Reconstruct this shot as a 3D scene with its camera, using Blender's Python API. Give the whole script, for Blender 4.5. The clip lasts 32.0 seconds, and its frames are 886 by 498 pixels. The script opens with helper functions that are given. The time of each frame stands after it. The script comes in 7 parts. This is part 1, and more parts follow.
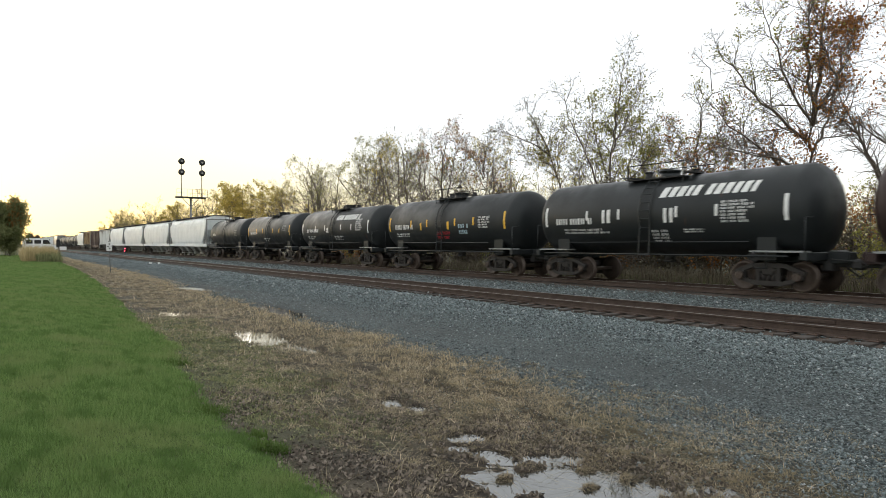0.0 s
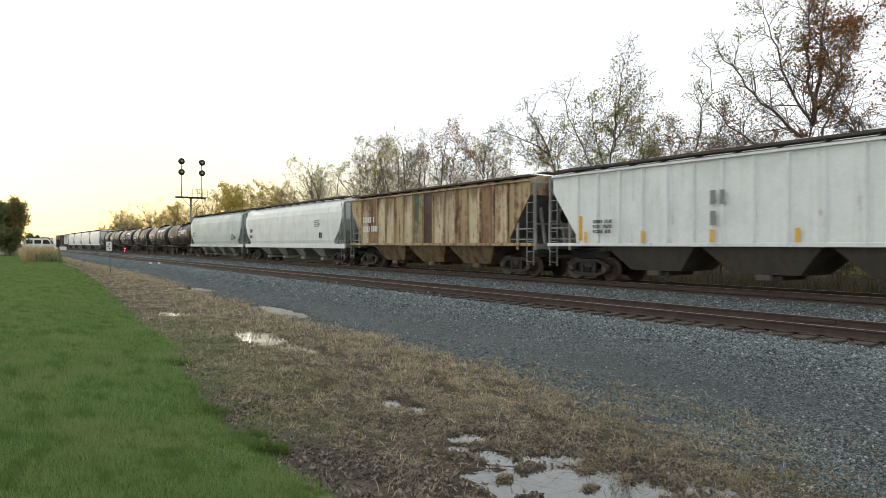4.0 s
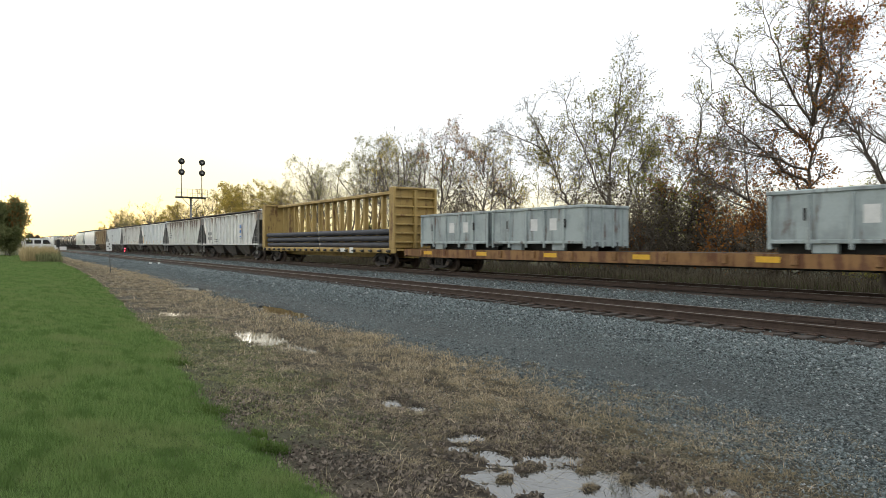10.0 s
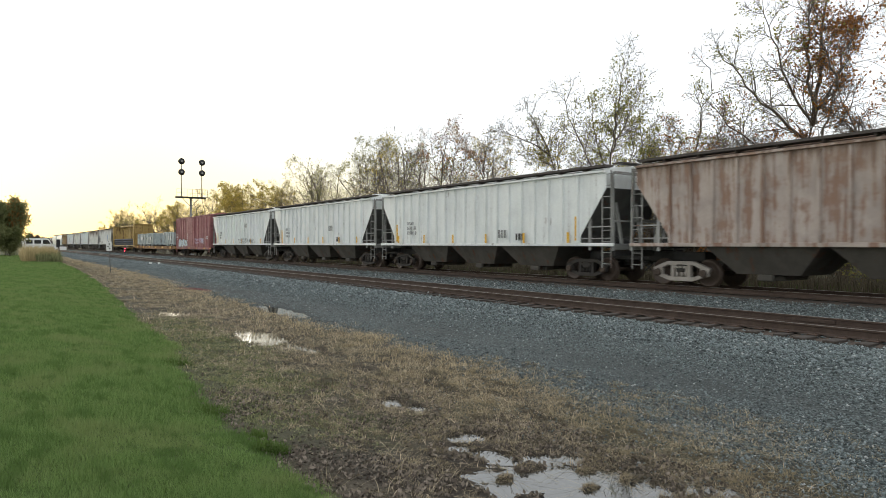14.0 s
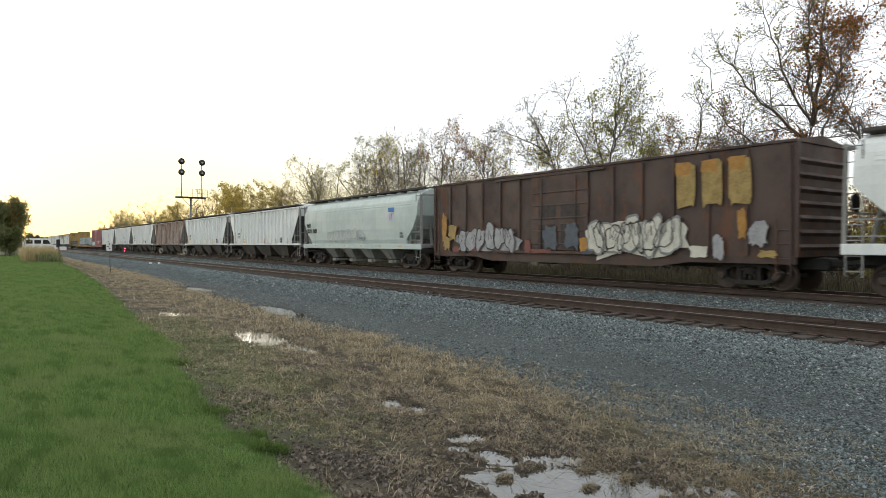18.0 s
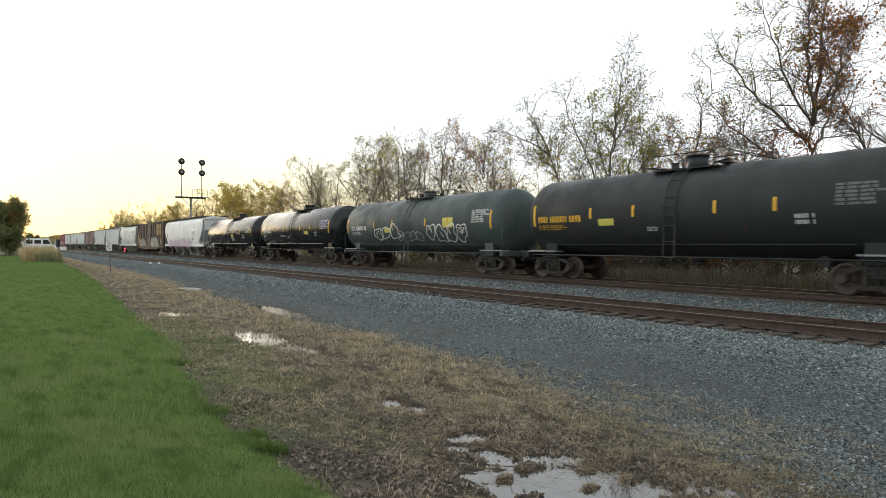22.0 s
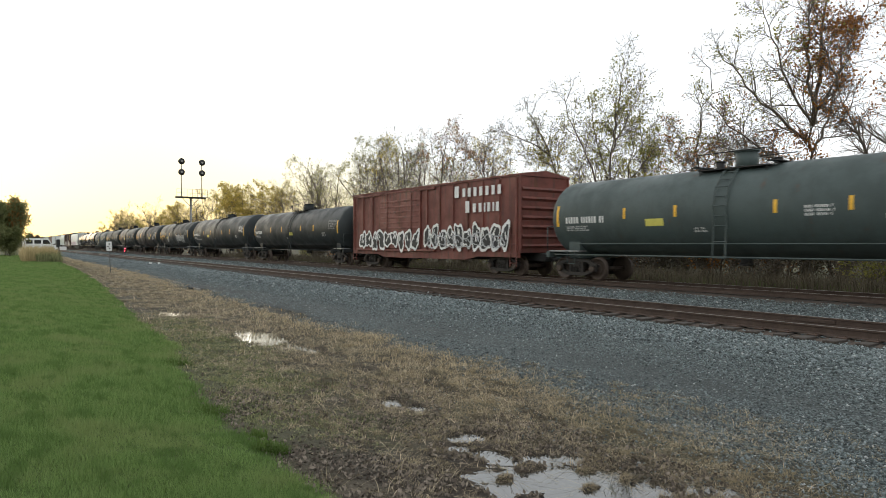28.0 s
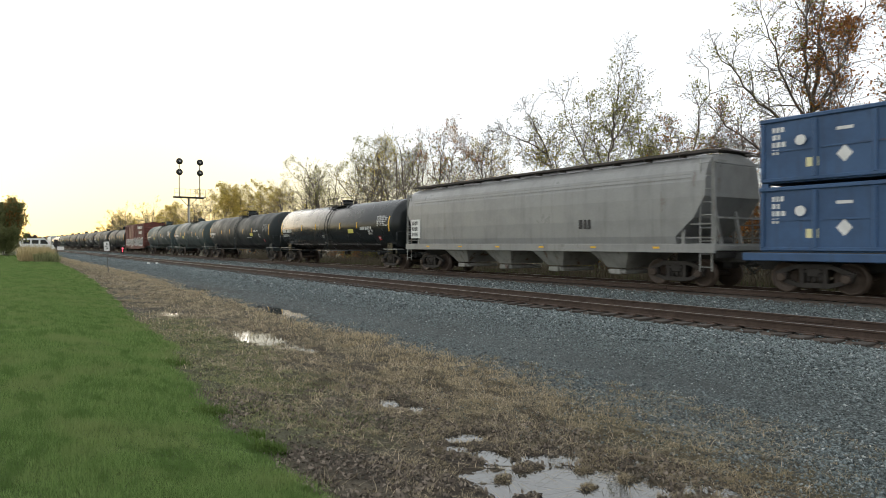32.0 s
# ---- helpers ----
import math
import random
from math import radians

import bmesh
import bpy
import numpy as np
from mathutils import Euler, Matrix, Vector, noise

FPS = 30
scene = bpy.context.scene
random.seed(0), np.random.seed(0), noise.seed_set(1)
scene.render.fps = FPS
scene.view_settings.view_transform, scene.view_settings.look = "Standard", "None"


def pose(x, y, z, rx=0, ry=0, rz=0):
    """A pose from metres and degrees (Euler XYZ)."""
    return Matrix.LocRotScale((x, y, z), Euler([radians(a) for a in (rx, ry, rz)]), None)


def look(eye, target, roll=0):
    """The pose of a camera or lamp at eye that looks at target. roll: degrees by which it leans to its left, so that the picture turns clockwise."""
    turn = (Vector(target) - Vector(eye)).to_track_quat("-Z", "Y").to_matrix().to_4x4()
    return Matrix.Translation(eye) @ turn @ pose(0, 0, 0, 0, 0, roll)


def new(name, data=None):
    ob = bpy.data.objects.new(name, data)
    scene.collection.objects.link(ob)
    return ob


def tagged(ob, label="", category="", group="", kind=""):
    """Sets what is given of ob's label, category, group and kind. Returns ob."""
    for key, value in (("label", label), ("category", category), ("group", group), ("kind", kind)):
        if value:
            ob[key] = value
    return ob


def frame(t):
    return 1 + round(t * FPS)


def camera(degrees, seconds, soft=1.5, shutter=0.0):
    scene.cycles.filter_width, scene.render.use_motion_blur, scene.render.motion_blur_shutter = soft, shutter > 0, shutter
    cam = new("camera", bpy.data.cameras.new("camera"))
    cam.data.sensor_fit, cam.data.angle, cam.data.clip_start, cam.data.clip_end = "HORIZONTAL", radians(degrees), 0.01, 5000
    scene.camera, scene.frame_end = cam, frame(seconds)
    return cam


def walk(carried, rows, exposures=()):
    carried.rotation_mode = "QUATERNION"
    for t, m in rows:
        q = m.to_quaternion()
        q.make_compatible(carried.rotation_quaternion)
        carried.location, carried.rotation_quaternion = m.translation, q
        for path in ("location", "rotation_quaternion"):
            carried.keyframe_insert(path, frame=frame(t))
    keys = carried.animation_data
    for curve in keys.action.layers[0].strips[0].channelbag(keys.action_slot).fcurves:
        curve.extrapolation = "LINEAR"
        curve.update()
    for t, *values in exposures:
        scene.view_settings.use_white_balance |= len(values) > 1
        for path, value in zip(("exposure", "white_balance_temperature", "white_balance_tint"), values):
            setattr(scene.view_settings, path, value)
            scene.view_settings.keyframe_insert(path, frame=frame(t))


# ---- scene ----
# World: x to the right of the tracks' line, y along the tracks, z = 0 at the railhead of the far track.
SPEED = 20.9          # metres a second, away along +y
EYE = (0.0, 0.0, 1.447)
HEAD, DIP = 34.76, 0.45


def aim(turn):
    a = radians(HEAD + turn)
    return look(EYE, (EYE[0] + math.sin(a) * 50, EYE[1] + math.cos(a) * 50, EYE[2] - 50 * math.tan(radians(DIP))))


cam = camera(68.57, 32.0, 0.75, 0.13)
walk(cam, [(0.0, aim(0)), (31.8, aim(0)), (31.9, aim(0.13)), (32.0, aim(0.16))], [(0.0, 1.42), (32.0, 1.42)])

# ---- light ----
world = bpy.data.worlds.new("dusk_sky")
scene.world = world
world.use_nodes = True
wn = world.node_tree
sky = wn.nodes.new("ShaderNodeTexSky")
sky.sky_type = "NISHITA"
sky.sun_disc = False
sky.sun_elevation, sky.sun_rotation = radians(6.0), radians(-4.0)
sky.air_density, sky.dust_density, sky.ozone_density = 1.0, 1.2, 1.5
wn.links.new(sky.outputs[0], wn.nodes["Background"].inputs[0])
wn.nodes["Background"].inputs[1].default_value = 0.012
# a thin even veil of high cloud over the whole sky, warm where the sky behind it is warm
veil = wn.nodes.new("ShaderNodeBackground")
split = wn.nodes.new("ShaderNodeSeparateColor")
wn.links.new(sky.outputs[0], split.inputs[0])
warm = wn.nodes.new("ShaderNodeMath")
warm.operation = "DIVIDE"
wn.links.new(split.outputs["Blue"], warm.inputs[0])
wn.links.new(split.outputs["Red"], warm.inputs[1])
tint = wn.nodes.new("ShaderNodeMapRange")
wn.links.new(warm.outputs[0], tint.inputs[0])
for i, value in enumerate((0.15, 0.9)):
    tint.inputs[i + 1].default_value = value
cloud = wn.nodes.new("ShaderNodeMix")
cloud.data_type = "RGBA"
wn.links.new(tint.outputs[0], cloud.inputs[0])
cloud.inputs[6].default_value, cloud.inputs[7].default_value = (1.0, 0.88, 0.48, 1.0), (0.95, 0.985, 1.0, 1.0)
wn.links.new(cloud.outputs[2], veil.inputs[0])
veil.inputs[1].default_value = 0.425
both = wn.nodes.new("ShaderNodeAddShader")
wn.links.new(wn.nodes["Background"].outputs[0], both.inputs[0])
wn.links.new(veil.outputs[0], both.inputs[1])
wn.links.new(both.outputs[0], wn.nodes["World Output"].inputs[0])
sun = new("sun", bpy.data.lights.new("sun", "SUN"))
sun.data.energy, sun.data.angle, sun.data.color = 0.25, radians(40), (1.0, 0.93, 0.84)
sun.matrix_world = look((0, 60, 8), (2, 0, 0))

# ---- mesh builder ----


class Shape:
    """Collects vertices and faces for one mesh."""

    def __init__(self):
        self.v, self.f, self.s = [], [], []

    def add(self, verts, faces, smooth=False):
        n = len(self.v)
        self.v += [tuple(p) for p in verts]
        self.f += [tuple(i + n for i in q) for q in faces]
        self.s += [smooth] * len(faces)
        return self

    def box(self, x, y, z, sx, sy, sz, c=0.0):
        """A box about its centre; c: width of its chamfered edges."""
        a, b, d = sx / 2, sy / 2, sz / 2
        if c <= 0:
            vs = [(x + i * a, y + j * b, z + k * d) for i in (-1, 1) for j in (-1, 1) for k in (-1, 1)]
            return self.add(vs, [(0, 1, 3, 2), (4, 6, 7, 5), (0, 4, 5, 1), (2, 3, 7, 6), (0, 2, 6, 4), (1, 5, 7, 3)])
        vs, ix = [], {}
        for i in (-1, 1):
            for j in (-1, 1):
                for k in (-1, 1):
                    for ax in range(3):
                        p = [a - c, b - c, d - c]
                        p[ax] += c
                        ix[i, j, k, ax] = len(vs)
                        vs.append((x + i * p[0], y + j * p[1], z + k * p[2]))
        fs = []
        for ax in range(3):
            u, w = (ax + 1) % 3, (ax + 2) % 3
            for s in (-1, 1):
                q = []
                for su, sw in ((-1, -1), (1, -1), (1, 1), (-1, 1)):
                    t = [0, 0, 0]
                    t[ax], t[u], t[w] = s, su, sw
                    q.append(ix[(*t, ax)])
                fs.append(tuple(q if s > 0 else q[::-1]))
            for su in (-1, 1):
                for sw in (-1, 1):
                    q = []
                    for s, axis in ((-1, u), (1, u), (1, w), (-1, w)):
                        t = [0, 0, 0]
                        t[ax], t[u], t[w] = s, su, sw
                        q.append(ix[(*t, axis)])
                    fs.append(tuple(q if su * sw > 0 else q[::-1]))
        for i in (-1, 1):
            for j in (-1, 1):
                for k in (-1, 1):
                    q = tuple(ix[i, j, k, ax] for ax in range(3))
                    fs.append(q if i * j * k > 0 else q[::-1])
        return self.add(vs, fs)

    def tube(self, p, q, r, n=8, r2=None, caps=True):
        """A round bar from p to q."""
        p, q = Vector(p), Vector(q)
        r2 = r if r2 is None else r2
        d = (q - p).normalized()
        u = d.orthogonal().normalized()
        w = d.cross(u)
        vs = []
        for c, rad in ((p, r), (q, r2)):
            for i in range(n):
                a = 2 * math.pi * i / n
                vs.append(c + (u * math.cos(a) + w * math.sin(a)) * rad)
        self.add(vs, [(i, (i + 1) % n, n + (i + 1) % n, n + i) for i in range(n)], n > 5)
        if caps:
            self.f += [tuple(len(self.v) - 2 * n + i for i in reversed(range(n))), tuple(len(self.v) - n + i for i in range(n))]
            self.s += [False, False]
        return self

    def path(self, pts, r, n=6):
        for p, q in zip(pts, pts[1:]):
            self.tube(p, q, r, n)
        return self

    def bar(self, p, q, sx, sz):
        """A rectangular beam from p to q in a plane of constant x: sx wide across, sz deep."""
        p, q = Vector(p), Vector(q)
        d = (q - p).normalized()
        u = Vector((1, 0, 0)) if abs(d.x) < 0.9 else Vector((0, 1, 0))
        w = d.cross(u).normalized()
        vs = [c + u * i * sx / 2 + w * j * sz / 2 for c in (p, q) for i, j in ((-1, -1), (1, -1), (1, 1), (-1, 1))]
        return self.add(vs, [(3, 2, 1, 0), (4, 5, 6, 7), (0, 1, 5, 4), (1, 2, 6, 5), (2, 3, 7, 6), (3, 0, 4, 7)])

    def spin(self, axis_y, prof, n=24, cx=0.0, cz=0.0, axis="y"):
        """Turns a profile of (position along the axis, radius) about the y (or x, z) axis."""
        vs, m = [], len(prof)
        for a0, r in prof:
            for i in range(n):
                a = 2 * math.pi * i / n
                c, s = r * math.cos(a), r * math.sin(a)
                vs.append((cx + c, a0 + axis_y, cz + s) if axis == "y" else (a0 + axis_y, cx + c, cz + s) if axis == "x" else (cx + c, axis_y + s, cz + a0))
        fs = [(j * n + i, j * n + (i + 1) % n, (j + 1) * n + (i + 1) % n, (j + 1) * n + i) for j in range(m - 1) for i in range(n)]
        if axis == "y":
            fs = [q[::-1] for q in fs]
        self.add(vs, fs, True)
        n0 = len(self.v) - m * n
        self.f += [tuple(n0 + i for i in range(n)), tuple(n0 + (m - 1) * n + i for i in reversed(range(n)))]
        self.s += [False, False]
        return self

    def extrude_x(self, poly, x0, x1):
        """A plate: polygon of (y, z), from x0 to x1."""
        n = len(poly)
        vs = [(x0, *p) for p in poly] + [(x1, *p) for p in poly]
        return self.add(vs, [tuple(range(n)), tuple(reversed(range(n, 2 * n)))] + [(i, n + i, n + (i + 1) % n, (i + 1) % n) for i in range(n)])

    def extrude_y(self, poly, y0, y1, smooth=False):
        """A profile of (x, z) drawn along y."""
        n = len(poly)
        vs = [(p[0], y0, p[1]) for p in poly] + [(p[0], y1, p[1]) for p in poly]
        self.add(vs, [tuple(reversed(range(n))), tuple(range(n, 2 * n))])
        return self.add(vs, [(i, (i + 1) % n, n + (i + 1) % n, n + i) for i in range(n)], smooth)

    def mesh(self, name, mat):
        me = bpy.data.meshes.new(name)
        me.from_pydata(self.v, [], self.f)
        me.polygons.foreach_set("use_smooth", self.s)
        me.materials.append(mat)
        bm = bmesh.new()
        bm.from_mesh(me)
        bmesh.ops.recalc_face_normals(bm, faces=bm.faces)
        bm.to_mesh(me)
        bm.free()
        return me


def part(name, shape, mat, parent, label="", at=None):
    """One mesh object under a thing or a part."""
    me = shape if isinstance(shape, bpy.types.Mesh) else shape.mesh(name, mat)
    ob = new(name, me)
    ob.parent = parent
    if at is not None:
        ob.location = at
    return tagged(ob, label)


def solo(name, shape, mat, label, category, group="", kind="", at=(0, 0, 0)):
    """A thing of a single mesh."""
    ob = new(name, shape if isinstance(shape, bpy.types.Mesh) else shape.mesh(name, mat))
    ob.location = at
    return tagged(ob, label, category, group, kind)


def bulk(name, verts, faces, mat, smooth=False):
    """A large mesh from arrays (all faces with the same number of corners)."""
    verts, faces = np.asarray(verts, dtype=np.float32), np.asarray(faces, dtype=np.int32)
    me = bpy.data.meshes.new(name)
    k = faces.shape[1]
    me.vertices.add(len(verts))
    me.vertices.foreach_set("co", verts.ravel())
    me.loops.add(faces.size)
    me.loops.foreach_set("vertex_index", faces.ravel())
    me.polygons.add(len(faces))
    me.polygons.foreach_set("loop_start", np.arange(0, faces.size, k, dtype=np.int32))
    if smooth:
        me.polygons.foreach_set("use_smooth", np.ones(len(faces), dtype=bool))
    me.update(calc_edges=True)
    me.materials.append(mat)
    return me


# ---- materials ----


class Nodes:
    """A short way to write a node material."""

    def __init__(self, name):
        self.m = bpy.data.materials.new(name)
        self.m.use_nodes = True
        self.t = self.m.node_tree
        self.b = self.t.nodes["Principled BSDF"]

    def put(self, socket, value):
        if isinstance(value, bpy.types.NodeSocket):
            self.t.links.new(value, socket)
        else:
            socket.default_value = (*value, 1.0) if isinstance(value, tuple) and len(value) == 3 and socket.type == "RGBA" else value

    def coord(self, scale=(1, 1, 1), world=False, shift=True):
        src = self.t.nodes.new("ShaderNodeNewGeometry").outputs["Position"] if world else self.t.nodes.new("ShaderNodeTexCoord").outputs["Object"]
        if shift and not world:
            o = self.t.nodes.new("ShaderNodeObjectInfo")
            a = self.t.nodes.new("ShaderNodeVectorMath")
            a.operation = "MULTIPLY_ADD"
            self.put(a.inputs[0], o.outputs["Random"])
            a.inputs[1].default_value = (37, 91, 53)
            self.put(a.inputs[2], src)
            src = a.outputs[0]
        s = self.t.nodes.new("ShaderNodeVectorMath")
        s.operation = "MULTIPLY"
        self.put(s.inputs[0], src)
        s.inputs[1].default_value = scale
        return s.outputs[0]

    def noise(self, vec, scale, detail=5.0, rough=0.6):
        n = self.t.nodes.new("ShaderNodeTexNoise")
        self.put(n.inputs["Vector"], vec)
        n.inputs["Scale"].default_value, n.inputs["Detail"].default_value, n.inputs["Roughness"].default_value = scale, detail, rough
        return n.outputs["Fac"]

    def voronoi(self, vec, scale, out="Distance"):
        n = self.t.nodes.new("ShaderNodeTexVoronoi")
        self.put(n.inputs["Vector"], vec)
        n.inputs["Scale"].default_value = scale
        return n.outputs[out]

    def ramp(self, fac, lo, hi, a=0.0, b=1.0):
        n = self.t.nodes.new("ShaderNodeMapRange")
        n.interpolation_type = "SMOOTHSTEP"
        self.put(n.inputs[0], fac)
        for i, v in enumerate((lo, hi, a, b)):
            n.inputs[i + 1].default_value = v
        return n.outputs[0]

    def math(self, op, a, b=0.0):
        n = self.t.nodes.new("ShaderNodeMath")
        n.operation = op
        self.put(n.inputs[0], a)
        self.put(n.inputs[1], b)
        return n.outputs[0]

    def mix(self, fac, a, b, blend="MIX"):
        n = self.t.nodes.new("ShaderNodeMix")
        n.data_type, n.blend_type = "RGBA", blend
        self.put(n.inputs[0], fac)
        self.put(n.inputs[6], a)
        self.put(n.inputs[7], b)
        return n.outputs[2]

    def sep(self, vec, i):
        n = self.t.nodes.new("ShaderNodeSeparateXYZ")
        self.put(n.inputs[0], vec)
        return n.outputs[i]

    def bump(self, height, strength=0.3, dist=0.01):
        n = self.t.nodes.new("ShaderNodeBump")
        n.inputs["Strength"].default_value, n.inputs["Distance"].default_value = strength, dist
        self.put(n.inputs["Height"], height)
        self.put(self.b.inputs["Normal"], n.outputs[0])
        return self

    def set(self, color=None, rough=None, metal=None, spec=None):
        for key, value in (("Base Color", color), ("Roughness", rough), ("Metallic", metal), ("Specular IOR Level", spec)):
            if value is not None:
                self.put(self.b.inputs[key], value)
        return self.m


def paint(name, color, rust=0.1, grime=0.4, rough=0.5, rustcol=(0.12, 0.045, 0.02), streak=0.5, gloss=0.5, drip=0.0):
    """Weathered rolling-stock paint: grime, rust streaks that run down, scratches."""
    n = Nodes(name)
    c = n.coord()
    run = n.noise(n.coord((1.0, 1.6, 0.12)), 2.2, 6, 0.65)
    blot = n.noise(c, 0.7, 6, 0.65)
    fine = n.noise(c, 14, 4, 0.7)
    dirt = tuple(v * 0.35 + 0.018 for v in color)
    col = n.mix(n.ramp(blot, 0.42, 0.66, 0.0, grime * 0.8), color, dirt)
    col = n.mix(n.ramp(run, 0.5, 0.64, 0.0, grime * streak * 1.4), col, dirt)
    patch = n.math("ADD", n.math("MULTIPLY", run, 0.6), n.math("MULTIPLY", n.noise(c, 1.7, 7, 0.7), 0.4))
    col = n.mix(n.ramp(patch, 0.6 - 0.13 * rust, 0.66 - 0.09 * rust, 0.0, min(0.92, 0.4 + rust)), col, rustcol)
    if drip:
        # rust that runs down from the roof line
        down = n.noise(n.coord((1.0, 1.0, 0.03)), 2.6, 7, 0.7)
        ends = n.noise(n.coord((0.2, 0.2, 0.2)), 1.2, 3)
        low = n.math("ADD", n.math("MULTIPLY", n.sep(n.coord(shift=False), 2), 0.16), n.math("MULTIPLY", ends, 0.5))
        reach = n.math("ADD", down, low)
        col = n.mix(n.ramp(reach, 1.42 - 0.1 * drip, 1.52 - 0.1 * drip, 0.0, 0.85), col, (0.1, 0.045, 0.03))
        col = n.mix(n.ramp(reach, 1.3 - 0.1 * drip, 1.46 - 0.1 * drip, 0.0, 0.22), col, (0.36, 0.26, 0.17))
    col = n.mix(n.ramp(fine, 0.3, 0.8, 0.0, 0.25), col, tuple(v * 0.6 for v in color))
    n.bump(fine, 0.12, 0.004)
    return n.set(col, n.ramp(blot, 0.3, 0.7, rough * 0.75, rough * 1.35), None, gloss)


def plain(name, color, rough=0.6, metal=0.0, vary=0.35, scale=6.0, bump=0.25):
    n = Nodes(name)
    c = n.coord()
    a, b = n.noise(c, scale, 6, 0.65), n.noise(c, scale * 6, 3, 0.6)
    col = n.mix(n.ramp(a, 0.3, 0.75, 0.0, vary), color, tuple(v * 0.45 for v in color))
    col = n.mix(n.ramp(b, 0.4, 0.8, 0.0, vary * 0.5), col, tuple(min(1, v * 1.5 + 0.01) for v in color))
    n.bump(b, bump, 0.006)
    return n.set(col, n.ramp(a, 0.2, 0.8, max(0.02, rough - 0.1), min(1, rough + 0.1)), metal)


STEEL = plain("truck_steel", (0.024, 0.02, 0.017), 0.75, 0.0, 0.6)
DARKSTEEL = plain("dark_steel", (0.025, 0.024, 0.023), 0.7)
WHEEL = plain("wheel_steel", (0.07, 0.05, 0.039), 0.55, 0.3)
GALV = plain("galvanised_grating", (0.3, 0.31, 0.31), 0.5, 0.4)
MARK_WHITE = plain("white_stencil", (0.72, 0.72, 0.7), 0.6, 0, 0.3, 4)
MARK_GREY = plain("grey_stencil", (0.22, 0.23, 0.23), 0.6, 0, 0.3, 4)
MARK_YELLOW = plain("yellow_stripe", (0.75, 0.42, 0.03), 0.5, 0, 0.3, 4)
MARK_BLACK = plain("black_stencil", (0.02, 0.02, 0.022), 0.6, 0, 0.3, 4)
MARK_BLUE = plain("blue_stencil", (0.05, 0.2, 0.5), 0.6, 0, 0.3, 4)
MARK_RED = plain("red_stencil", (0.5, 0.04, 0.05), 0.6, 0, 0.3, 4)
SPRAY_PINK = plain("pink_spray", (0.5, 0.12, 0.22), 0.6, 0, 0.3, 4)
SPRAY_LILAC = plain("lilac_spray", (0.58, 0.5, 0.66), 0.6, 0, 0.3, 4)
SPRAY_ICE = plain("pale_blue_spray", (0.45, 0.6, 0.68), 0.6, 0, 0.3, 4)
SPRAY_GREY = plain("grey_spray", (0.4, 0.41, 0.42), 0.6, 0, 0.3, 4)
EDGE_Y = (-20, 4.2, 4.6, 5.0, 5.5, 6.0, 6.4, 7.3, 8.4, 10.3, 13.2, 16.5, 23.5, 33.8, 53.8, 100, 300)
EDGE_X = (1.9, 1.97, 1.92, 1.85, 2.02, 2.04, 1.87, 1.96, 2.07, 2.26, 2.96, 3.0, 3.47, 4.17, 4.82, 5.4, 6.0)
NEAR_C, FAR_C = 13.92, 20.45        # the two tracks' centre lines
NEAR_Z, FAR_Z = -0.13, 0.0          # their railheads
SECTION = ((-400, 0.3), (-40, 0.25), (-6, 0.1), (0, -0.12), (1.0, -0.2), (2, -0.36), (3.2, -0.55), (5.4, -0.57), (6.5, -0.53), (9, -0.43), (11.6, -0.395),
           (12.4, -0.385), (12.85, -0.38), (13.1, -0.335), (15.5, -0.335), (16.2, -0.36), (18.4, -0.3), (19.0, -0.2), (21.9, -0.2), (22.6, -0.3), (24.5, -0.5), (27, -0.45), (60, -0.5), (400, -0.5))
# Puddles: centre, half sizes, turn in degrees
PUDDLES = ((3.97, 3.83, 0.98, 0.46, -42), (4.28, 4.42, 0.42, 0.17, -25), (3.93, 4.8, 0.22, 0.14, -60), (4.06, 5.42, 0.2, 0.13, -30), (4.15, 7.1, 0.12, 0.26, -10), (4.28, 6.68, 0.15, 0.2, -10), (3.78, 5.16, 0.13, 0.1, -30),
           (4.7, 13.7, 0.45, 1.55, -2), (4.98, 11.7, 0.17, 0.5, 10), (4.3, 19.8, 0.42, 0.75, 10), (7.0, 18.5, 0.36, 1.95, -3), (7.3, 29.4, 0.45, 2.0, 6))
# tussocks that stand in the water: centre and half sizes
ISLANDS = ((3.98, 4.38, 0.17, 0.11), (4.36, 4.02, 0.12, 0.07), (4.08, 3.72, 0.09, 0.06), (3.62, 4.28, 0.09, 0.06), (4.5, 3.66, 0.11, 0.08))
SX, SZ = [p[0] for p in SECTION], [p[1] for p in SECTION]


def wob(x, y, s, k=0.0):
    """Cheap smooth noise on arrays, about -1 to 1."""
    return (np.sin(x * s + 1.3 * np.sin(y * s * 0.7 + k) + k) + np.sin(y * s * 1.13 + 1.7 * np.sin(x * s * 0.83 + 2 * k)) + 0.6 * np.sin((x + y) * s * 1.9 + 3 * k)) / 2.6


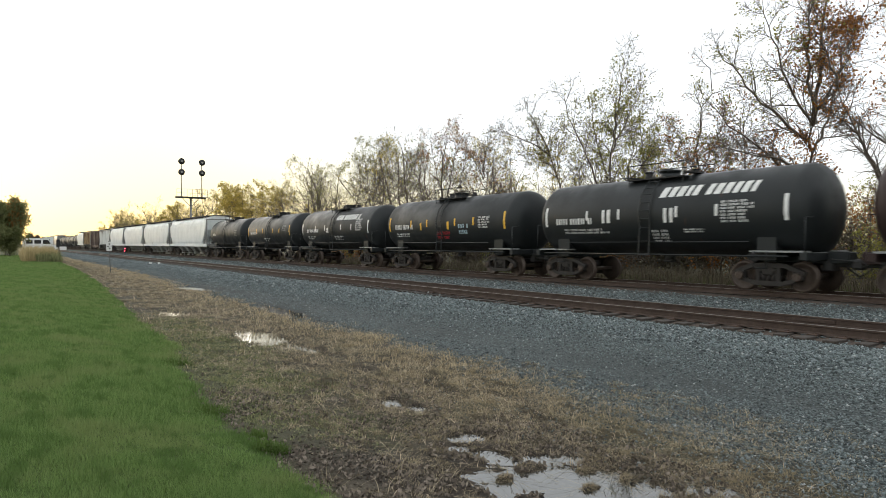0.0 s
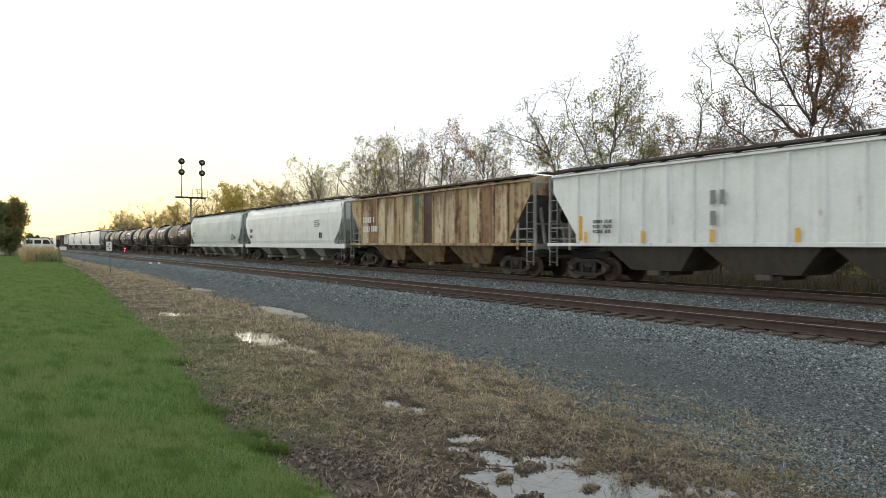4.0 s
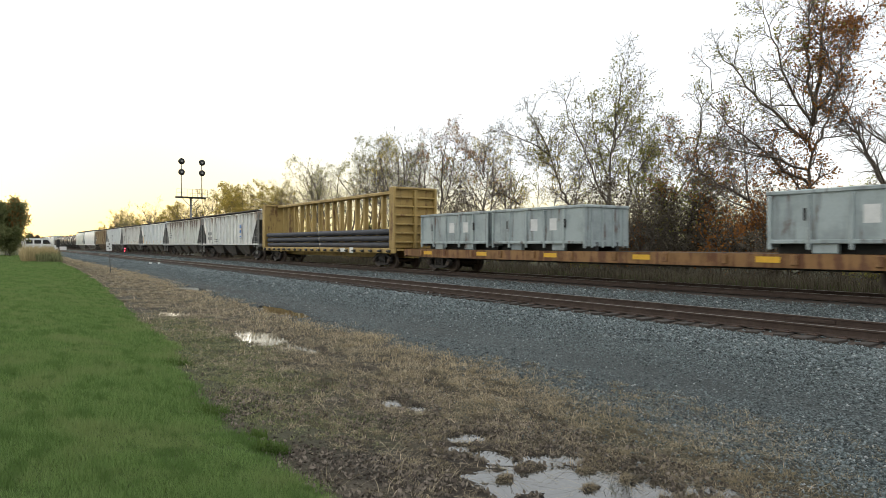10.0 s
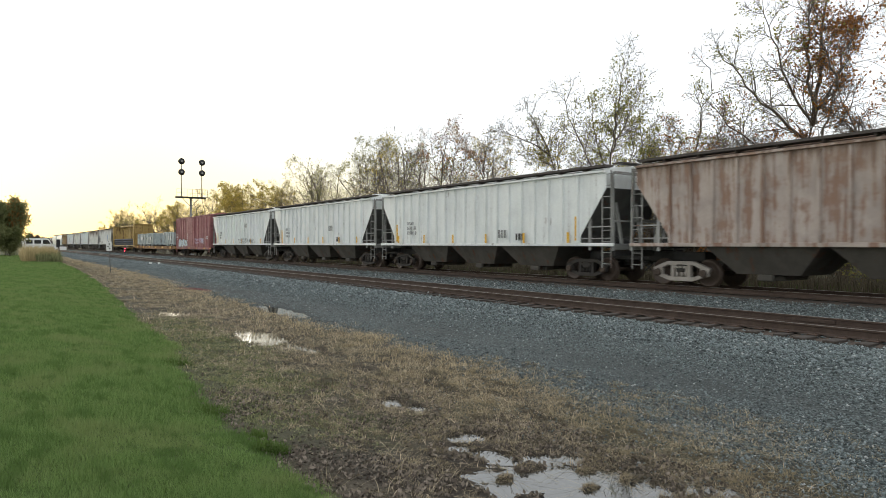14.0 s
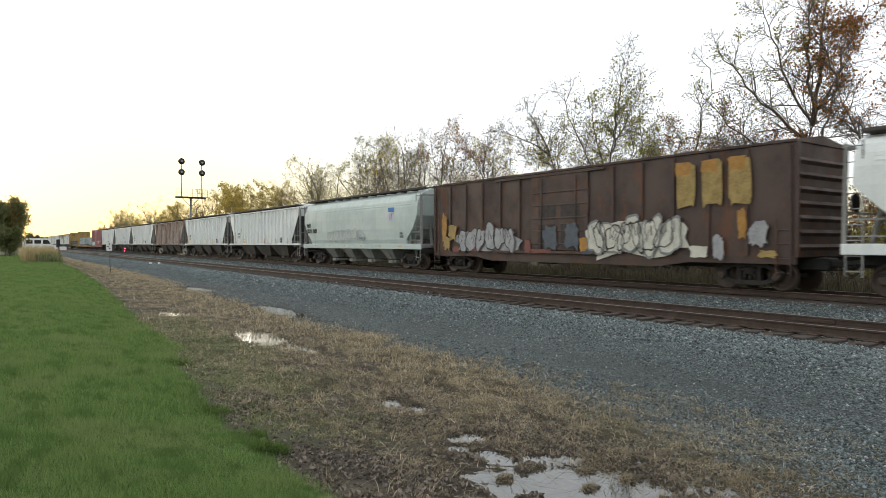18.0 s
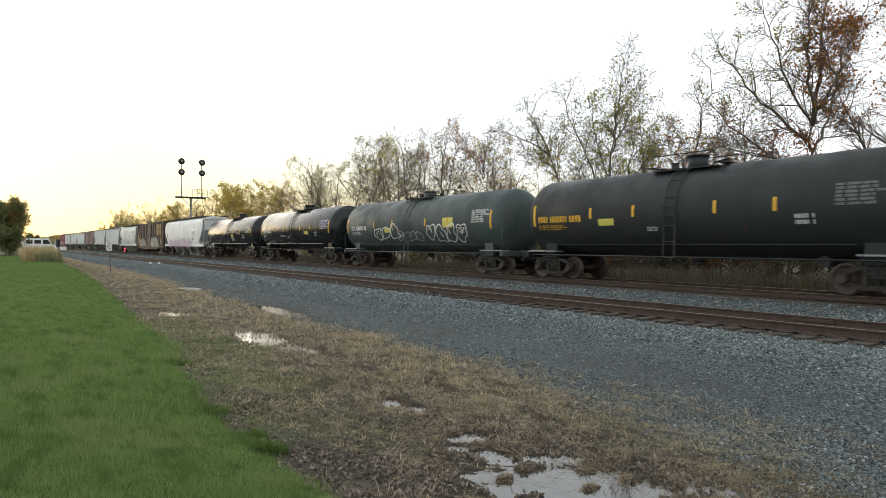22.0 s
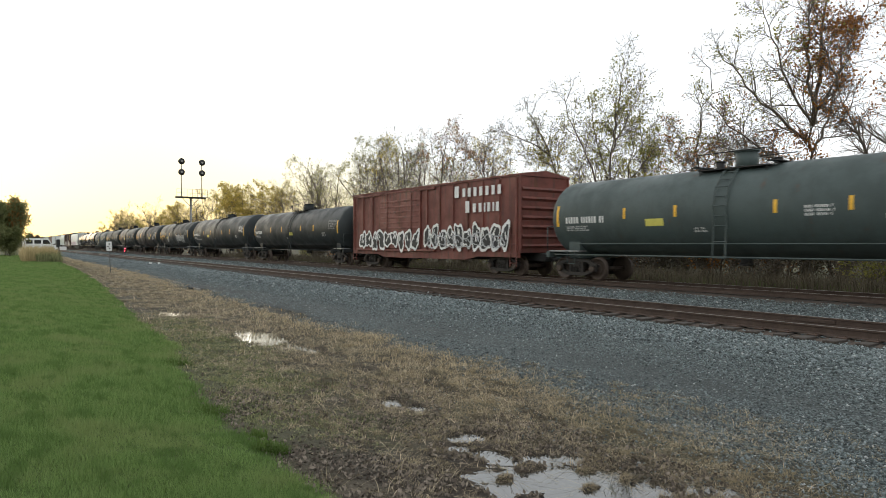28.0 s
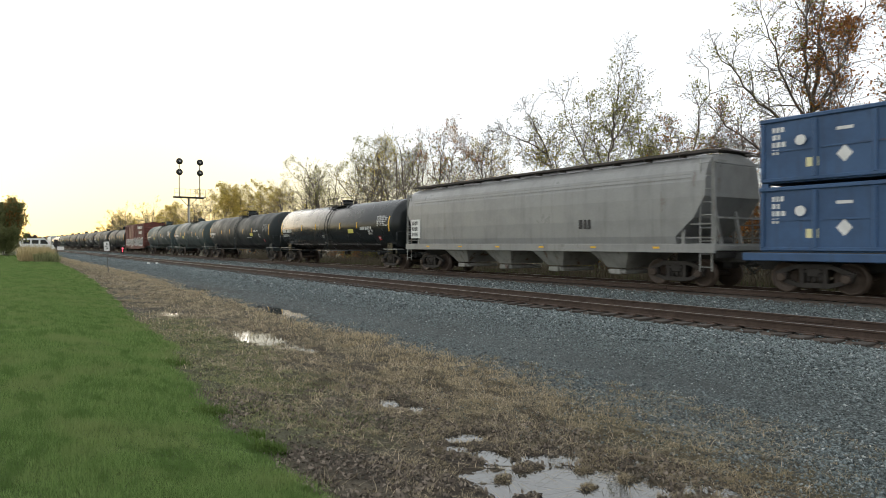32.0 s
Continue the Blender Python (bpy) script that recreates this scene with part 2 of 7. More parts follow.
def wet(x, y):
    """How deep in a puddle's hollow a place is: over 0.5 inside."""
    d = np.zeros_like(x)
    for px, py, ax, ay, turn in PUDDLES:
        c, s = math.cos(radians(turn)), math.sin(radians(turn))
        u, w = (x - px) * c + (y - py) * s, -(x - px) * s + (y - py) * c
        r = np.sqrt(np.minimum((u / ax) ** 2 + (w / ay) ** 2, 400)) + 0.26 * wob(x, y, 5.0, px) + 0.27 * wob(x, y, 13.0, py) + 0.2 * wob(x, y, 29.0, px + py)
        d = np.maximum(d, 1.0 / (1.0 + np.exp((r - 1.0) * 7.0)))
    for px, py, ax, ay in ISLANDS:
        r = ((x - px) / ax) ** 2 + ((y - py) / ay) ** 2 + 0.5 * wob(x, y, 24.0, px)
        d = d * np.clip(r - 0.4, 0, 1)
    return d


def away(x, y):
    """Distance to the nearest puddle's middle, in its half sizes."""
    d = np.full_like(x, 9.0)
    for px, py, ax, ay, turn in PUDDLES:
        c, s = math.cos(radians(turn)), math.sin(radians(turn))
        u, w = (x - px) * c + (y - py) * s, -(x - px) * s + (y - py) * c
        d = np.minimum(d, np.sqrt((u / ax) ** 2 + (w / ay) ** 2))
    return d


def ground_z(x, y):
    x, y = np.asarray(x, dtype=float), np.asarray(y, dtype=float)
    z = np.interp(x, SX, SZ)
    z = z + np.clip((y - 24) / 40, 0, 1) * np.clip(-0.18 - z, 0, None) * (x < 9) * np.clip((7.5 - x) / 3, 0, 1)
    rough = np.clip(1 - np.abs(x - 4.0) / 4.0, 0.0, 1) * np.clip(1.5 - y / 60, 0, 1) * np.clip((away(x, y) - 1.5) / 0.9, 0.2, 1)
    z = z + 0.022 * rough * (wob(x, y, 2.3, 0.4) + 0.6 * wob(x, y, 7.0, 2.0)) + 0.03 * np.clip(-x / 5, 0, 1) * wob(x, y, 0.5, 1.0)
    return z - 0.05 * wet(x, y)


def grass_edge(x, y):
    return np.interp(y, EDGE_Y, EDGE_X) + 0.08 * wob(x, y, 1.5, 0.3) * np.clip(y / 12, 0.4, 1.6) + 0.07 * wob(x, y, 5.4, 1.1)


def greenish(x, y):
    """Share of green weeds: high by the lawn, gone half-way to the gravel."""
    return np.clip((grass_edge(x, y) + 2.1 - x) / 1.2 + 0.5 * wob(x, y, 1.9, 0.8) + 0.3 * wob(x, y, 6.0, 2.8), 0, 1) * np.clip(1.65 - np.abs(y - 11) / 7.0, 0.08, 1) * np.clip((y - 4.8) / 2.4, 0.12, 1) * (x < 6)


def gravel_edge(x, y):
    return np.interp(y, (3, 8, 16, 25, 41, 120), (5.7, 6.4, 6.55, 6.8, 7.6, 8.6)) + 0.25 * wob(x, y, 1.1, 2.2) + 0.14 * wob(x, y, 4.9, 0.7)


def ground_material():
    n = Nodes("ground")
    p = n.coord(world=True)
    at = n.t.nodes.new("ShaderNodeAttribute")
    at.attribute_name = "zone"
    grass, gravel, mud = (n.sep(at.outputs["Vector"], i) for i in range(3))
    big, mid, fine, tiny = n.noise(p, 0.35, 5), n.noise(p, 2.2, 6, 0.65), n.noise(p, 11, 6, 0.7), n.noise(p, 60, 3, 0.7)
    lawn = n.mix(n.ramp(fine, 0.3, 0.7), (0.045, 0.075, 0.017), (0.075, 0.115, 0.03))
    lawn = n.mix(n.ramp(mid, 0.45, 0.75, 0, 0.5), lawn, (0.08, 0.105, 0.027))
    straw = n.mix(n.ramp(tiny, 0.3, 0.7), (0.035, 0.029, 0.022), (0.13, 0.107, 0.078))
    straw = n.mix(n.ramp(mid, 0.4, 0.6, 0, 0.7), straw, (0.05, 0.043, 0.03))
    straw = n.mix(n.ramp(big, 0.45, 0.65, 0, 0.5), straw, (0.08, 0.085, 0.045))
    soil = n.mix(n.ramp(fine, 0.3, 0.7), (0.022, 0.017, 0.013), (0.062, 0.048, 0.036))
    cell = n.voronoi(p, 34, "Color")
    chips = n.mix(n.sep(cell, 0), (0.043, 0.052, 0.053), (0.185, 0.217, 0.217))
    dist = n.voronoi(p, 34)
    chips = n.mix(n.ramp(dist, 0.35, 0.75), chips, (0.035, 0.04, 0.04))
    chips = n.mix(n.ramp(big, 0.45, 0.7, 0, 0.35), chips, (0.07, 0.078, 0.074))
    rusty = n.mix(n.ramp(fine, 0.3, 0.7), (0.05, 0.036, 0.028), (0.12, 0.09, 0.07))
    chips = n.mix(n.math("MULTIPLY", at.outputs["Alpha"], n.ramp(mid, 0.2, 0.6, 0.6, 0.95)), chips, rusty)
    chips = n.mix(n.math("MULTIPLY", mud, n.ramp(mid, 0.3, 0.65, 0.5, 1.0)), chips, (0.04, 0.045, 0.044))
    col = n.mix(mud, straw, soil)
    col = n.mix(gravel, col, chips)
    col = n.mix(grass, col, lawn)
    h = n.math("ADD", n.math("MULTIPLY", dist, -0.7), n.math("MULTIPLY", fine, 0.8))
    n.bump(h, 0.6, 0.03)
    return n.set(col, n.ramp(mud, 0, 1, 0.95, 0.85), None, 0.25)


def graded(stops):
    out = [stops[0][0]]
    for (a, _), (b, step) in zip(stops, stops[1:]):
        k = max(1, round((b - a) / step))
        out += [a + (b - a) * (i + 1) / k for i in range(k)]
    return np.array(out)


GX = graded(((-1500, 0), (-400, 220), (-60, 40), (-12, 3), (-2, 0.4), (1, 0.12), (2.8, 0.06), (5.2, 0.03), (8.2, 0.06), (13, 0.2), (26, 0.3), (40, 2), (150, 15), (1500, 200)))
GY = graded(((-900, 0), (-100, 80), (-20, 5), (0, 0.6), (2, 0.2), (3, 0.1), (8, 0.035), (16, 0.1), (34, 0.2), (70, 1.2), (200, 8), (800, 60), (3000, 300)))
gx, gy = np.meshgrid(GX, GY)
gz = ground_z(gx, gy)
nx = len(GX)
cells = (np.arange(len(GY) - 1)[:, None] * nx + np.arange(nx - 1)[None, :]).ravel()
GROUND = ground_material()
ground_mesh = bulk("ground", np.stack([gx, gy, gz], -1).reshape(-1, 3), np.stack([cells, cells + 1, cells + nx + 1, cells + nx], -1), GROUND, True)
zone = np.zeros((gx.size, 4), dtype=np.float32)
fx, fy = gx.ravel(), gy.ravel()
zone[:, 0] = np.clip((grass_edge(fx, fy) - fx) / 0.3 + 0.5, 0, 1) * (fx < 30) + (fx > 23.2) * 0.25
zone[:, 0] *= np.clip(1.0 - (fy - 40) / 50 + 0.2 * wob(fx, fy, 0.3, 1.0), 0.4, 1)
zone[:, 0] = np.maximum(zone[:, 0], 0.3 * greenish(fx, fy))
zone[:, 1] = np.clip((fx - gravel_edge(fx, fy)) / 0.35 + 0.5, 0, 1) * (fx < 22.9)
w = wet(fx, fy)
bare = np.clip(1.2 * (0.7 * wob(fx, fy, 1.3, 5.0) + 0.5 * wob(fx, fy, 5, 1.0)) + 0.45, 0, 1) * np.clip(1.9 - np.abs(fx - 3.7), 0, 1) * np.clip(1.4 - fy / 30, 0.15, 1)
zone[:, 2] = np.clip(w * 2.0 + bare + np.clip(2.2 - away(fx, fy), 0, 1), 0, 1)
stain = np.minimum(np.abs(fx - NEAR_C), np.abs(fx - FAR_C))
lane = np.exp(-((fx - 8.0 + 0.25 * wob(fx, fy, 0.4, 1.0)) / 0.8) ** 2) + 0.6 * np.exp(-((fx - 6.75 + 0.2 * wob(fx, fy, 0.5, 2.0)) / 0.35) ** 2)
zone[:, 2] = np.clip(zone[:, 2] + lane * (0.65 + 0.4 * wob(fx, fy, 0.9, 4.0)), 0, 1)
zone[:, 3] = np.clip((1.95 - stain) / 0.5, 0, 1)
layer = ground_mesh.attributes.new("zone", "FLOAT_COLOR", "POINT")
layer.data.foreach_set("color", zone.ravel())
ground = tagged(new("ground", ground_mesh), "lawn, dry weeds, mud and grey crushed-stone verge beside tracks", "ground", "", "structure")

water = Nodes("puddle_water")
water.bump(water.noise(water.coord(world=True), 5, 2), 0.02, 0.01)
water.b.inputs["IOR"].default_value = 1.7
WATER = water.set((0.03, 0.03, 0.027), 0.03, 0.0, 0.9)
for px, py, ax, ay, turn in PUDDLES:
    level = float(ground_z(np.array([px]), np.array([py]))[0]) + 0.026
    ring = [(px + 1.7 * (ax * math.cos(a) * math.cos(radians(turn)) - ay * math.sin(a) * math.sin(radians(turn))),
             py + 1.7 * (ax * math.cos(a) * math.sin(radians(turn)) + ay * math.sin(a) * math.cos(radians(turn))), level) for a in np.linspace(0, 2 * math.pi, 32, endpoint=False)]
    pud = Shape().add(ring, [tuple(range(32))])
    tagged(new("puddle", pud.mesh("puddle", WATER)), "shallow rain puddle reflecting sky in muddy hollow", "puddle", "puddles along the verge", "structure")

# ---- tracks ----
RAIL = plain("rail_rust", (0.06, 0.038, 0.028), 0.8, 0.0, 0.5, 3)
RAILTOP = plain("rail_head", (0.32, 0.29, 0.27), 0.35, 0.8, 0.3, 8)
TIE = plain("tie_timber", (0.05, 0.04, 0.033), 0.9, 0, 0.6, 5, 0.6)
PLATE = plain("tie_plate_rust", (0.075, 0.045, 0.032), 0.8, 0, 0.5)
RAIL_PROFILE = ((-0.07, 0), (0.07, 0), (0.07, 0.012), (0.012, 0.032), (0.01, 0.125), (0.036, 0.138), (0.036, 0.168), (-0.036, 0.168), (-0.036, 0.138), (-0.01, 0.125), (-0.012, 0.032), (-0.07, 0.012))
tie_shape = Shape().box(0, 0, -0.09, 2.6, 0.23, 0.18, 0.012)
tie_mesh = tie_shape.mesh("tie", TIE)
plate_mesh = Shape().box(0, 0, 0.008, 0.36, 0.19, 0.02, 0.004).box(0.1, 0.05, 0.03, 0.03, 0.03, 0.03).box(-0.1, -0.05, 0.03, 0.03, 0.03, 0.03).mesh("tie_plate", PLATE)
for cx, top, label in ((NEAR_C, NEAR_Z, "rusty siding track on timber ties in grey ballast"), (FAR_C, FAR_Z, "main line track on timber ties, polished railheads")):
    track = tagged(new("railway_track"), label, "track", "tracks", "structure")
    track.location = (cx, 0, 0)
    for sx in (-0.753, 0.753):
        rail = part("rail", Shape().extrude_y([(sx + a, top - 0.172 + b) for a, b in RAIL_PROFILE], -700, 1600), RAIL, track)
        part("running_surface", Shape().box(sx, 450, top - 0.002, 0.052, 2300, 0.005), RAILTOP, rail, "worn shiny strip on the rail head")
        for j in range(14):
            y = 2.9 + 11.9 * j + (0 if sx < 0 else 4.1)
            bar = Shape().box(sx - 0.022, y, top - 0.09, 0.03, 0.9, 0.085, 0.006)
            for k in range(4):
                bar.tube((sx - 0.05, y - 0.33 + 0.22 * k, top - 0.09), (sx - 0.02, y - 0.33 + 0.22 * k, top - 0.09), 0.018, 6)
            part("joint_bar", bar, RAIL, rail, "bolted rail joint bar")
    n_near = 130 if cx == NEAR_C else 70
    for j in range(n_near):
        y = 2.0 + 0.53 * j
        t = part("tie", tie_mesh, TIE, track)
        t.location = (random.uniform(-0.1, 0.1), y + random.uniform(-0.03, 0.03), top - 0.185 + random.uniform(-0.012, 0.0))
        t.rotation_euler = (0, random.uniform(-0.006, 0.006), random.uniform(-0.02, 0.02))
        if cx == NEAR_C and j < 70:
            part("tie_plate", plate_mesh, PLATE, track, "", (-0.753, y, top - 0.185))
    rest = Shape()
    for j in range(900):
        y = -150 + 0.53 * j
        if not 1.8 < y < 2.0 + 0.53 * n_near:
            rest.box(random.uniform(-0.07, 0.07), y, top - 0.285, 2.6, 0.23, 0.18)
    tagged(part("ties_beyond", rest, TIE, track), kind="stuff")

# ---- rolling stock ----
CACHE = {}
# bays below the ribbed cars: much darker than the white sides
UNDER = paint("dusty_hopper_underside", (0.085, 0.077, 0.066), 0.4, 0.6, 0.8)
CHUTE = paint("pale_dusty_chute_paint", (0.3, 0.3, 0.28), 0.4, 0.6, 0.8)
# grime, with the shade of the end recess put into its dark base
END_SHADE = paint("shaded_grimy_end_sheet", (0.11, 0.112, 0.106), 0.25, 0.5, 0.75)
LADDER = paint("grimy_ladder_paint", (0.3, 0.3, 0.285), 0.3, 0.6, 0.7)
WALKWAY = plain("brown_walkway_grating", (0.075, 0.064, 0.056), 0.8)


def cached(key, make, mat):
    """One mesh per key and material, shared by all cars."""
    k = (key, mat.name)
    if k not in CACHE:
        CACHE[k] = make().mesh(key.split(":")[0], mat)
    return CACHE[k]


def frame_shape(side):
    s = Shape()
    x = side * 1.0
    for p, q, d in (((-1.08, 0.56), (-0.5, 0.79), 0.13), ((-0.5, 0.79), (0.5, 0.79), 0.13), ((0.5, 0.79), (1.08, 0.56), 0.13), ((-1.0, 0.42), (-0.45, 0.25), 0.12),
                    ((-0.45, 0.25), (0.45, 0.25), 0.14), ((0.45, 0.25), (1.0, 0.42), 0.12), ((-0.32, 0.25), (-0.32, 0.79), 0.12), ((0.32, 0.25), (0.32, 0.79), 0.12)):
        s.bar((x, *p), (x, *q), 0.15, d)
    for y in (-0.89, 0.89):
        s.box(x, y, 0.5, 0.2, 0.3, 0.27, 0.04)
    for y in (-0.17, 0, 0.17):
        s.tube((x, y, 0.3), (x, y, 0.6), 0.065, 8)
    s.box(x, 0, 0.65, 0.2, 0.5, 0.1, 0.02)
    return s


def wheel_shape():
    s = Shape().tube((-1.12, 0, 0), (1.12, 0, 0), 0.085, 10)
    for k in (-1, 1):
        prof = [(k * 0.70, 0.2), (k * 0.68, 0.485), (k * 0.705, 0.487), (k * 0.722, 0.462), (k * 0.83, 0.452), (k * 0.83, 0.39), (k * 0.79, 0.36), (k * 0.77, 0.2), (k * 0.82, 0.13)]
        s.spin(0, prof if k > 0 else prof[::-1], 22, 0, 0, "x")
        s.spin(0, [(k * 1.06, 0.13), (k * 1.15, 0.13), (k * 1.17, 0.1)], 12, 0, 0, "x")
        for a in range(3):
            c = a * 2.0944
            s.box(k * 1.175, 0.07 * math.cos(c), 0.07 * math.sin(c), 0.02, 0.035, 0.035)
    return s


WHEELS = ([], [])


def truck(car, y, frame_mat=STEEL):
    """A two-axle truck: bolster, side frames, wheelsets."""
    bol = part("truck", cached("truck", lambda: Shape().box(0, 0, 0.62, 2.2, 0.36, 0.26, 0.03).tube((0, 0, 0.7), (0, 0, 0.95), 0.2, 12), STEEL), STEEL, car, "", (0, y, 0))
    for k in (-1, 1):
        part("side_frame", cached(f"side_frame:{k}", lambda: frame_shape(k), frame_mat), frame_mat, bol)
        w = part("wheelset", cached("wheelset", wheel_shape, WHEEL), WHEEL, bol, "", (0, k * 0.89, 0.457))
        WHEELS[(k + 1) // 2].append(w)


def coupler_shape():
    s = Shape().box(0, -0.35, 0.85, 0.2, 0.9, 0.18, 0.03).box(0, 0.12, 0.85, 0.34, 0.26, 0.3, 0.06).box(0.1, 0.24, 0.85, 0.14, 0.16, 0.28, 0.04)
    s.box(0, -0.62, 0.84, 0.5, 0.3, 0.4, 0.03).tube((0.45, -0.4, 1.0), (0.2, 0.1, 0.95), 0.02, 5).tube((-0.3, -0.3, 0.75), (-0.25, 0.1, 0.45), 0.025, 6)
    return s.path([(-1.3, -0.45, 0.85), (-0.6, -0.3, 0.85), (-0.2, 0.05, 0.98)], 0.018, 5)


def couplers(car, half):
    me = cached("coupler", coupler_shape, DARKSTEEL)
    for k in (-1, 1):
        c = part("coupler", me, DARKSTEEL, car, "", (0, k * (half - 0.16), 0))
        c.rotation_euler = (0, 0, 0 if k > 0 else math.pi)


def ladder(x, y, z0, z1, width=0.42, along=True, step=0.42, r=0.015):
    s = Shape()
    d = (0, width / 2, 0) if along else (width / 2, 0, 0)
    for k in (-1, 1):
        s.bar((x + k * d[0], y + k * d[1], z0), (x + k * d[0], y + k * d[1], z1), 0.03, 0.035)
    z = z0 + 0.15
    while z < z1:
        s.tube((x - d[0], y - d[1], z), (x + d[0], y + d[1], z), r, 5)
        z += step
    return s


def letter_bars(length, height, seed=0, rows=1, letter=0.7):
    """Letter-sized bars of rows of writing: (start, width, middle height, letter height). rows 0: one solid panel."""
    if rows == 0:
        return [(0.0, length, 0.0, height)]
    rnd = random.Random(seed)
    out = []
    rh = height / (rows + 0.45 * (rows - 1))
    for r in range(rows):
        yy, word = 0.0, rnd.randint(4, 5)
        stop = length if rows == 1 else length * rnd.uniform(0.7, 1.0)
        while yy < stop:
            w = rh * letter * rnd.uniform(0.4, 0.75)
            out.append((yy, w, height / 2 - rh * (0.5 + 1.45 * r), rh))
            yy += w + rh * (0.22 if rows == 1 else 0.32)
            word -= 1
            if word == 0:
                yy, word = yy + rh * (0.45 if rows == 1 else 0.8), rnd.randint(5, 7)
    return out


def lettering(x, y, z, length, height, seed=0, rows=1, letter=0.7):
    """Rows of plain letter-sized bars on a side sheet at x, starting at the reader's left (far end)."""
    s = Shape()
    for yy, w, zc, rh in letter_bars(length, height, seed, rows, letter):
        s.box(x, y - yy - w / 2, z + zc, 0.006, w, rh)
    return s


def letter_outline(rnd, ry, rz, n=26):
    """A lumpy bubble-letter outline, squarish, as (y, z) about its centre."""
    ph = [rnd.uniform(0, 6.28) for _ in range(4)]
    lean, pts = rnd.uniform(-0.25, 0.25), []
    for i in range(n):
        a = 2 * math.pi * i / n
        c, s = math.cos(a), math.sin(a)
        k = (abs(c) ** 3 + abs(s) ** 3) ** (-1 / 3) * 0.86 * (1 + 0.14 * math.sin(2 * a + ph[0]) + 0.13 * math.sin(3 * a + ph[1]) + 0.1 * math.sin(5 * a + ph[2]))
        pts.append((ry * k * c + lean * rz * k * s, rz * k * s))
    return pts


def graffiti(car, x, y0, y1, z0, z1, count, fill, line, seed, t=0.05, bend=None):
    """Sprayed bubble letters on the side sheet at x: fill, outline and inner strokes, letter by letter. bend: (radius, height of axis) of a round shell."""
    rnd = random.Random(seed)
    step = (y1 - y0) / count

    def lay(shape):
        if bend:
            R, cz = bend
            shape.v = [(-(R + 0.004 - px) * math.cos((pz - cz) / R), py, cz + (R + 0.004 - px) * math.sin((pz - cz) / R)) for px, py, pz in shape.v]
        else:
            shape.v = [(x + px, py, pz) for px, py, pz in shape.v]
        return shape

    for i in range(count):
        cy, cz0 = y0 + step * (i + 0.5), (z0 + z1) / 2 + rnd.uniform(-0.08, 0.08) * (z1 - z0)
        ry, rz = abs(step) * rnd.uniform(0.52, 0.66), (z1 - z0) / 2 * rnd.uniform(0.8, 1.05)
        pts = letter_outline(rnd, ry, rz)
        n = len(pts)
        d = 0.0012 * (i % 4)
        body = None
        if fill:
            flat = Shape().add([(-d, cy, cz0)] + [(-d, cy + a * q, cz0 + b * q) for q in (0.35, 0.7, 1.0) for a, b in pts],
                               [(0, 1 + j, 1 + (j + 1) % n) for j in range(n)] + [(1 + q * n + j, 1 + q * n + (j + 1) % n, 1 + q * n + n + (j + 1) % n, 1 + q * n + n + j) for q in (0, 1) for j in range(n)])
            body = part("graffiti_letter", lay(flat), fill, car, "sprayed bubble letter")
        k = 1 - t / min(ry, rz)
        rim = Shape().add([(-d - 0.006, cy + a, cz0 + b) for a, b in pts] + [(-d - 0.006, cy + a * k, cz0 + b * k) for a, b in pts], [(j, (j + 1) % n, n + (j + 1) % n, n + j) for j in range(n)])
        for _ in range(rnd.choice((1, 2, 2, 3))):
            a, b = rnd.uniform(-0.45, 0.45) * ry, rnd.uniform(-0.3, 0.3) * rz
            c, e = a + rnd.uniform(-0.5, 0.5) * ry, b + rnd.uniform(0.3, 0.7) * rz
            ln = math.hypot(c - a, e - b)
            ny, nz = -(e - b) / ln * t / 2, (c - a) / ln * t / 2
            rim.add([(-d - 0.006, cy + a - ny, cz0 + b - nz), (-d - 0.006, cy + a + ny, cz0 + b + nz), (-d - 0.006, cy + c + ny * 0.5, cz0 + e + nz * 0.5), (-d - 0.006, cy + c - ny * 0.5, cz0 + e - nz * 0.5)], [(0, 1, 2, 3)])
        part("letter_outline" if body else "graffiti_letter", lay(rim), line, body or car, "sprayed outline")


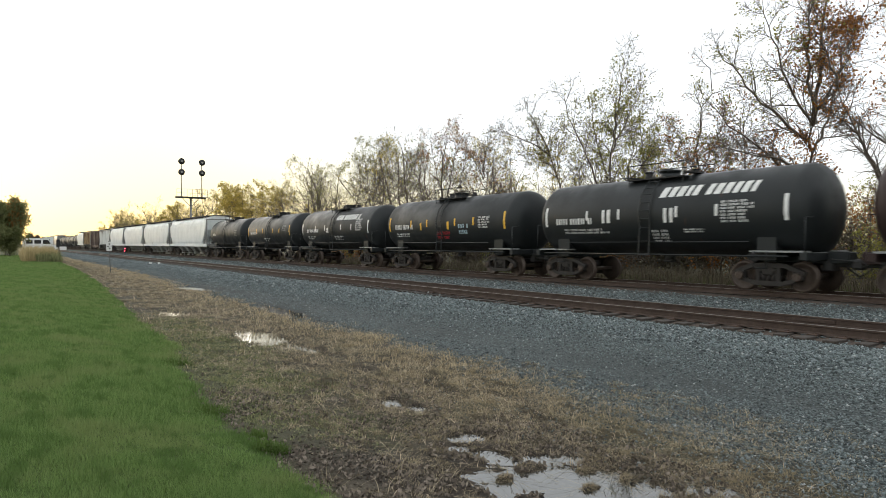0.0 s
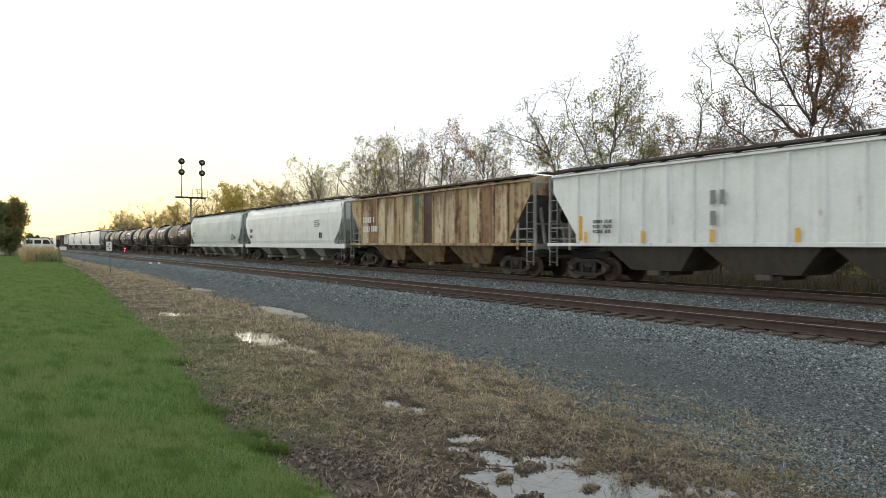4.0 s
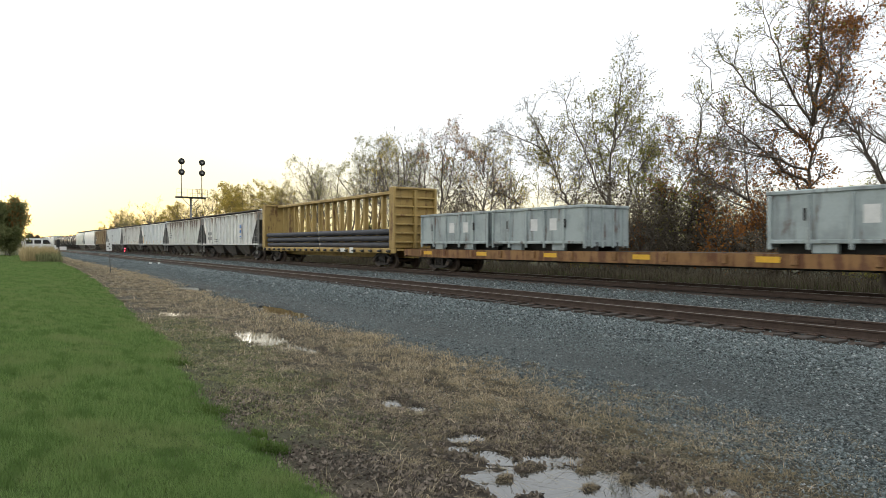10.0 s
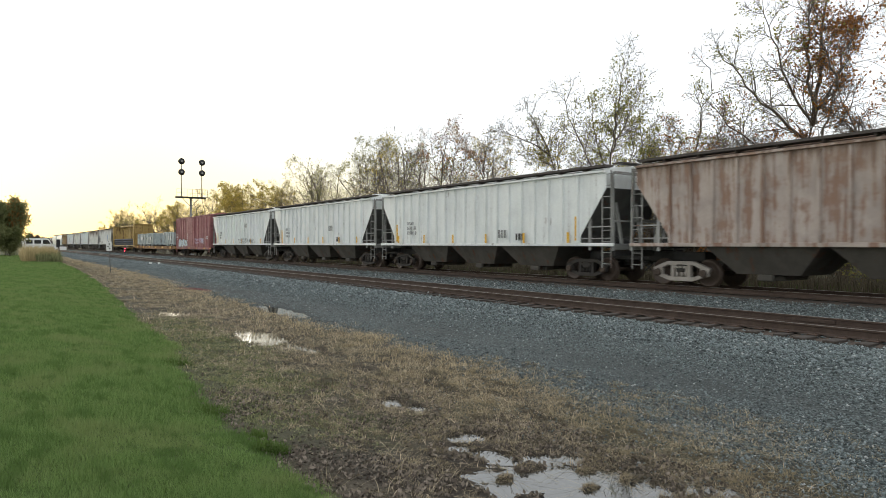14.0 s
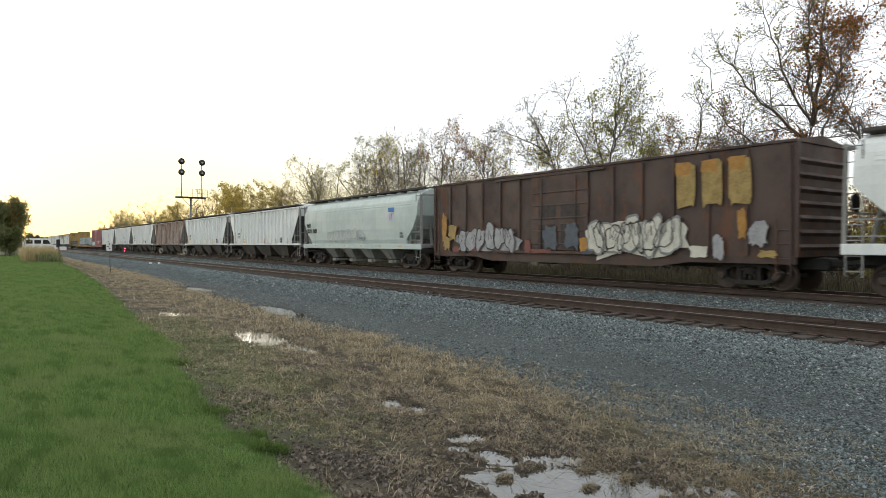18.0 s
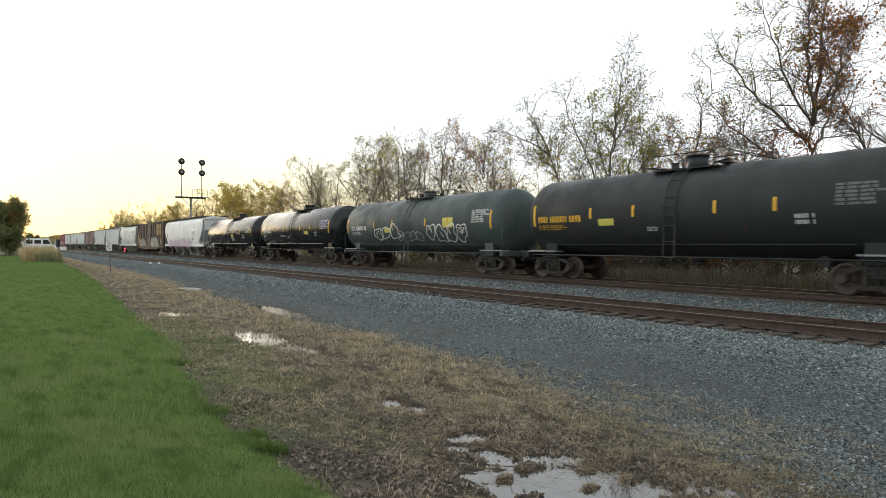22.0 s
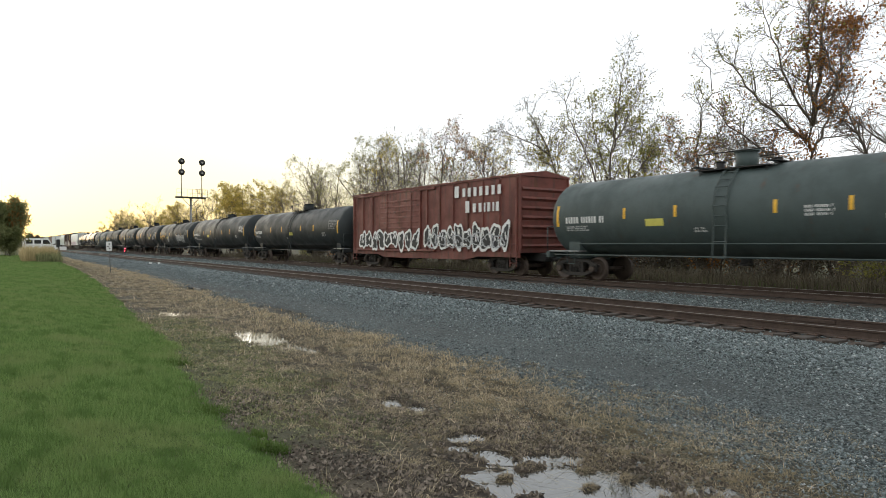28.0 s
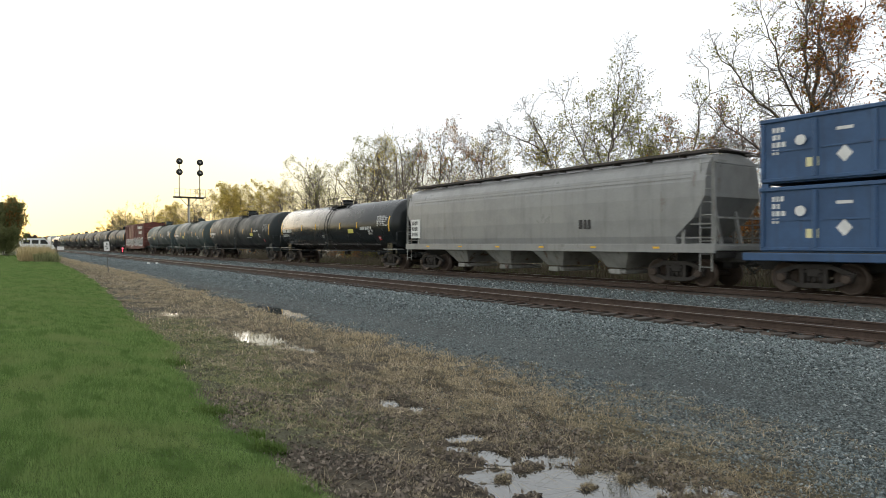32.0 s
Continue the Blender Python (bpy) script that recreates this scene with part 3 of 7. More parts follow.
def tank_car(pos, pitch, label, mat, R=1.5, base=0.98, platform=True, stripe=None, marks=(), dome=0.0, group="freight cars", ends=None, long_rail=True, seed=0, inset=0.75):
    """A tank car. pitch: length over the coupled ends. marks: (material, y, z, length, height, rows)."""
    car = tagged(new("tank_car"), label, "tank car", group)
    half = pitch / 2
    cz = base + R
    ly = half - inset         # the shell's half length
    def shell():
        prof = []
        for i in range(9):
            a = math.pi / 2 * i / 8
            prof.append((-(ly - 0.62) - 0.62 * math.cos(a), max(0.03, R * math.sin(a) ** 0.8)))
        prof += [(-p, r) for p, r in prof[8::-1]]
        return Shape().spin(0, prof, 48, 0, cz)
    part("tank_shell", cached(f"tank_shell:{pitch}:{R}:{base}:{inset}", shell, mat), mat, car)
    for k in (-1, 1):
        y = k * (half - 2.1)
        truck(car, y)
        sad = Shape().box(0, y, base + 0.12, 2.3, 0.5, 0.5, 0.03)
        sad.extrude_x([(y - 0.3, base + 0.9), (y + 0.3, base + 0.9), (y + 0.3, base - 0.1), (y - 0.3, base - 0.1)], -1.15, -1.05).extrude_x([(y - 0.3, base + 0.9), (y + 0.3, base + 0.9), (y + 0.3, base - 0.1), (y - 0.3, base - 0.1)], 1.05, 1.15)
        part("saddle", sad, mat, car)
        ey = k * (half - 0.95)
        part("end_sill", Shape().box(0, ey - k * 0.5, base - 0.02, 0.5, 2.6, 0.36, 0.03).box(0, ey + k * 0.08, base + 0.02, 2.9, 0.22, 0.24, 0.02), mat, car)
        deck = Shape().box(-1.15, ey - k * 0.75, base + 0.16, 0.5, 1.6, 0.05).box(1.15, ey - k * 0.75, base + 0.16, 0.5, 1.6, 0.05)
        part("end_walkway", deck, GALV, car, "grated walkway")
        for sx in (-1.42, 1.42):
            part("end_handrail", cached(f"end_handrail:{half}:{k}:{sx}:{base}", lambda: Shape().path([(sx, ey + k * 0.12, base + 0.1), (sx, ey + k * 0.12, base + 1.15), (sx * 0.5, ey + k * 0.16, base + 1.2)], 0.02), mat), mat, car)
            part("step", cached(f"step:{half}:{k}:{sx}:{base}", lambda: Shape().path([(sx, ey - k * 1.4, base + 0.16), (sx, ey - k * 1.4, base - 0.34), (sx, ey - k * 1.0, base - 0.34), (sx, ey - k * 1.0, base + 0.16)], 0.02), mat), mat, car)
    side = Shape()
    for sx in (-1.45, 1.45):
        if long_rail:
            side.tube((sx, -half + 1.3, base + 0.02), (sx, half - 1.3, base + 0.02), 0.03, 6)
        side.tube((sx, -half + 2.5, base + 0.45), (sx, half - 2.5, base + 0.45), 0.018, 5)
    part("side_handrail", side, mat, car)
    part("outlet_valve", Shape().tube((0, 0, base - 0.2), (0, 0, base + 0.1), 0.2, 12).box(0, 0, base - 0.22, 0.3, 0.36, 0.1, 0.02), DARKSTEEL, car)
    part("air_reservoir", Shape().tube((-0.6, -half * 0.55, base - 0.05), (0.5, -half * 0.55, base - 0.05), 0.17, 12), DARKSTEEL, car)
    top = base + 2 * R
    man = Shape().tube((0, 0, top - 0.15), (0, 0, top + 0.16 + dome), 0.36, 16).tube((0, 0, top + 0.16 + dome), (0, 0, top + 0.24 + dome), 0.4, 16).box(0.0, 0.38, top + 0.2 + dome, 0.12, 0.12, 0.14, 0.02)
    part("manway", man, mat, car)
    for y, r, h in ((1.0, 0.15, 0.22), (-1.0, 0.12, 0.16)):
        part("vent", Shape().tube((0.1, y, top - 0.12), (0.1, y, top + h), r, 10).tube((0.1, y, top + h), (0.1, y, top + h + 0.04), r * 1.2, 10), DARKSTEEL, car)
    if platform:
        p = Shape()
        for sx in (-0.72, 0.72):
            p.box(sx, 0, top - 0.1, 0.34, 2.4, 0.04)
            for y in (-1.15, 0, 1.15):
                p.tube((sx * 1.2, y, top - 0.5), (sx * 1.2, y, top + 0.0), 0.02, 5)
        p.box(0, 1.3, top + 0.02, 1.8, 0.3, 0.03).box(0, -1.3, top + 0.02, 1.8, 0.3, 0.03)
        part("top_platform", p, DARKSTEEL, car, "dark walkway round the manway")
        for sx in (-0.9, 0.9):
            hr = Shape().path([(sx, -1.2, top - 0.1), (sx, -1.2, top + 0.42), (sx, 1.2, top + 0.42), (sx, 1.2, top - 0.1)], 0.016, 5)
            part("platform_rail", hr.tube((sx, 0, top - 0.1), (sx, 0, top + 0.42), 0.016, 5), DARKSTEEL, car)
    la = Shape()
    for sx in (-1, 1):
        pts = [(sx * (R + 0.1), base + 0.0)] + [(sx * (R + 0.1) * math.cos(a), cz + (R + 0.1) * math.sin(a)) for a in (-0.3, 0.1, 0.5, 0.9, 1.15)]
        for y in (-0.22, 0.22):
            la.path([(p[0], y, p[1]) for p in pts], 0.025, 5)
        for (xa, za), (xb, zb) in zip(pts, pts[1:]):
            for u in (0.0, 0.5):
                la.tube((xa + (xb - xa) * u, -0.22, za + (zb - za) * u), (xa + (xb - xa) * u, 0.22, za + (zb - za) * u), 0.018, 5)
    part("ladder", la, mat, car)
    if stripe:
        for y in (-(ly - 0.75), ly - 0.75, -ly * 0.48, -ly * 0.22, ly * 0.21, ly * 0.48):
            end = abs(y) > ly * 0.7
            band, lo = Shape(), math.pi - (0.32 if end else 0.17)
            hw, da = (0.065, 0.14) if end else (0.055, 0.065)
            for j in range(4):
                band.add([((R + 0.012) * math.cos(a), yy, cz + (R + 0.012) * math.sin(a)) for a, yy in ((lo + j * da, y - hw), (lo + j * da, y + hw), (lo + j * da + da, y + hw), (lo + j * da + da, y - hw))], [(0, 1, 2, 3)])
            part("reflective_stripe", band, stripe, car, "vertical reflective stripe")
    for i, (m, y, dz, ln, h, rows) in enumerate(marks):
        out, slant = Shape(), 0.28 if rows < 0 else 0.0
        for yy, w, zc, rh in letter_bars(ln, h, seed * 13 + i, abs(rows), 0.85 if rows < 0 else 0.6):
            k = 2 + int(rh / 0.09)
            for j in range(k):
                c = []
                for u, e in ((j / k, 0), (j / k, 1), ((j + 1) / k, 1), ((j + 1) / k, 0)):
                    a = math.pi - (dz + zc + rh * (u - 0.5)) / R
                    c.append(((R + 0.009) * math.cos(a), y - yy - w * e - slant * rh * u, cz + (R + 0.009) * math.sin(a)))
                out.add(c, [(0, 1, 2, 3)])
        part("lettering" if rows else "placard", out, m, car, "stencilled lettering" if rows else "small painted panel")
    couplers(car, half)
    TRAIN.append((car, pos))
    return car


def hopper_body(half, cut, prof, zc0, zc1):
    """A closed hopper body: profile of (half width, z) from the sill to the ridge, ends cut back below zc1 down to zc0."""
    s = Shape()
    ring = []
    for hw, z in prof:
        k = min(1.0, max(0.0, (zc1 - z) / (zc1 - zc0)))
        ring.append((hw, z, half - cut * k))
    n = len(ring)
    vs = []
    for sx in (-1, 1):
        for sy in (-1, 1):
            vs += [(sx * hw, sy * y, z) for hw, z, y in ring]
    fs = []
    for i in range(n - 1):
        fs += [(i, i + 1, n + i + 1, n + i), (2 * n + i, 3 * n + i, 3 * n + i + 1, 2 * n + i + 1)]
        fs += [(i, 2 * n + i, 2 * n + i + 1, i + 1), (n + i, n + i + 1, 3 * n + i + 1, 3 * n + i)]
    fs += [(n - 1, 3 * n - 1, 4 * n - 1, 2 * n - 1), (0, n, 3 * n, 2 * n)]
    return s.add(vs, fs)


def covered_hopper(pos, pitch, label, mat, ribs=13, smooth=False, bays=3, panels=None, recess=(1.15, 1.7, 2.65), marks=(), stripes=None, tall=0.0, roof_mat=None, under=None, seed=0, group="freight cars", patch=(), frame_mat=STEEL):
    car = tagged(new("covered_hopper"), label, "hopper car", group)
    half = pitch / 2
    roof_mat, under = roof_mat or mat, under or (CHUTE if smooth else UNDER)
    body = half - 0.7
    if smooth:
        prof = [(1.5, 1.2), (1.53, 1.35), (1.6, 1.7), (1.63, 2.3), (1.63, 3.0), (1.6, 3.5), (1.52, 3.85), (1.4, 4.1), (1.2, 4.27), (0.8, 4.4), (0.35, 4.46)]
        cut, z0, z1 = recess
    else:
        prof = [(1.56, 1.46), (1.56, 4.12), (1.665, 4.14), (1.665, 4.2), (1.2, 4.32), (0.6, 4.4), (0.3, 4.42)]
        cut, z0, z1 = 1.3, 1.75, 3.55
    prof = [(a, b + tall * (b > 2.5)) for a, b in prof]
    if smooth:
        prof = prof[::1]
    else:
        prof[1:1] = [(1.56, z0), (1.56, z1)]
    def make():
        s = hopper_body(body, cut, prof, z0, z1)
        return s
    part("body", cached(f"body:{pitch}:{smooth}:{tall}:{z1}:{cut}", make, mat), mat, car)
    for k in (-1, 1):
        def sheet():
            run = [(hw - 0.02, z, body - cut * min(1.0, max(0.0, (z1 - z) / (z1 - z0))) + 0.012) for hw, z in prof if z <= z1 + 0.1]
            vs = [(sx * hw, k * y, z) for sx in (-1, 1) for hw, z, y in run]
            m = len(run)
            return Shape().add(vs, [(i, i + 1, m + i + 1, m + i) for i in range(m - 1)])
        # ribbed cars: sheet coloured dark for the recess's shade; smooth cars: body paint
        part("slope_sheet", cached(f"slope_sheet:{pitch}:{smooth}:{tall}:{k}:{z1}:{cut}", sheet, mat if smooth else END_SHADE), END_SHADE, car, "sloping end sheet, recess shade painted in on ribbed cars")
    top = 4.45 + tall
    # roof: hatch trough, covers and running boards
    part("hatch_coaming", cached(f"hatch_coaming:{pitch}:{tall}", lambda: Shape().box(0, 0, top + 0.02, 0.62, 2 * body - 2.2, 0.12, 0.02), roof_mat), roof_mat, car)
    nh = 8
    for i in range(nh):
        y = (i - (nh - 1) / 2) * (2 * body - 2.3) / nh
        part("hatch_cover", cached(f"hatch_cover:{pitch}", lambda: Shape().box(0, 0, 0.04, 0.74, (2 * body - 2.5) / nh - 0.05, 0.07, 0.025).box(-0.4, 0, 0.05, 0.08, 0.16, 0.1), roof_mat), roof_mat, car, "", (0, y, top + 0.08))
    def boards():
        s = Shape()
        ax, az, w = (1.05, top + 0.05, 0.5) if smooth else (1.36, 4.39 + tall, 0.5)
        for sx in (-ax, ax):
            s.box(sx, 0, az, w, 2 * half - 1.5, 0.08)
            for k in range(12):
                s.box(sx, (k - 5.5) * (2 * half - 2.4) / 12, az - 0.06, 0.42, 0.05, 0.12)
        return s.box(0, half - 0.8, top + 0.09, 1.6, 0.5, 0.05).box(0, 0.8 - half, top + 0.09, 1.6, 0.5, 0.05)
    part("running_board", cached(f"running_board:{pitch}:{tall}:{smooth}", boards, WALKWAY), WALKWAY, car, "roof walkway grating")
    # side sills and end frames
    sill_z = 1.3 if smooth else 1.42
    sill_h = 0.3 if smooth else 0.13
    for sx in (-1, 1):
        part("side_sill", cached(f"side_sill:{pitch}:{sx}:{smooth}", lambda: Shape().box(sx * 1.53, 0, sill_z, 0.1, 2 * half - 0.75, sill_h, 0.015), mat), mat, car)
    for k in (-1, 1):
        e = k * (half - 0.42)
        def endf():
            s = Shape().box(0, e, 1.32, 3.0, 0.14, 0.2, 0.02)
            for sx in (-1.48, 1.48):
                s.bar((sx, e, 1.2), (sx, e - k * 0.06, 4.1 + tall), 0.09, 0.09)
                s.bar((sx, e - k * 1.15, 1.2), (sx, e - k * 1.15, 3.0), 0.07, 0.12)
                s.bar((sx, e, 2.1), (sx, e - k * 1.6, 2.1), 0.05, 0.05).bar((sx, e, 1.65), (sx, e - k * 1.6, 1.65), 0.04, 0.04)
                s.bar((sx * 0.4, e - k * 0.3, 1.2), (sx * 0.4, e - k * 0.75, 3.4), 0.12, 0.1)
            return s.box(0, e, 4.1 + tall, 2.9, 0.1, 0.1).box(0, e, 2.3, 2.9, 0.06, 0.06)
        part("end_frame", cached(f"end_frame:{pitch}:{k}:{tall}:{smooth}", endf, LADDER), LADDER, car, "grimy end frame")
        part("draft_sill", cached(f"draft_sill:{pitch}:{k}", lambda: Shape().box(0, e - k * 0.9, 1.0, 0.7, 2.6, 0.34, 0.03).box(0, e - k * 0.02, 1.1, 2.9, 0.1, 0.22, 0.02), DARKSTEEL), DARKSTEEL, car)
        part("end_floor", cached(f"end_floor:{pitch}:{k}", lambda: Shape().box(0, e - k * 0.55, 1.44, 2.9, 0.7, 0.04), GALV), GALV, car, "grated end platform")
        for sx in (-1.54, 1.54):
            part("ladder", cached(f"ladder:{pitch}:{k}:{sx}:{tall}", lambda: ladder(sx, e - k * 0.28, 0.55, 4.2 + tall), LADDER), LADDER, car)
        if k > 0:
            part("brake_wheel", cached("brake_wheel", lambda: Shape().spin(0, [(-0.02, 0.22), (-0.02, 0.28), (0.02, 0.28), (0.02, 0.22)], 16), DARKSTEEL), DARKSTEEL, car, "", (-0.5, e + 0.12, 2.6))
        part("air_reservoir", cached("air_reservoir", lambda: Shape().tube((-0.7, 0, 0), (0.7, 0, 0), 0.22, 14), DARKSTEEL), DARKSTEEL, car, "", (0, e - k * 0.9, 1.5))
        truck(car, k * (half - 2.15), frame_mat)
    # hopper bays below the sill
    span = 2 * (half - 3.2)
    for i in range(bays):
        y = (i - (bays - 1) / 2) * span / bays
        L = span / bays
        def bay():
            s = Shape()
            a, b, lo = (L / 2 - 0.04, L * 0.26, 0.5) if not smooth else (L * 0.3, 0.42, 0.55)
            hw0, hw1, zt = 1.46, 0.95, 1.22 if smooth else 1.44
            vs = [(-hw0, -a, zt), (hw0, -a, zt), (hw0, a, zt), (-hw0, a, zt), (-hw1, -b, lo), (hw1, -b, lo), (hw1, b, lo), (-hw1, b, lo)]
            return s.add(vs, [(0, 1, 2, 3), (7, 6, 5, 4), (0, 4, 5, 1), (1, 5, 6, 2), (2, 6, 7, 3), (3, 7, 4, 0)])
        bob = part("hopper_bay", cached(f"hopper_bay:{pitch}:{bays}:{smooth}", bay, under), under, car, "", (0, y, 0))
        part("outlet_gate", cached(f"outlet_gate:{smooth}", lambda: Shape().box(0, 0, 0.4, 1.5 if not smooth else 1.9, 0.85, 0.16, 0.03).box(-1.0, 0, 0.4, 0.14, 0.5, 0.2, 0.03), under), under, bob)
    if ribs:
        rib = cached(f"side_rib:{tall}", lambda: Shape().add([(dx, dy, z) for z in (1.48, 4.1 + tall) for dx, dy in ((0.005, -0.045), (-0.1, -0.028), (-0.1, 0.028), (0.005, 0.045))],
                                                             [(0, 1, 5, 4), (1, 2, 6, 5), (2, 3, 7, 6), (0, 3, 2, 1), (4, 5, 6, 7)]), mat)
        wide = 2 * (body - cut - 0.1)
        for sx in (-1, 1):
            for i in range(ribs):
                r = part("side_rib", rib, mat, car, "", (sx * 1.56, (i - (ribs - 1) / 2) * wide / (ribs - 1), 0))
                r.rotation_euler = (0, 0, 0 if sx < 0 else math.pi)
        if panels:
            gap = wide / (ribs - 1)
            for i in range(ribs - 1):
                m = panels[i % len(panels)]
                if m:
                    part("side_panel", cached(f"side_panel:{pitch}:{ribs}:{tall}", lambda: Shape().box(-1.563, 0, 2.8 + tall / 2, 0.008, gap - 0.13, 2.6 + tall), m), m, car, "", (0, (i - (ribs - 2) / 2) * -gap, 0))
    elif smooth:
        for z in (3.62, 3.74):
            part("side_seam", cached(f"side_seam:{pitch}:{z}", lambda: Shape().box(-1.575 + (z - 3.62) * 0.35, 0, z, 0.03, 2 * body - 1.0, 0.035), mat), mat, car)
    x = -1.645 if smooth else -1.672
    for y0, y1, z0_, z1_, m in patch:
        part("paint_patch", Shape().box(x + 0.002, (y0 + y1) / 2, (z0_ + z1_) / 2, 0.004, abs(y1 - y0), z1_ - z0_), m, car, "repainted patch")
    for i, (m, y, z, ln, h, rows) in enumerate(marks):
        part("lettering", lettering(x, y, z, ln, h, seed * 17 + i, rows), m, car, "stencilled lettering")
    if stripes:
        for i in range(6):
            part("reflective_stripe", cached(f"hopper_stripe:{smooth}", lambda: Shape().box(0.06 * smooth, 0, 1.32 if smooth else 1.7, 0.004, 0.28 if smooth else 0.13, 0.07 if smooth else 0.42), stripes), stripes, car, "reflective safety marker", (x - 0.001, (i - 2.5) * (2 * body - 3.2) / 5.2, 0))
        if not smooth:
            for k in (-1, 1):
                part("reflective_stripe", cached("hopper_end_stripe", lambda: Shape().box(0, 0, 2.05, 0.004, 0.16, 0.95), stripes), stripes, car, "tall reflective marker by the end", (x + 0.105, k * (body - cut - 0.22), 0))
    couplers(car, half)
    TRAIN.append((car, pos))
    return car


def boxcar(pos, pitch, label, mat, ribs=12, door=(0, 3.0), roof_mat=None, group="freight cars", top=4.25, rib_depth=0.07, plug=False, rows=9, belly=True):
    car = tagged(new("boxcar"), label, "boxcar", group)
    half = pitch / 2
    b = half - 0.85
    part("body", Shape().box(0, 0, (1.05 + top) / 2, 3.0, 2 * b, top - 1.05, 0.02), mat, car)
    part("roof", Shape().extrude_y([(-1.56, top), (-1.56, top + 0.06), (0, top + 0.28), (1.56, top + 0.06), (1.56, top)], -b - 0.05, b + 0.05), roof_mat or mat, car)
    rr = cached("roof_rib", lambda: Shape().extrude_y([(-1.5, 0.07), (-1.5, 0.1), (0, 0.315), (1.5, 0.1), (1.5, 0.07), (0, 0.28)], -0.05, 0.05), roof_mat or mat)
    for i in range(12):
        part("roof_rib", rr, mat, car, "", (0, (i - 5.5) * 2 * b / 12, top))
    rib = cached(f"side_post:{top}:{rib_depth}", lambda: Shape().add([(dx, dy, z) for z in (1.1, top - 0.08) for dx, dy in ((0.005, -0.055), (-rib_depth, -0.045), (-rib_depth, 0.045), (0.005, 0.055))],
                                                                    [(0, 1, 5, 4), (1, 2, 6, 5), (2, 3, 7, 6), (0, 3, 2, 1), (4, 5, 6, 7)]), mat)
    dy, dw = door
    for sx in (-1, 1):
        for i in range(ribs):
            y = (i - (ribs - 1) / 2) * (2 * b - 0.3) / (ribs - 1)
            if abs(y - dy) > dw / 2 + 0.15:
                r = part("side_post", rib, mat, car, "", (sx * 1.5, y, 0))
                r.rotation_euler = (0, 0, 0 if sx < 0 else math.pi)
        d = part("door", Shape().box(sx * 1.54, dy, (1.15 + top) / 2 - 0.05, 0.08, dw, top - 1.35, 0.01), mat, car)
        for i in range(rows if not plug else 5):
            z = 1.45 + i * (top - 1.75) / (rows if not plug else 5)
            part("door_corrugation", Shape().box(sx * 1.585, dy, z, 0.035, dw - 0.2, 0.1 if not plug else 0.06, 0.012), mat, d)
        for o in (-0.3, 0.3):
            part("door_rod", Shape().tube((sx * 1.61, dy + dw * o, 1.2), (sx * 1.61, dy + dw * o, top - 0.2), 0.022, 6), mat, d)
        part("door_track", Shape().box(sx * 1.56, dy + 0.8, 1.1, 0.14, dw * 2, 0.1, 0.01), mat, car)
        part("door_track", Shape().box(sx * 1.56, dy + 0.8, top - 0.1, 0.1, dw * 2, 0.1, 0.01), mat, car)
        part("side_sill", Shape().extrude_x([(-b, 1.08), (b, 1.08), (b, 0.85), (b * 0.62, 0.85), (b * 0.5, 0.68 if belly else 0.84), (-b * 0.5, 0.68 if belly else 0.84), (-b * 0.62, 0.85), (-b, 0.85)], sx * 1.42, sx * 1.5), mat, car)
        for k in (-1, 1):
            part("ladder", ladder(sx * 1.58, k * (b - 0.32), 0.45, top - 0.2 if k > 0 else 2.2), mat, car)
    for k in (-1, 1):
        for i in range(7):
            part("end_corrugation", Shape().extrude_x([(k * b, 1.35 + i * 0.42 - 0.1), (k * (b + 0.09), 1.35 + i * 0.42), (k * b, 1.35 + i * 0.42 + 0.1)], -1.35, 1.35), mat, car)
        for sx in (-1.47, 1.47):
            part("corner_post", Shape().box(sx, k * (b + 0.03), (1.05 + top) / 2, 0.1, 0.1, top - 1.05, 0.02), mat, car)
        truck(car, k * (half - 2.5))
    part("center_sill", Shape().box(0, 0, 0.85, 0.6, 2 * half - 1.0, 0.36, 0.02).box(-0.9, 1.5, 0.75, 0.3, 0.9, 0.3, 0.03), DARKSTEEL, car)
    couplers(car, half)
    TRAIN.append((car, pos))
    return car


TRAIN = []

# ---- the train, front to rear ----
WHITE = paint("white_hopper_paint", (0.79, 0.815, 0.8), 0.12, 0.22)
WHITE_B = paint("off_white_hopper_paint", (0.77, 0.775, 0.735), 0.3, 0.36, drip=0.1)
WHITE_RUSTY = paint("rust_streaked_white_paint", (0.76, 0.76, 0.71), 0.2, 0.22, 0.6, drip=1.25)
GREYGREEN = paint("grey_green_hopper_paint", (0.5, 0.58, 0.56), 0.02, 0.2)
PALE = paint("pale_grey_hopper_paint", (0.75, 0.78, 0.765), 0.02, 0.18)
GREYHOP = paint("grey_hopper_paint", (0.27, 0.272, 0.268), 0.03, 0.35, 0.36)
TAN = paint("faded_tan_paint", (0.44, 0.33, 0.18), 0.85, 0.5, 0.65)
RUSTHOP = paint("primer_rust_paint", (0.44, 0.37, 0.33), 0.95, 0.5, 0.65, (0.24, 0.135, 0.09), streak=0.9, drip=0.5)
TAN_UNDER = paint("dusty_tan_underside", (0.2, 0.15, 0.085), 0.9, 0.7, 0.8)
CREAM = paint("faded_cream_panel", (0.6, 0.51, 0.34), 0.85, 0.55, 0.65, (0.26, 0.115, 0.05), drip=1.2)
OLDGREEN = paint("old_green_panel", (0.09, 0.13, 0.095), 1.0, 0.4, 0.65, (0.36, 0.26, 0.14))
RUSTPANEL = paint("rusted_panel", (0.3, 0.18, 0.095), 0.9, 0.5, 0.7, (0.13, 0.06, 0.035))
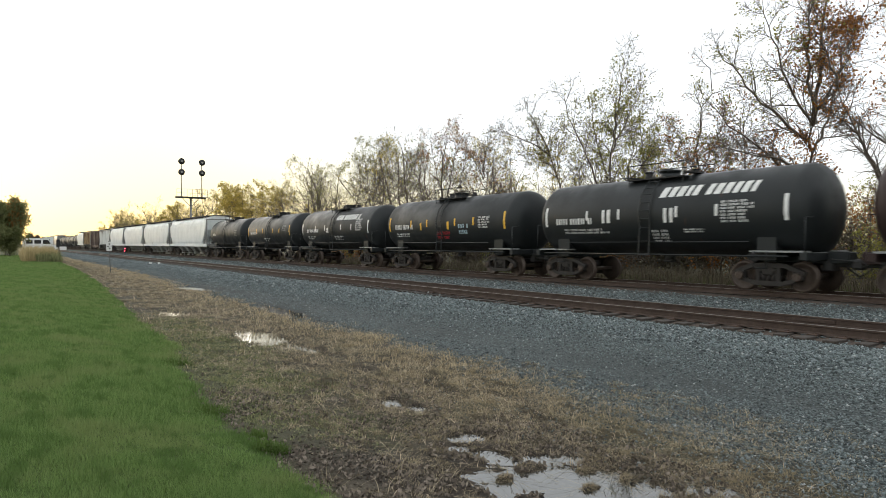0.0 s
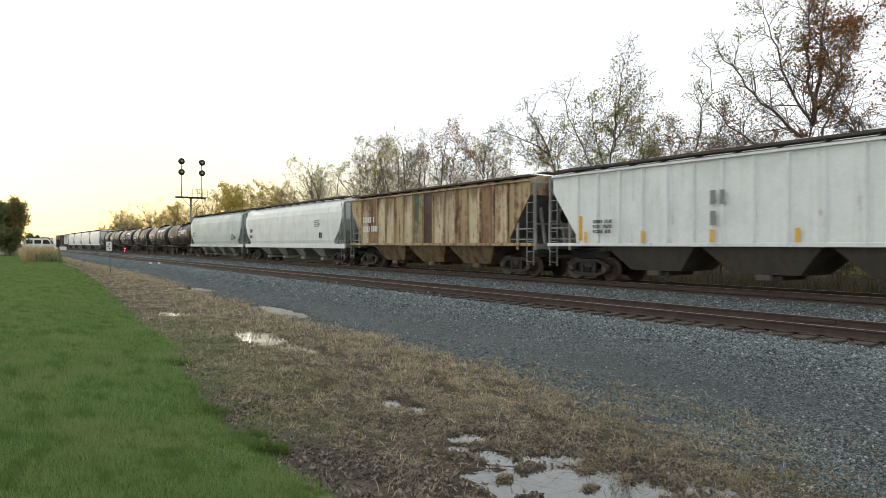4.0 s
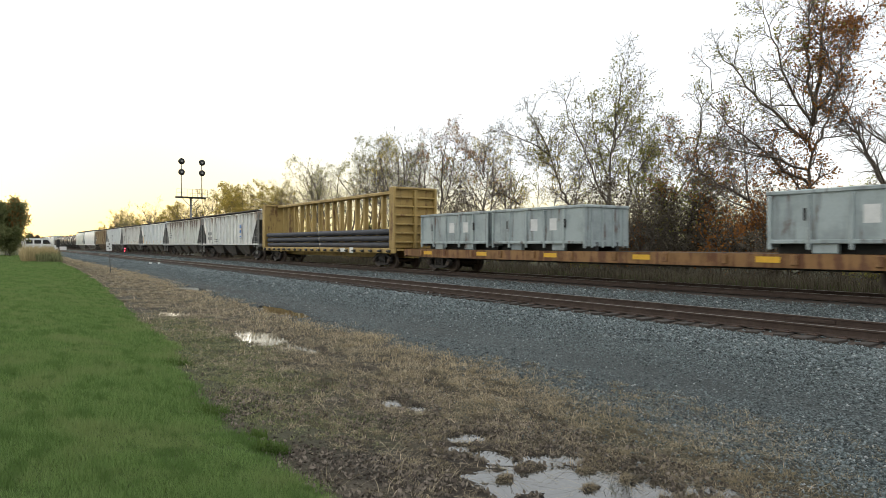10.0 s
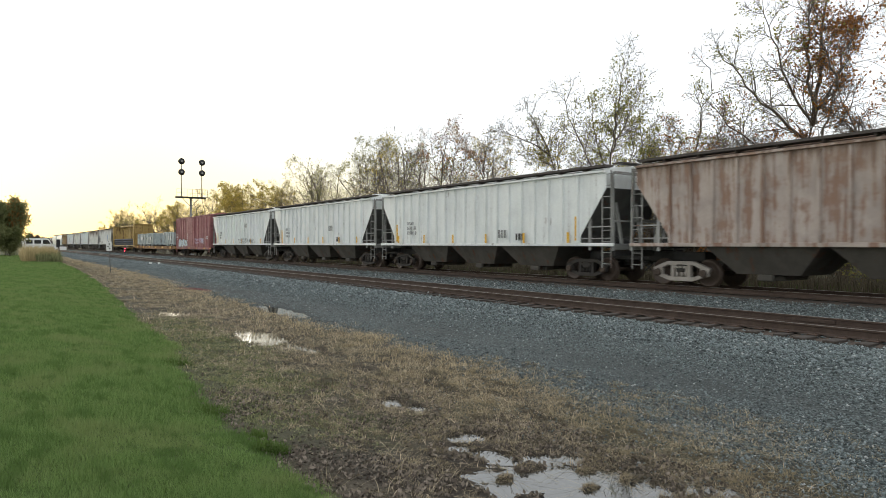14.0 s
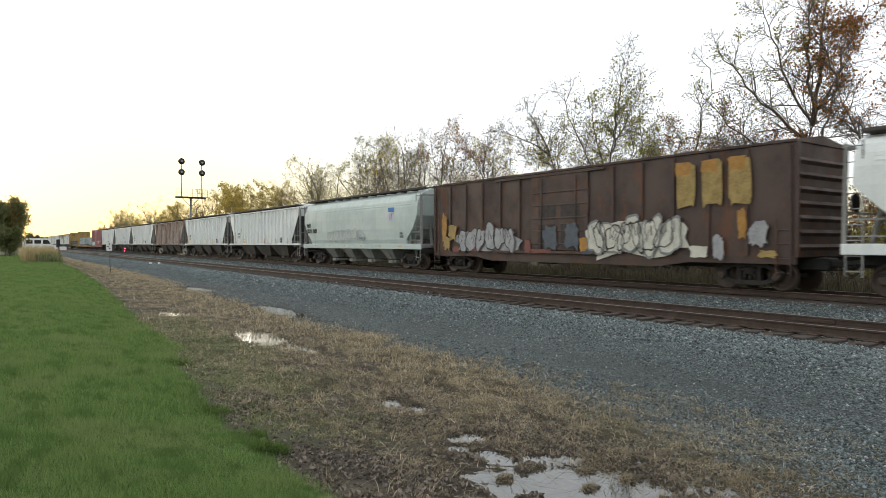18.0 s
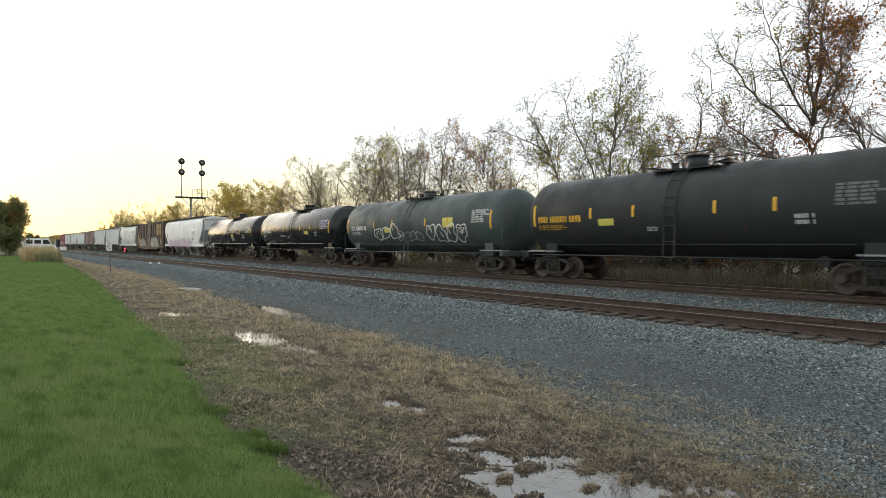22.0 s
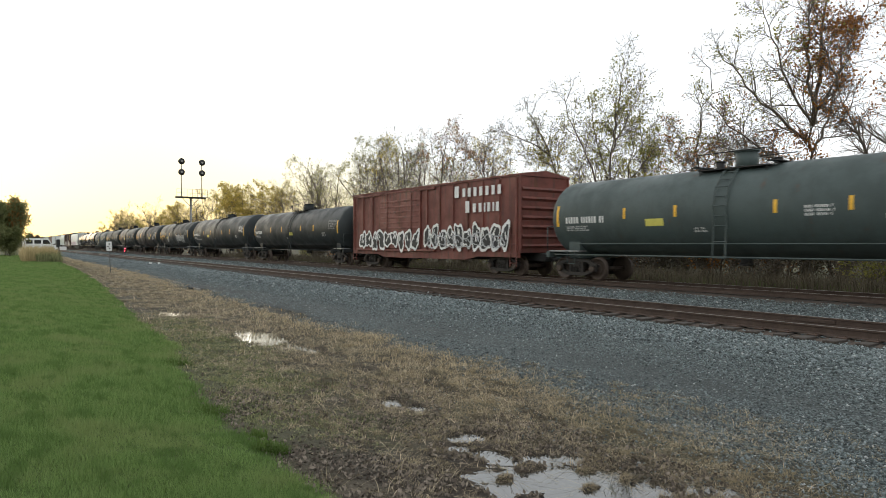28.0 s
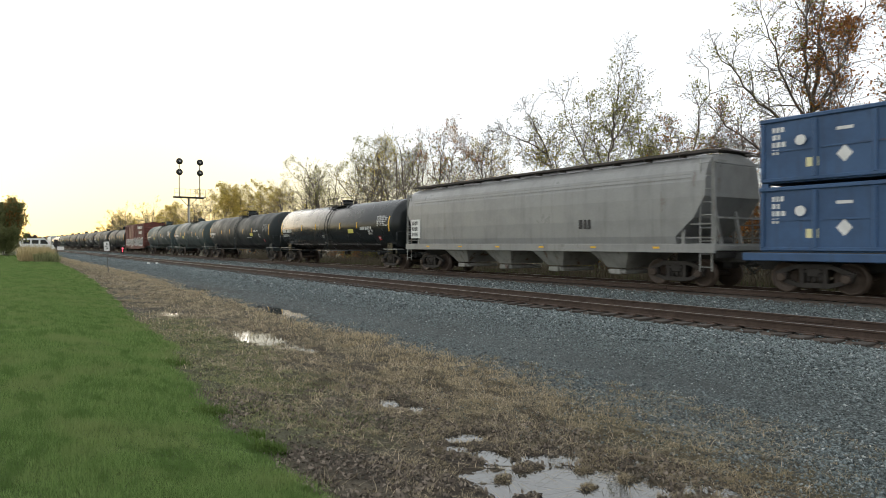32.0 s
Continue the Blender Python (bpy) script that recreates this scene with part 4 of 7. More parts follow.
DARKPANEL = paint("dark_brown_panel", (0.07, 0.045, 0.035), 0.5, 0.4, 0.7)
BLACKTANK = paint("black_tank_paint", (0.015, 0.018, 0.019), 0.0, 0.2, 0.45, gloss=0.32)
GLOSSTANK = paint("glossy_black_tank_paint", (0.012, 0.015, 0.016), 0.0, 0.15, 0.22, gloss=0.32)
DULLTANK = paint("dull_black_tank_paint", (0.024, 0.03, 0.031), 0.1, 0.4, 0.55, gloss=0.27)
GREENTANK = paint("grey_green_tank_paint", (0.062, 0.083, 0.081), 0.05, 0.4, 0.55, gloss=0.3)
MAROON = paint("maroon_tank_paint", (0.038, 0.024, 0.023), 0.05, 0.4, 0.5, gloss=0.2)
REDBOX = paint("faded_red_boxcar_paint", (0.31, 0.115, 0.12), 0.15, 0.4, 0.6, streak=0.7)
OXIDE = paint("oxide_red_boxcar_paint", (0.17, 0.047, 0.034), 0.4, 0.65, 0.6, streak=0.9)
BROWNBOX = paint("dark_brown_boxcar_paint", (0.075, 0.046, 0.037), 0.7, 0.75, 0.6, streak=0.9)
YELLOW = paint("yellow_flatcar_paint", (0.44, 0.3, 0.1), 0.45, 0.45, 0.6)
GONDOLA = paint("pale_blue_grey_container_paint", (0.4, 0.455, 0.455), 0.35, 0.6, 0.6, streak=0.8)
OLDYELLOW = paint("worn_flatcar_paint", (0.27, 0.14, 0.05), 0.95, 0.7, 0.7)
BLUE = paint("blue_container_paint", (0.035, 0.09, 0.2), 0.05, 0.5, 0.5)
PLACARD = plain("yellow_green_placard", (0.62, 0.56, 0.12), 0.6, 0, 0.25)
CREAMY = plain("cream_placard", (0.75, 0.7, 0.4), 0.6, 0, 0.2)
PIPE = plain("dark_pipe", (0.085, 0.085, 0.097), 0.5, 0, 0.4, 2)

GAPS = [71.8, 59.6, 47.1, 34.2, 21.2, 8.5, -4.8, -24.6, -45.5, -63.6, -82.1, -99.9, -117.5, -135.5, -154.1, -177.3, -206.1, -223.0, -240.8, -258.6, -276.8, -294.7, -312.4,
        -330.6, -347.3, -367.5, -387.2, -403.9, -420.3, -437.9, -454.3, -470.9, -488.8, -506.8, -527.6, -547.1, -564.6, -582.0, -597.9, -618.1, -637.8, -657.2, -679.0]


def slot(i):
    """Centre along the track, and length, of the i-th car from the first short tank car."""
    return (GAPS[i] + GAPS[i + 1]) / 2, round(GAPS[i] - GAPS[i + 1], 1)


W, G, YL, BK = MARK_WHITE, MARK_GREY, MARK_YELLOW, MARK_BLACK
# the leading cars, far down the line
lead = [("s", PALE, 17.8), ("s", PALE, 17.8), ("s", PALE, 17.8), ("s", PALE, 16.0), ("r", WHITE_B, 16.0), ("b", BROWNBOX, 14.5), ("r", TAN, 14.5), ("s", PALE, 14.5)]
lead += [("t", BLACKTANK, 13.0)] * 5 + [("s", GREYHOP, 18.0), ("r", WHITE, 18.0), ("t", DULLTANK, 16.0), ("s", PALE, 18.0), ("s", PALE, 18.0), ("b", BROWNBOX, 17.5), ("t", BLACKTANK, 16.0), ("r", WHITE, 18.0)]
yy = 71.4
for kind, m, ln in lead:
    mid = yy + ln / 2
    yy += ln
    if kind == "s":
        covered_hopper(mid, ln, "pale grey smooth-sided covered hopper car on the main line", m, 0, True, 4)
    elif kind == "r":
        covered_hopper(mid, ln, "weathered ribbed covered hopper car on the main line", m, 11, under=UNDER)
    elif kind == "b":
        boxcar(mid, ln, "dark brown boxcar on the main line", m)
    else:
        tank_car(mid, ln, "short black tank car with a dark walkway on top", m, 1.35, 1.05)

SHORT = dict(R=1.42, base=1.06, inset=0.62)
tank_car(*slot(0), "short black tank car, white stencilling, clean glossy shell", BLACKTANK, **SHORT, marks=((W, 4.0, -0.1, 0.9, 0.22, 1), (G, -3.2, 0.0, 0.9, 0.6, 4)), seed=1)
tank_car(*slot(1), "short black tank car with yellow reflective stripes", BLACKTANK, **SHORT, stripe=YL, marks=((W, 4.2, -0.1, 1.6, 0.2, 1), (G, -3.4, 0.25, 0.9, 0.5, 4), (W, 1.0, -0.7, 1.4, 0.3, 2)), seed=2)
tank_car(*slot(2), "short black tank car with white stripes and large white lettering", BLACKTANK, **SHORT, stripe=W, marks=((W, 4.3, -0.1, 1.9, 0.22, 1), (W, 4.2, -0.6, 1.4, 0.26, 2), (W, 1.0, -0.1, 0.25, 0.35, 1), (W, -0.4, 0.75, 3.3, 0.38, -1), (W, -3.4, 0.2, 1.0, 0.75, 6), (W, -0.2, -0.65, 1.5, 0.3, 3)), seed=3)
tank_car(*slot(3), "short black tank car, yellow stripes and sprayed graffiti", BLACKTANK, **SHORT, stripe=YL, marks=((W, 4.5, -0.1, 1.8, 0.25, 1), (W, 4.4, -0.55, 1.6, 0.2, 2), (YL, 1.9, -0.1, 0.18, 0.4, 1), (YL, -0.6, -0.1, 0.18, 0.4, 1), (W, -3.2, 0.0, 1.0, 0.55, 5), (SPRAY_ICE, -1.6, -0.3, 0.9, 0.5, 2), (MARK_RED, 0.4, -0.6, 1.5, 0.4, 2)), seed=4)
tank_car(*slot(4), "short black tank car with white stripes and large white lettering", BLACKTANK, **SHORT, stripe=W, marks=((W, 4.4, -0.15, 1.9, 0.24, 1), (W, 4.0, -0.55, 2.4, 0.2, 2), (W, 2.0, 0.0, 0.26, 0.5, 1), (W, -0.5, 0.8, 3.7, 0.42, -1), (W, -0.75, -0.05, 0.28, 0.5, 1), (W, -2.9, 0.0, 1.1, 0.7, 7), (W, -0.2, -0.8, 0.8, 0.5, 4), (W, -1.5, -0.6, 0.8, 0.14, 2)), seed=5)
t6 = tank_car(*slot(5), "short maroon tank car with a round white emblem", MAROON, **SHORT, marks=((W, 4.4, -0.15, 1.7, 0.2, 1), (G, 4.4, -0.5, 1.6, 0.25, 2), (W, -1.35, 0.42, 2.1, 0.5, -1), (YL, -3.9, 0.2, 0.9, 0.5, 4), (G, -1.8, -0.55, 1.0, 0.35, 3)), seed=6)
em, dark = Shape(), Shape()
for lobe in range(3):
    # three rounded lobes about one middle, each with a dark heart
    a0 = math.pi / 2 + lobe * 2.0944
    ly0, lz0 = -0.5 - 0.33 * math.cos(a0), 0.45 + 0.33 * math.sin(a0)
    for shape, rad, lift in ((em, 0.36, 1.431), (dark, 0.19, 1.437)):
        for q in range(3):
            for r in range(16):
                ring = [(ly0 + rad * w * math.cos(c), lz0 + rad * w * math.sin(c)) for c, w in ((r * 0.3927, q / 3), (r * 0.3927, (q + 1) / 3), ((r + 1) * 0.3927, (q + 1) / 3), ((r + 1) * 0.3927, q / 3))]
                shape.add([(-lift * math.cos(z / 1.42), y, 2.48 + lift * math.sin(z / 1.42)) for y, z in ring], [(0, 1, 2, 3)])
badge = part("emblem", em, W, t6, "white three-lobed emblem")
part("emblem_heart", dark, MAROON, badge, "dark hearts of the lobes")

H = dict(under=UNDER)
covered_hopper(*slot(6), "grey-green smooth covered hopper car with yellow markers", GREYGREEN, 0, True, 4, marks=((BK, 8.0, 2.5, 0.7, 0.45, 2), (G, -6.2, 2.1, 1.0, 0.6, 5), (BK, -7.0, 2.05, 0.4, 0.3, 1)), stripes=YL, seed=7, tall=0.1)
covered_hopper(*slot(7), "pale grey smooth covered hopper car with long side sill", PALE, 0, True, 4, marks=((BK, 8.6, 2.6, 0.7, 0.3, 1), (BK, 8.6, 2.1, 0.7, 0.3, 1), (G, -5.4, 2.9, 1.1, 0.5, 4), (BK, -6.2, 2.05, 0.4, 0.4, 1)), stripes=W, seed=8, tall=0.1)
covered_hopper(*slot(8), "tan ribbed covered hopper car, heavily rusted and streaked", TAN, 15, under=TAN_UNDER, marks=((W, 6.6, 2.9, 1.4, 0.34, 1), (W, 6.6, 2.35, 1.7, 0.34, 1)), seed=9, panels=(CREAM, RUSTPANEL, CREAM, CREAM, None, CREAM, OLDGREEN, DARKPANEL, CREAM, CREAM, None, CREAM, RUSTPANEL, CREAM))
covered_hopper(*slot(9), "white ribbed covered hopper car with dark stencil block", WHITE, 15, **H, marks=((MARK_GREY, 1.4, 2.6, 0.35, 1.1, 2), (BK, 6.3, 2.1, 0.9, 0.5, 3)), seed=10, stripes=YL)
covered_hopper(*slot(10), "off-white ribbed covered hopper car, rust-stained at one end", WHITE_B, 16, **H, marks=((G, 6.0, 2.4, 0.9, 0.8, 4), (BK, 1.2, 2.4, 0.3, 0.35, 1), (BK, -3.4, 1.9, 0.35, 0.35, 1), (G, -4.5, 1.9, 0.35, 0.35, 1)), seed=11, stripes=YL)
covered_hopper(*slot(11), "white ribbed covered hopper car with yellow markers", WHITE, 15, **H, marks=((G, 5.4, 2.6, 0.6, 0.3, 2), (W, -4.6, 1.7, 0.6, 0.4, 3)), seed=12, stripes=YL)
covered_hopper(*slot(12), "white ribbed covered hopper car with brown rust streaks", WHITE_RUSTY, 17, **H, marks=((G, 6.2, 2.5, 1.2, 0.7, 3),), seed=13)
covered_hopper(*slot(13), "off-white ribbed covered hopper car with blue emblem", WHITE_B, 15, **H, patch=((-4.1, -4.75, 2.0, 3.3, MARK_WHITE),), marks=((G, 6.4, 2.5, 0.5, 0.3, 0), (G, 5.6, 2.5, 0.5, 0.3, 0), (G, 6.4, 2.0, 0.5, 0.3, 0), (G, 5.6, 2.0, 0.5, 0.3, 0), (MARK_BLUE, -4.2, 3.05, 0.45, 0.36, 0), (MARK_BLUE, -4.2, 2.6, 0.45, 0.3, 0), (MARK_BLUE, -4.2, 2.12, 0.45, 0.12, 0), (G, 4.0, 1.8, 1.6, 0.3, 2)), seed=14)

# centrebeam flatcar with pipes
mid, ln = slot(14)
car = tagged(new("centerbeam_car"), "yellow centrebeam bulkhead flatcar carrying dark pipes", "flatcar", "freight cars")
b = ln / 2 - 0.55
part("deck", Shape().box(0, 0, 1.1, 2.6, 2 * b, 0.1).box(0, 0, 0.85, 0.5, 2 * b, 0.5, 0.03), YELLOW, car)
for sx in (-1, 1):
    part("side_sill", Shape().box(sx * 1.4, 0, 1.05, 0.12, 2 * b, 0.3, 0.02), YELLOW, car)
    for i in range(20):
        part("winch", cached("winch", lambda: Shape().box(0, 0, 0, 0.14, 0.3, 0.16, 0.03).tube((-0.08, -0.2, 0), (-0.08, 0.2, 0), 0.05, 8), DARKSTEEL), DARKSTEEL, car, "", (sx * 1.46, (i - 9.5) * 1.1, 1.02))
for k in (-1, 1):
    bh = part("bulkhead", Shape().box(0, k * (b - 0.3), 2.95, 2.68, 0.16, 3.5, 0.02), YELLOW, car)
    for sx in (-1, 1):
        part("bulkhead_edge", Shape().box(sx * 1.42, k * (b - 0.28), 2.95, 0.16, 0.55, 3.6, 0.03), YELLOW, bh)
    part("bulkhead_cap", Shape().box(0, k * (b - 0.28), 4.69, 2.68, 0.55, 0.12, 0.02), YELLOW, bh)
    for i in range(6):
        part("bulkhead_rib", Shape().box(0, k * (b - 0.14), 1.55 + 0.52 * i, 2.7, 0.2, 0.1, 0.02), YELLOW, bh)
    part("bulkhead_post", Shape().box(0, k * (b - 0.12), 2.9, 0.2, 0.24, 3.4, 0.02), YELLOW, bh)
    truck(car, k * (ln / 2 - 2.7))
part("top_chord", Shape().box(0, 0, 4.6, 0.7, 2 * b - 1.1, 0.2, 0.03), YELLOW, car)
for i in range(17):
    y = (i - 8) * (2 * b - 1.6) / 17
    part("post", cached("cb_post", lambda: Shape().box(0, 0, 2.85, 0.3, 0.22, 3.4, 0.02), YELLOW), YELLOW, car, "", (0, y, 0))
    if i % 2 == 0 and i < 16:
        d = (2 * b - 1.6) / 17
        part("diagonal_brace", Shape().bar((0, y, 4.45), (0, y + (d if i < 8 else -d) * 0.95, 1.4), 0.12, 0.12), YELLOW, car)
part("placard", Shape().box(-1.475, -4.3, 1.05, 0.01, 0.8, 0.24).box(-1.475, -5.6, 1.05, 0.01, 0.5, 0.36), W, car, "white stencil panels on the sill")
couplers(car, ln / 2)
TRAIN.append((car, mid))
TIMBER = plain("pale_dunnage_timber", (0.3, 0.24, 0.16), 0.85)
dunnage = Shape().box(0, 0, 0, 1.3, 0.1, 0.04, 0.006).mesh("dunnage_strip", TIMBER)
for sx in (-0.75, 0.75):
    for r in range(3):
        for i in range(8):
            part("dunnage_strip", dunnage, TIMBER, car, "", (sx, (i - 3.5) * 2.6 + 0.15 * r, 1.18 + 0.4 * r))
pipe_mesh = Shape().spin(0, [(-5.2, 0.05), (-5.2, 0.16), (4.9, 0.16), (4.92, 0.18), (5.2, 0.18), (5.2, 0.05)], 16).mesh("pipe", PIPE)
for sx in (-1, 1):
    for r in range(3):
        for k in (-1, 1):
            for c in range(3):
                p = new("pipe", pipe_mesh)
                tagged(p, "long dark grey pipe stacked on a yellow flatcar", "pipe", "pipes on the flatcar")
                p.location = (sx * (1.12 - 0.37 * c), 0, 1.38 + 0.4 * r)
                TRAIN.append((p, mid + k * 5.25 + (0.12 * r - 0.1)))

# long flatcar with open containers
mid, ln = slot(15)
car = tagged(new("flatcar"), "long worn yellow flatcar with open steel containers", "flatcar", "freight cars")
b = ln / 2 - 0.5
part("deck", Shape().box(0, 0, 1.1, 2.7, 2 * b, 0.08), DARKSTEEL, car)
for sx in (-1, 1):
    part("side_sill", Shape().extrude_x([(-b, 1.16), (b, 1.16), (b, 0.82), (b - 2.5, 0.74), (2.5 - b, 0.74), (-b, 0.82)], sx * 1.36, sx * 1.44), OLDYELLOW, car)
    for i in range(12):
        part("stake_pocket", cached("stake_pocket", lambda: Shape().box(0, 0, 0, 0.08, 0.2, 0.3, 0.015), OLDYELLOW), OLDYELLOW, car, "", (sx * 1.47, (i - 5.5) * 2.2, 0.98))
    for i in range(6):
        part("reflective_marker", cached("reflective_marker", lambda: Shape().box(0, 0, 0, 0.01, 0.75, 0.18), YL), YL, car, "yellow reflective marker", (sx * 1.448, (i - 2.5) * 4.6, 0.98))
part("center_sill", Shape().box(0, 0, 0.85, 0.6, 2 * b, 0.42, 0.02), DARKSTEEL, car)
for k in (-1, 1):
    truck(car, k * (ln / 2 - 3.4))
    part("end_sill", Shape().box(0, k * b, 0.95, 2.8, 0.12, 0.42, 0.02), OLDYELLOW, car)
couplers(car, ln / 2)
TRAIN.append((car, mid))


def open_container(pos, z, length, h, mat, label, group, ribs=6, block=True, feet=False):
    """An open steel container: floor, plate walls, top rail, ribs."""
    c = tagged(new("open_container"), label, "container", group)
    c.location.z = z
    a = length / 2
    part("floor", Shape().box(0, 0, 0.42 if block else 0.08, 2.4, length, 0.1 if block else 0.16, 0.01), mat, c)
    if block:
        for sx in (-0.6, 0.6):
            part("skid", Shape().box(sx, 0, 0.19, 0.16, length, 0.38, 0.01), DARKSTEEL, c)
    for sx in (-1, 1):
        lift = 0.36 if block else 0.1
        w = part("side_wall", Shape().box(sx * 1.22, 0, (h + lift) / 2, 0.06, length, h - lift), mat, c)
        part("top_rail", Shape().box(sx * 1.24, 0, h - 0.05, 0.14, length + 0.06, 0.12, 0.02), mat, w)
        part("bottom_rail", Shape().box(sx * 1.24, 0, lift, 0.12, length, 0.12, 0.02), mat, w)
        for i in range(ribs):
            part("rib", cached(f"container_rib:{h}", lambda: Shape().box(0, 0, h / 2, 0.09, 0.12, h - 0.25, 0.02), mat), mat, w, "", (sx * 1.27, (i - (ribs - 1) / 2) * (length - 0.12) / (ribs - 1), 0))
        if block:
            for k in (-1, 1):
                part("fork_pocket", Shape().box(sx * 1.1, k * a * 0.45, 0.19, 0.2, 0.7, 0.34, 0.02), mat, w)
                part("latch", Shape().box(sx * 1.3, k * a * 0.62, h * 0.62, 0.05, 0.08, 0.36, 0.01), DARKSTEEL, w)
                part("paint_patch", Shape().box(sx * 1.254, k * a * 0.2 - 0.5, h * 0.6, 0.004, 0.42, 0.5), MARK_WHITE, w, "worn white painted patch")
    for k in (-1, 1):
        e = part("end_wall", Shape().box(0, k * (a - 0.03), h / 2 + 0.1, 2.5, 0.06, h - 0.2).box(0, k * a, h - 0.05, 2.5, 0.14, 0.12, 0.02), mat, c)
        for i in range(4):
            part("end_rib", Shape().box((i - 1.5) * 0.62, k * (a + 0.02), h / 2, 0.1, 0.08, h - 0.3, 0.015), mat, e)
    if feet:
        for sx in (-1, 1):
            for k in (-1, 1):
                part("corner_casting", Shape().box(sx * 1.18, k * (a - 0.12), -0.06, 0.2, 0.22, 0.12, 0.01), mat, c)
    TRAIN.append((c, pos))
    return c


for y in (37.5, 31.4, 18.3):
    open_container(y - 219.7, 1.15, 5.8, 1.85, GONDOLA, "pale grey-blue open steel container on a flatcar", "grey containers on the flatcar")

c17 = boxcar(*slot(16), "faded red boxcar with sprayed graffiti along the sill", REDBOX, 14, (0.2, 2.8), top=4.5, rows=16, belly=False)
graffiti(c17, -1.595, 6.1, 1.9, 1.0, 2.15, 6, SPRAY_ICE, BK, 21, 0.05)
graffiti(c17, -1.6, 5.9, 2.1, 1.1, 1.9, 6, None, W, 23, 0.06)
graffiti(c17, -1.58, -1.4, -5.4, 1.45, 2.1, 9, None, SPRAY_LILAC, 22, 0.045)
graffiti(c17, -1.58, -4.3, -5.2, 1.5, 2.1, 3, SPRAY_LILAC, SPRAY_GREY, 24, 0.04)
part("lettering", lettering(-1.58, -6.2, 2.1, 0.8, 0.3, 5, 2), W, c17, "stencilled lettering")
part("lettering", lettering(-1.6, 1.95, 2.2, 0.3, 0.9, 6, 4), W, c17, "white stickers by the door")
for y in (8.0, 4.6, 1.4, -2.0, -5.2, -7.6):
    part("reflective_marker", Shape().box(-1.51, y, 0.97, 0.006, 0.45, 0.12), YL, c17, "yellow reflective marker")
part("lettering", lettering(-1.56, 7.4, 2.3, 0.9, 0.7, 3, 4), W, c17, "stencilled lettering")
for i, (m, lab) in enumerate(((WHITE, "white ribbed covered hopper car with yellow markers"), (WHITE, "white ribbed covered hopper car, clean side sheets"), (WHITE, "white ribbed covered hopper car with yellow corner blocks"))):
    c18 = covered_hopper(*slot(17 + i), lab, m, 18, **H, marks=((G, 5.6, 2.3, 0.9, 0.7, 3), (BK, -3.4, 1.75, 0.5, 0.3, 1), (G, -2.2, 3.1 - 0.6 * i, 0.5, 0.35, 1)), stripes=YL, seed=20 + i)
    if i == 0:
        graffiti(c18, -1.68, -0.4, -3.0, 1.55, 1.98, 6, None, BK, 91, 0.03)
        graffiti(c18, -1.68, -3.6, -4.9, 1.6, 1.9, 4, None, G, 92, 0.03)
LIGHTFRAME = plain("pale_truck_paint", (0.33, 0.3, 0.27), 0.8)
covered_hopper(*slot(20), "rust-brown primer covered hopper car with pale streaks", RUSTHOP, 18, under=UNDER, seed=24, frame_mat=LIGHTFRAME)
for i in range(2):
    covered_hopper(*slot(21 + i), "white ribbed covered hopper car with yellow markers", WHITE, 18, **H, marks=((G, 5.8, 2.2, 0.8, 0.5, 2), (BK, -5.0, 1.75, 0.4, 0.4, 1)), stripes=YL, seed=25 + i)
c24 = covered_hopper(*slot(23), "pale grey-green smooth covered hopper car with graffiti", GREYGREEN, 0, True, 4, marks=((BK, 7.2, 2.75, 0.7, 0.3, 1), (BK, 7.2, 2.35, 1.7, 0.3, 1), (MARK_BLUE, -4.6, 3.4, 0.6, 0.26, 0), (W, -4.62, 3.24, 0.56, 0.06, 0), (SPRAY_LILAC, -4.63, 3.0, 0.1, 0.4, 0), (SPRAY_LILAC, -4.85, 3.0, 0.1, 0.4, 0), (SPRAY_LILAC, -5.07, 3.0, 0.1, 0.4, 0), (BK, -5.9, 1.95, 0.45, 0.3, 2), (G, -1.0, 1.8, 0.8, 0.12, 1)), stripes=YL, seed=27)
graffiti(c24, -1.65, 3.6, -1.6, 1.6, 2.4, 6, None, SPRAY_GREY, 28, 0.06)
c25 = boxcar(*slot(24), "dark brown boxcar with yellow panel and white graffiti", BROWNBOX, 15, (0.2, 3.2), plug=True, top=4.4, rib_depth=0.075)
FADED = plain("faded_yellow_paint", (0.36, 0.25, 0.085), 0.7, 0, 0.85, 2.5)
SMEAR = plain("sprayed_silver_paint", (0.36, 0.36, 0.37), 0.6, 0, 0.6, 2.5)
CREAM = plain("sprayed_cream_paint", (0.6, 0.58, 0.5), 0.6, 0, 0.5, 2.5)
DULLRED = plain("sprayed_red_paint", (0.2, 0.065, 0.05), 0.6, 0, 0.5, 4)
DULLBLUE = plain("sprayed_blue_paint", (0.08, 0.095, 0.12), 0.6, 0, 0.5, 4)
ORANGE = plain("sprayed_orange_paint", (0.4, 0.2, 0.04), 0.6, 0, 0.6, 4)
# dark tone that stands for shade inside the door's panels
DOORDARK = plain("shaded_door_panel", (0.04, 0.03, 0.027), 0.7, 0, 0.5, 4)


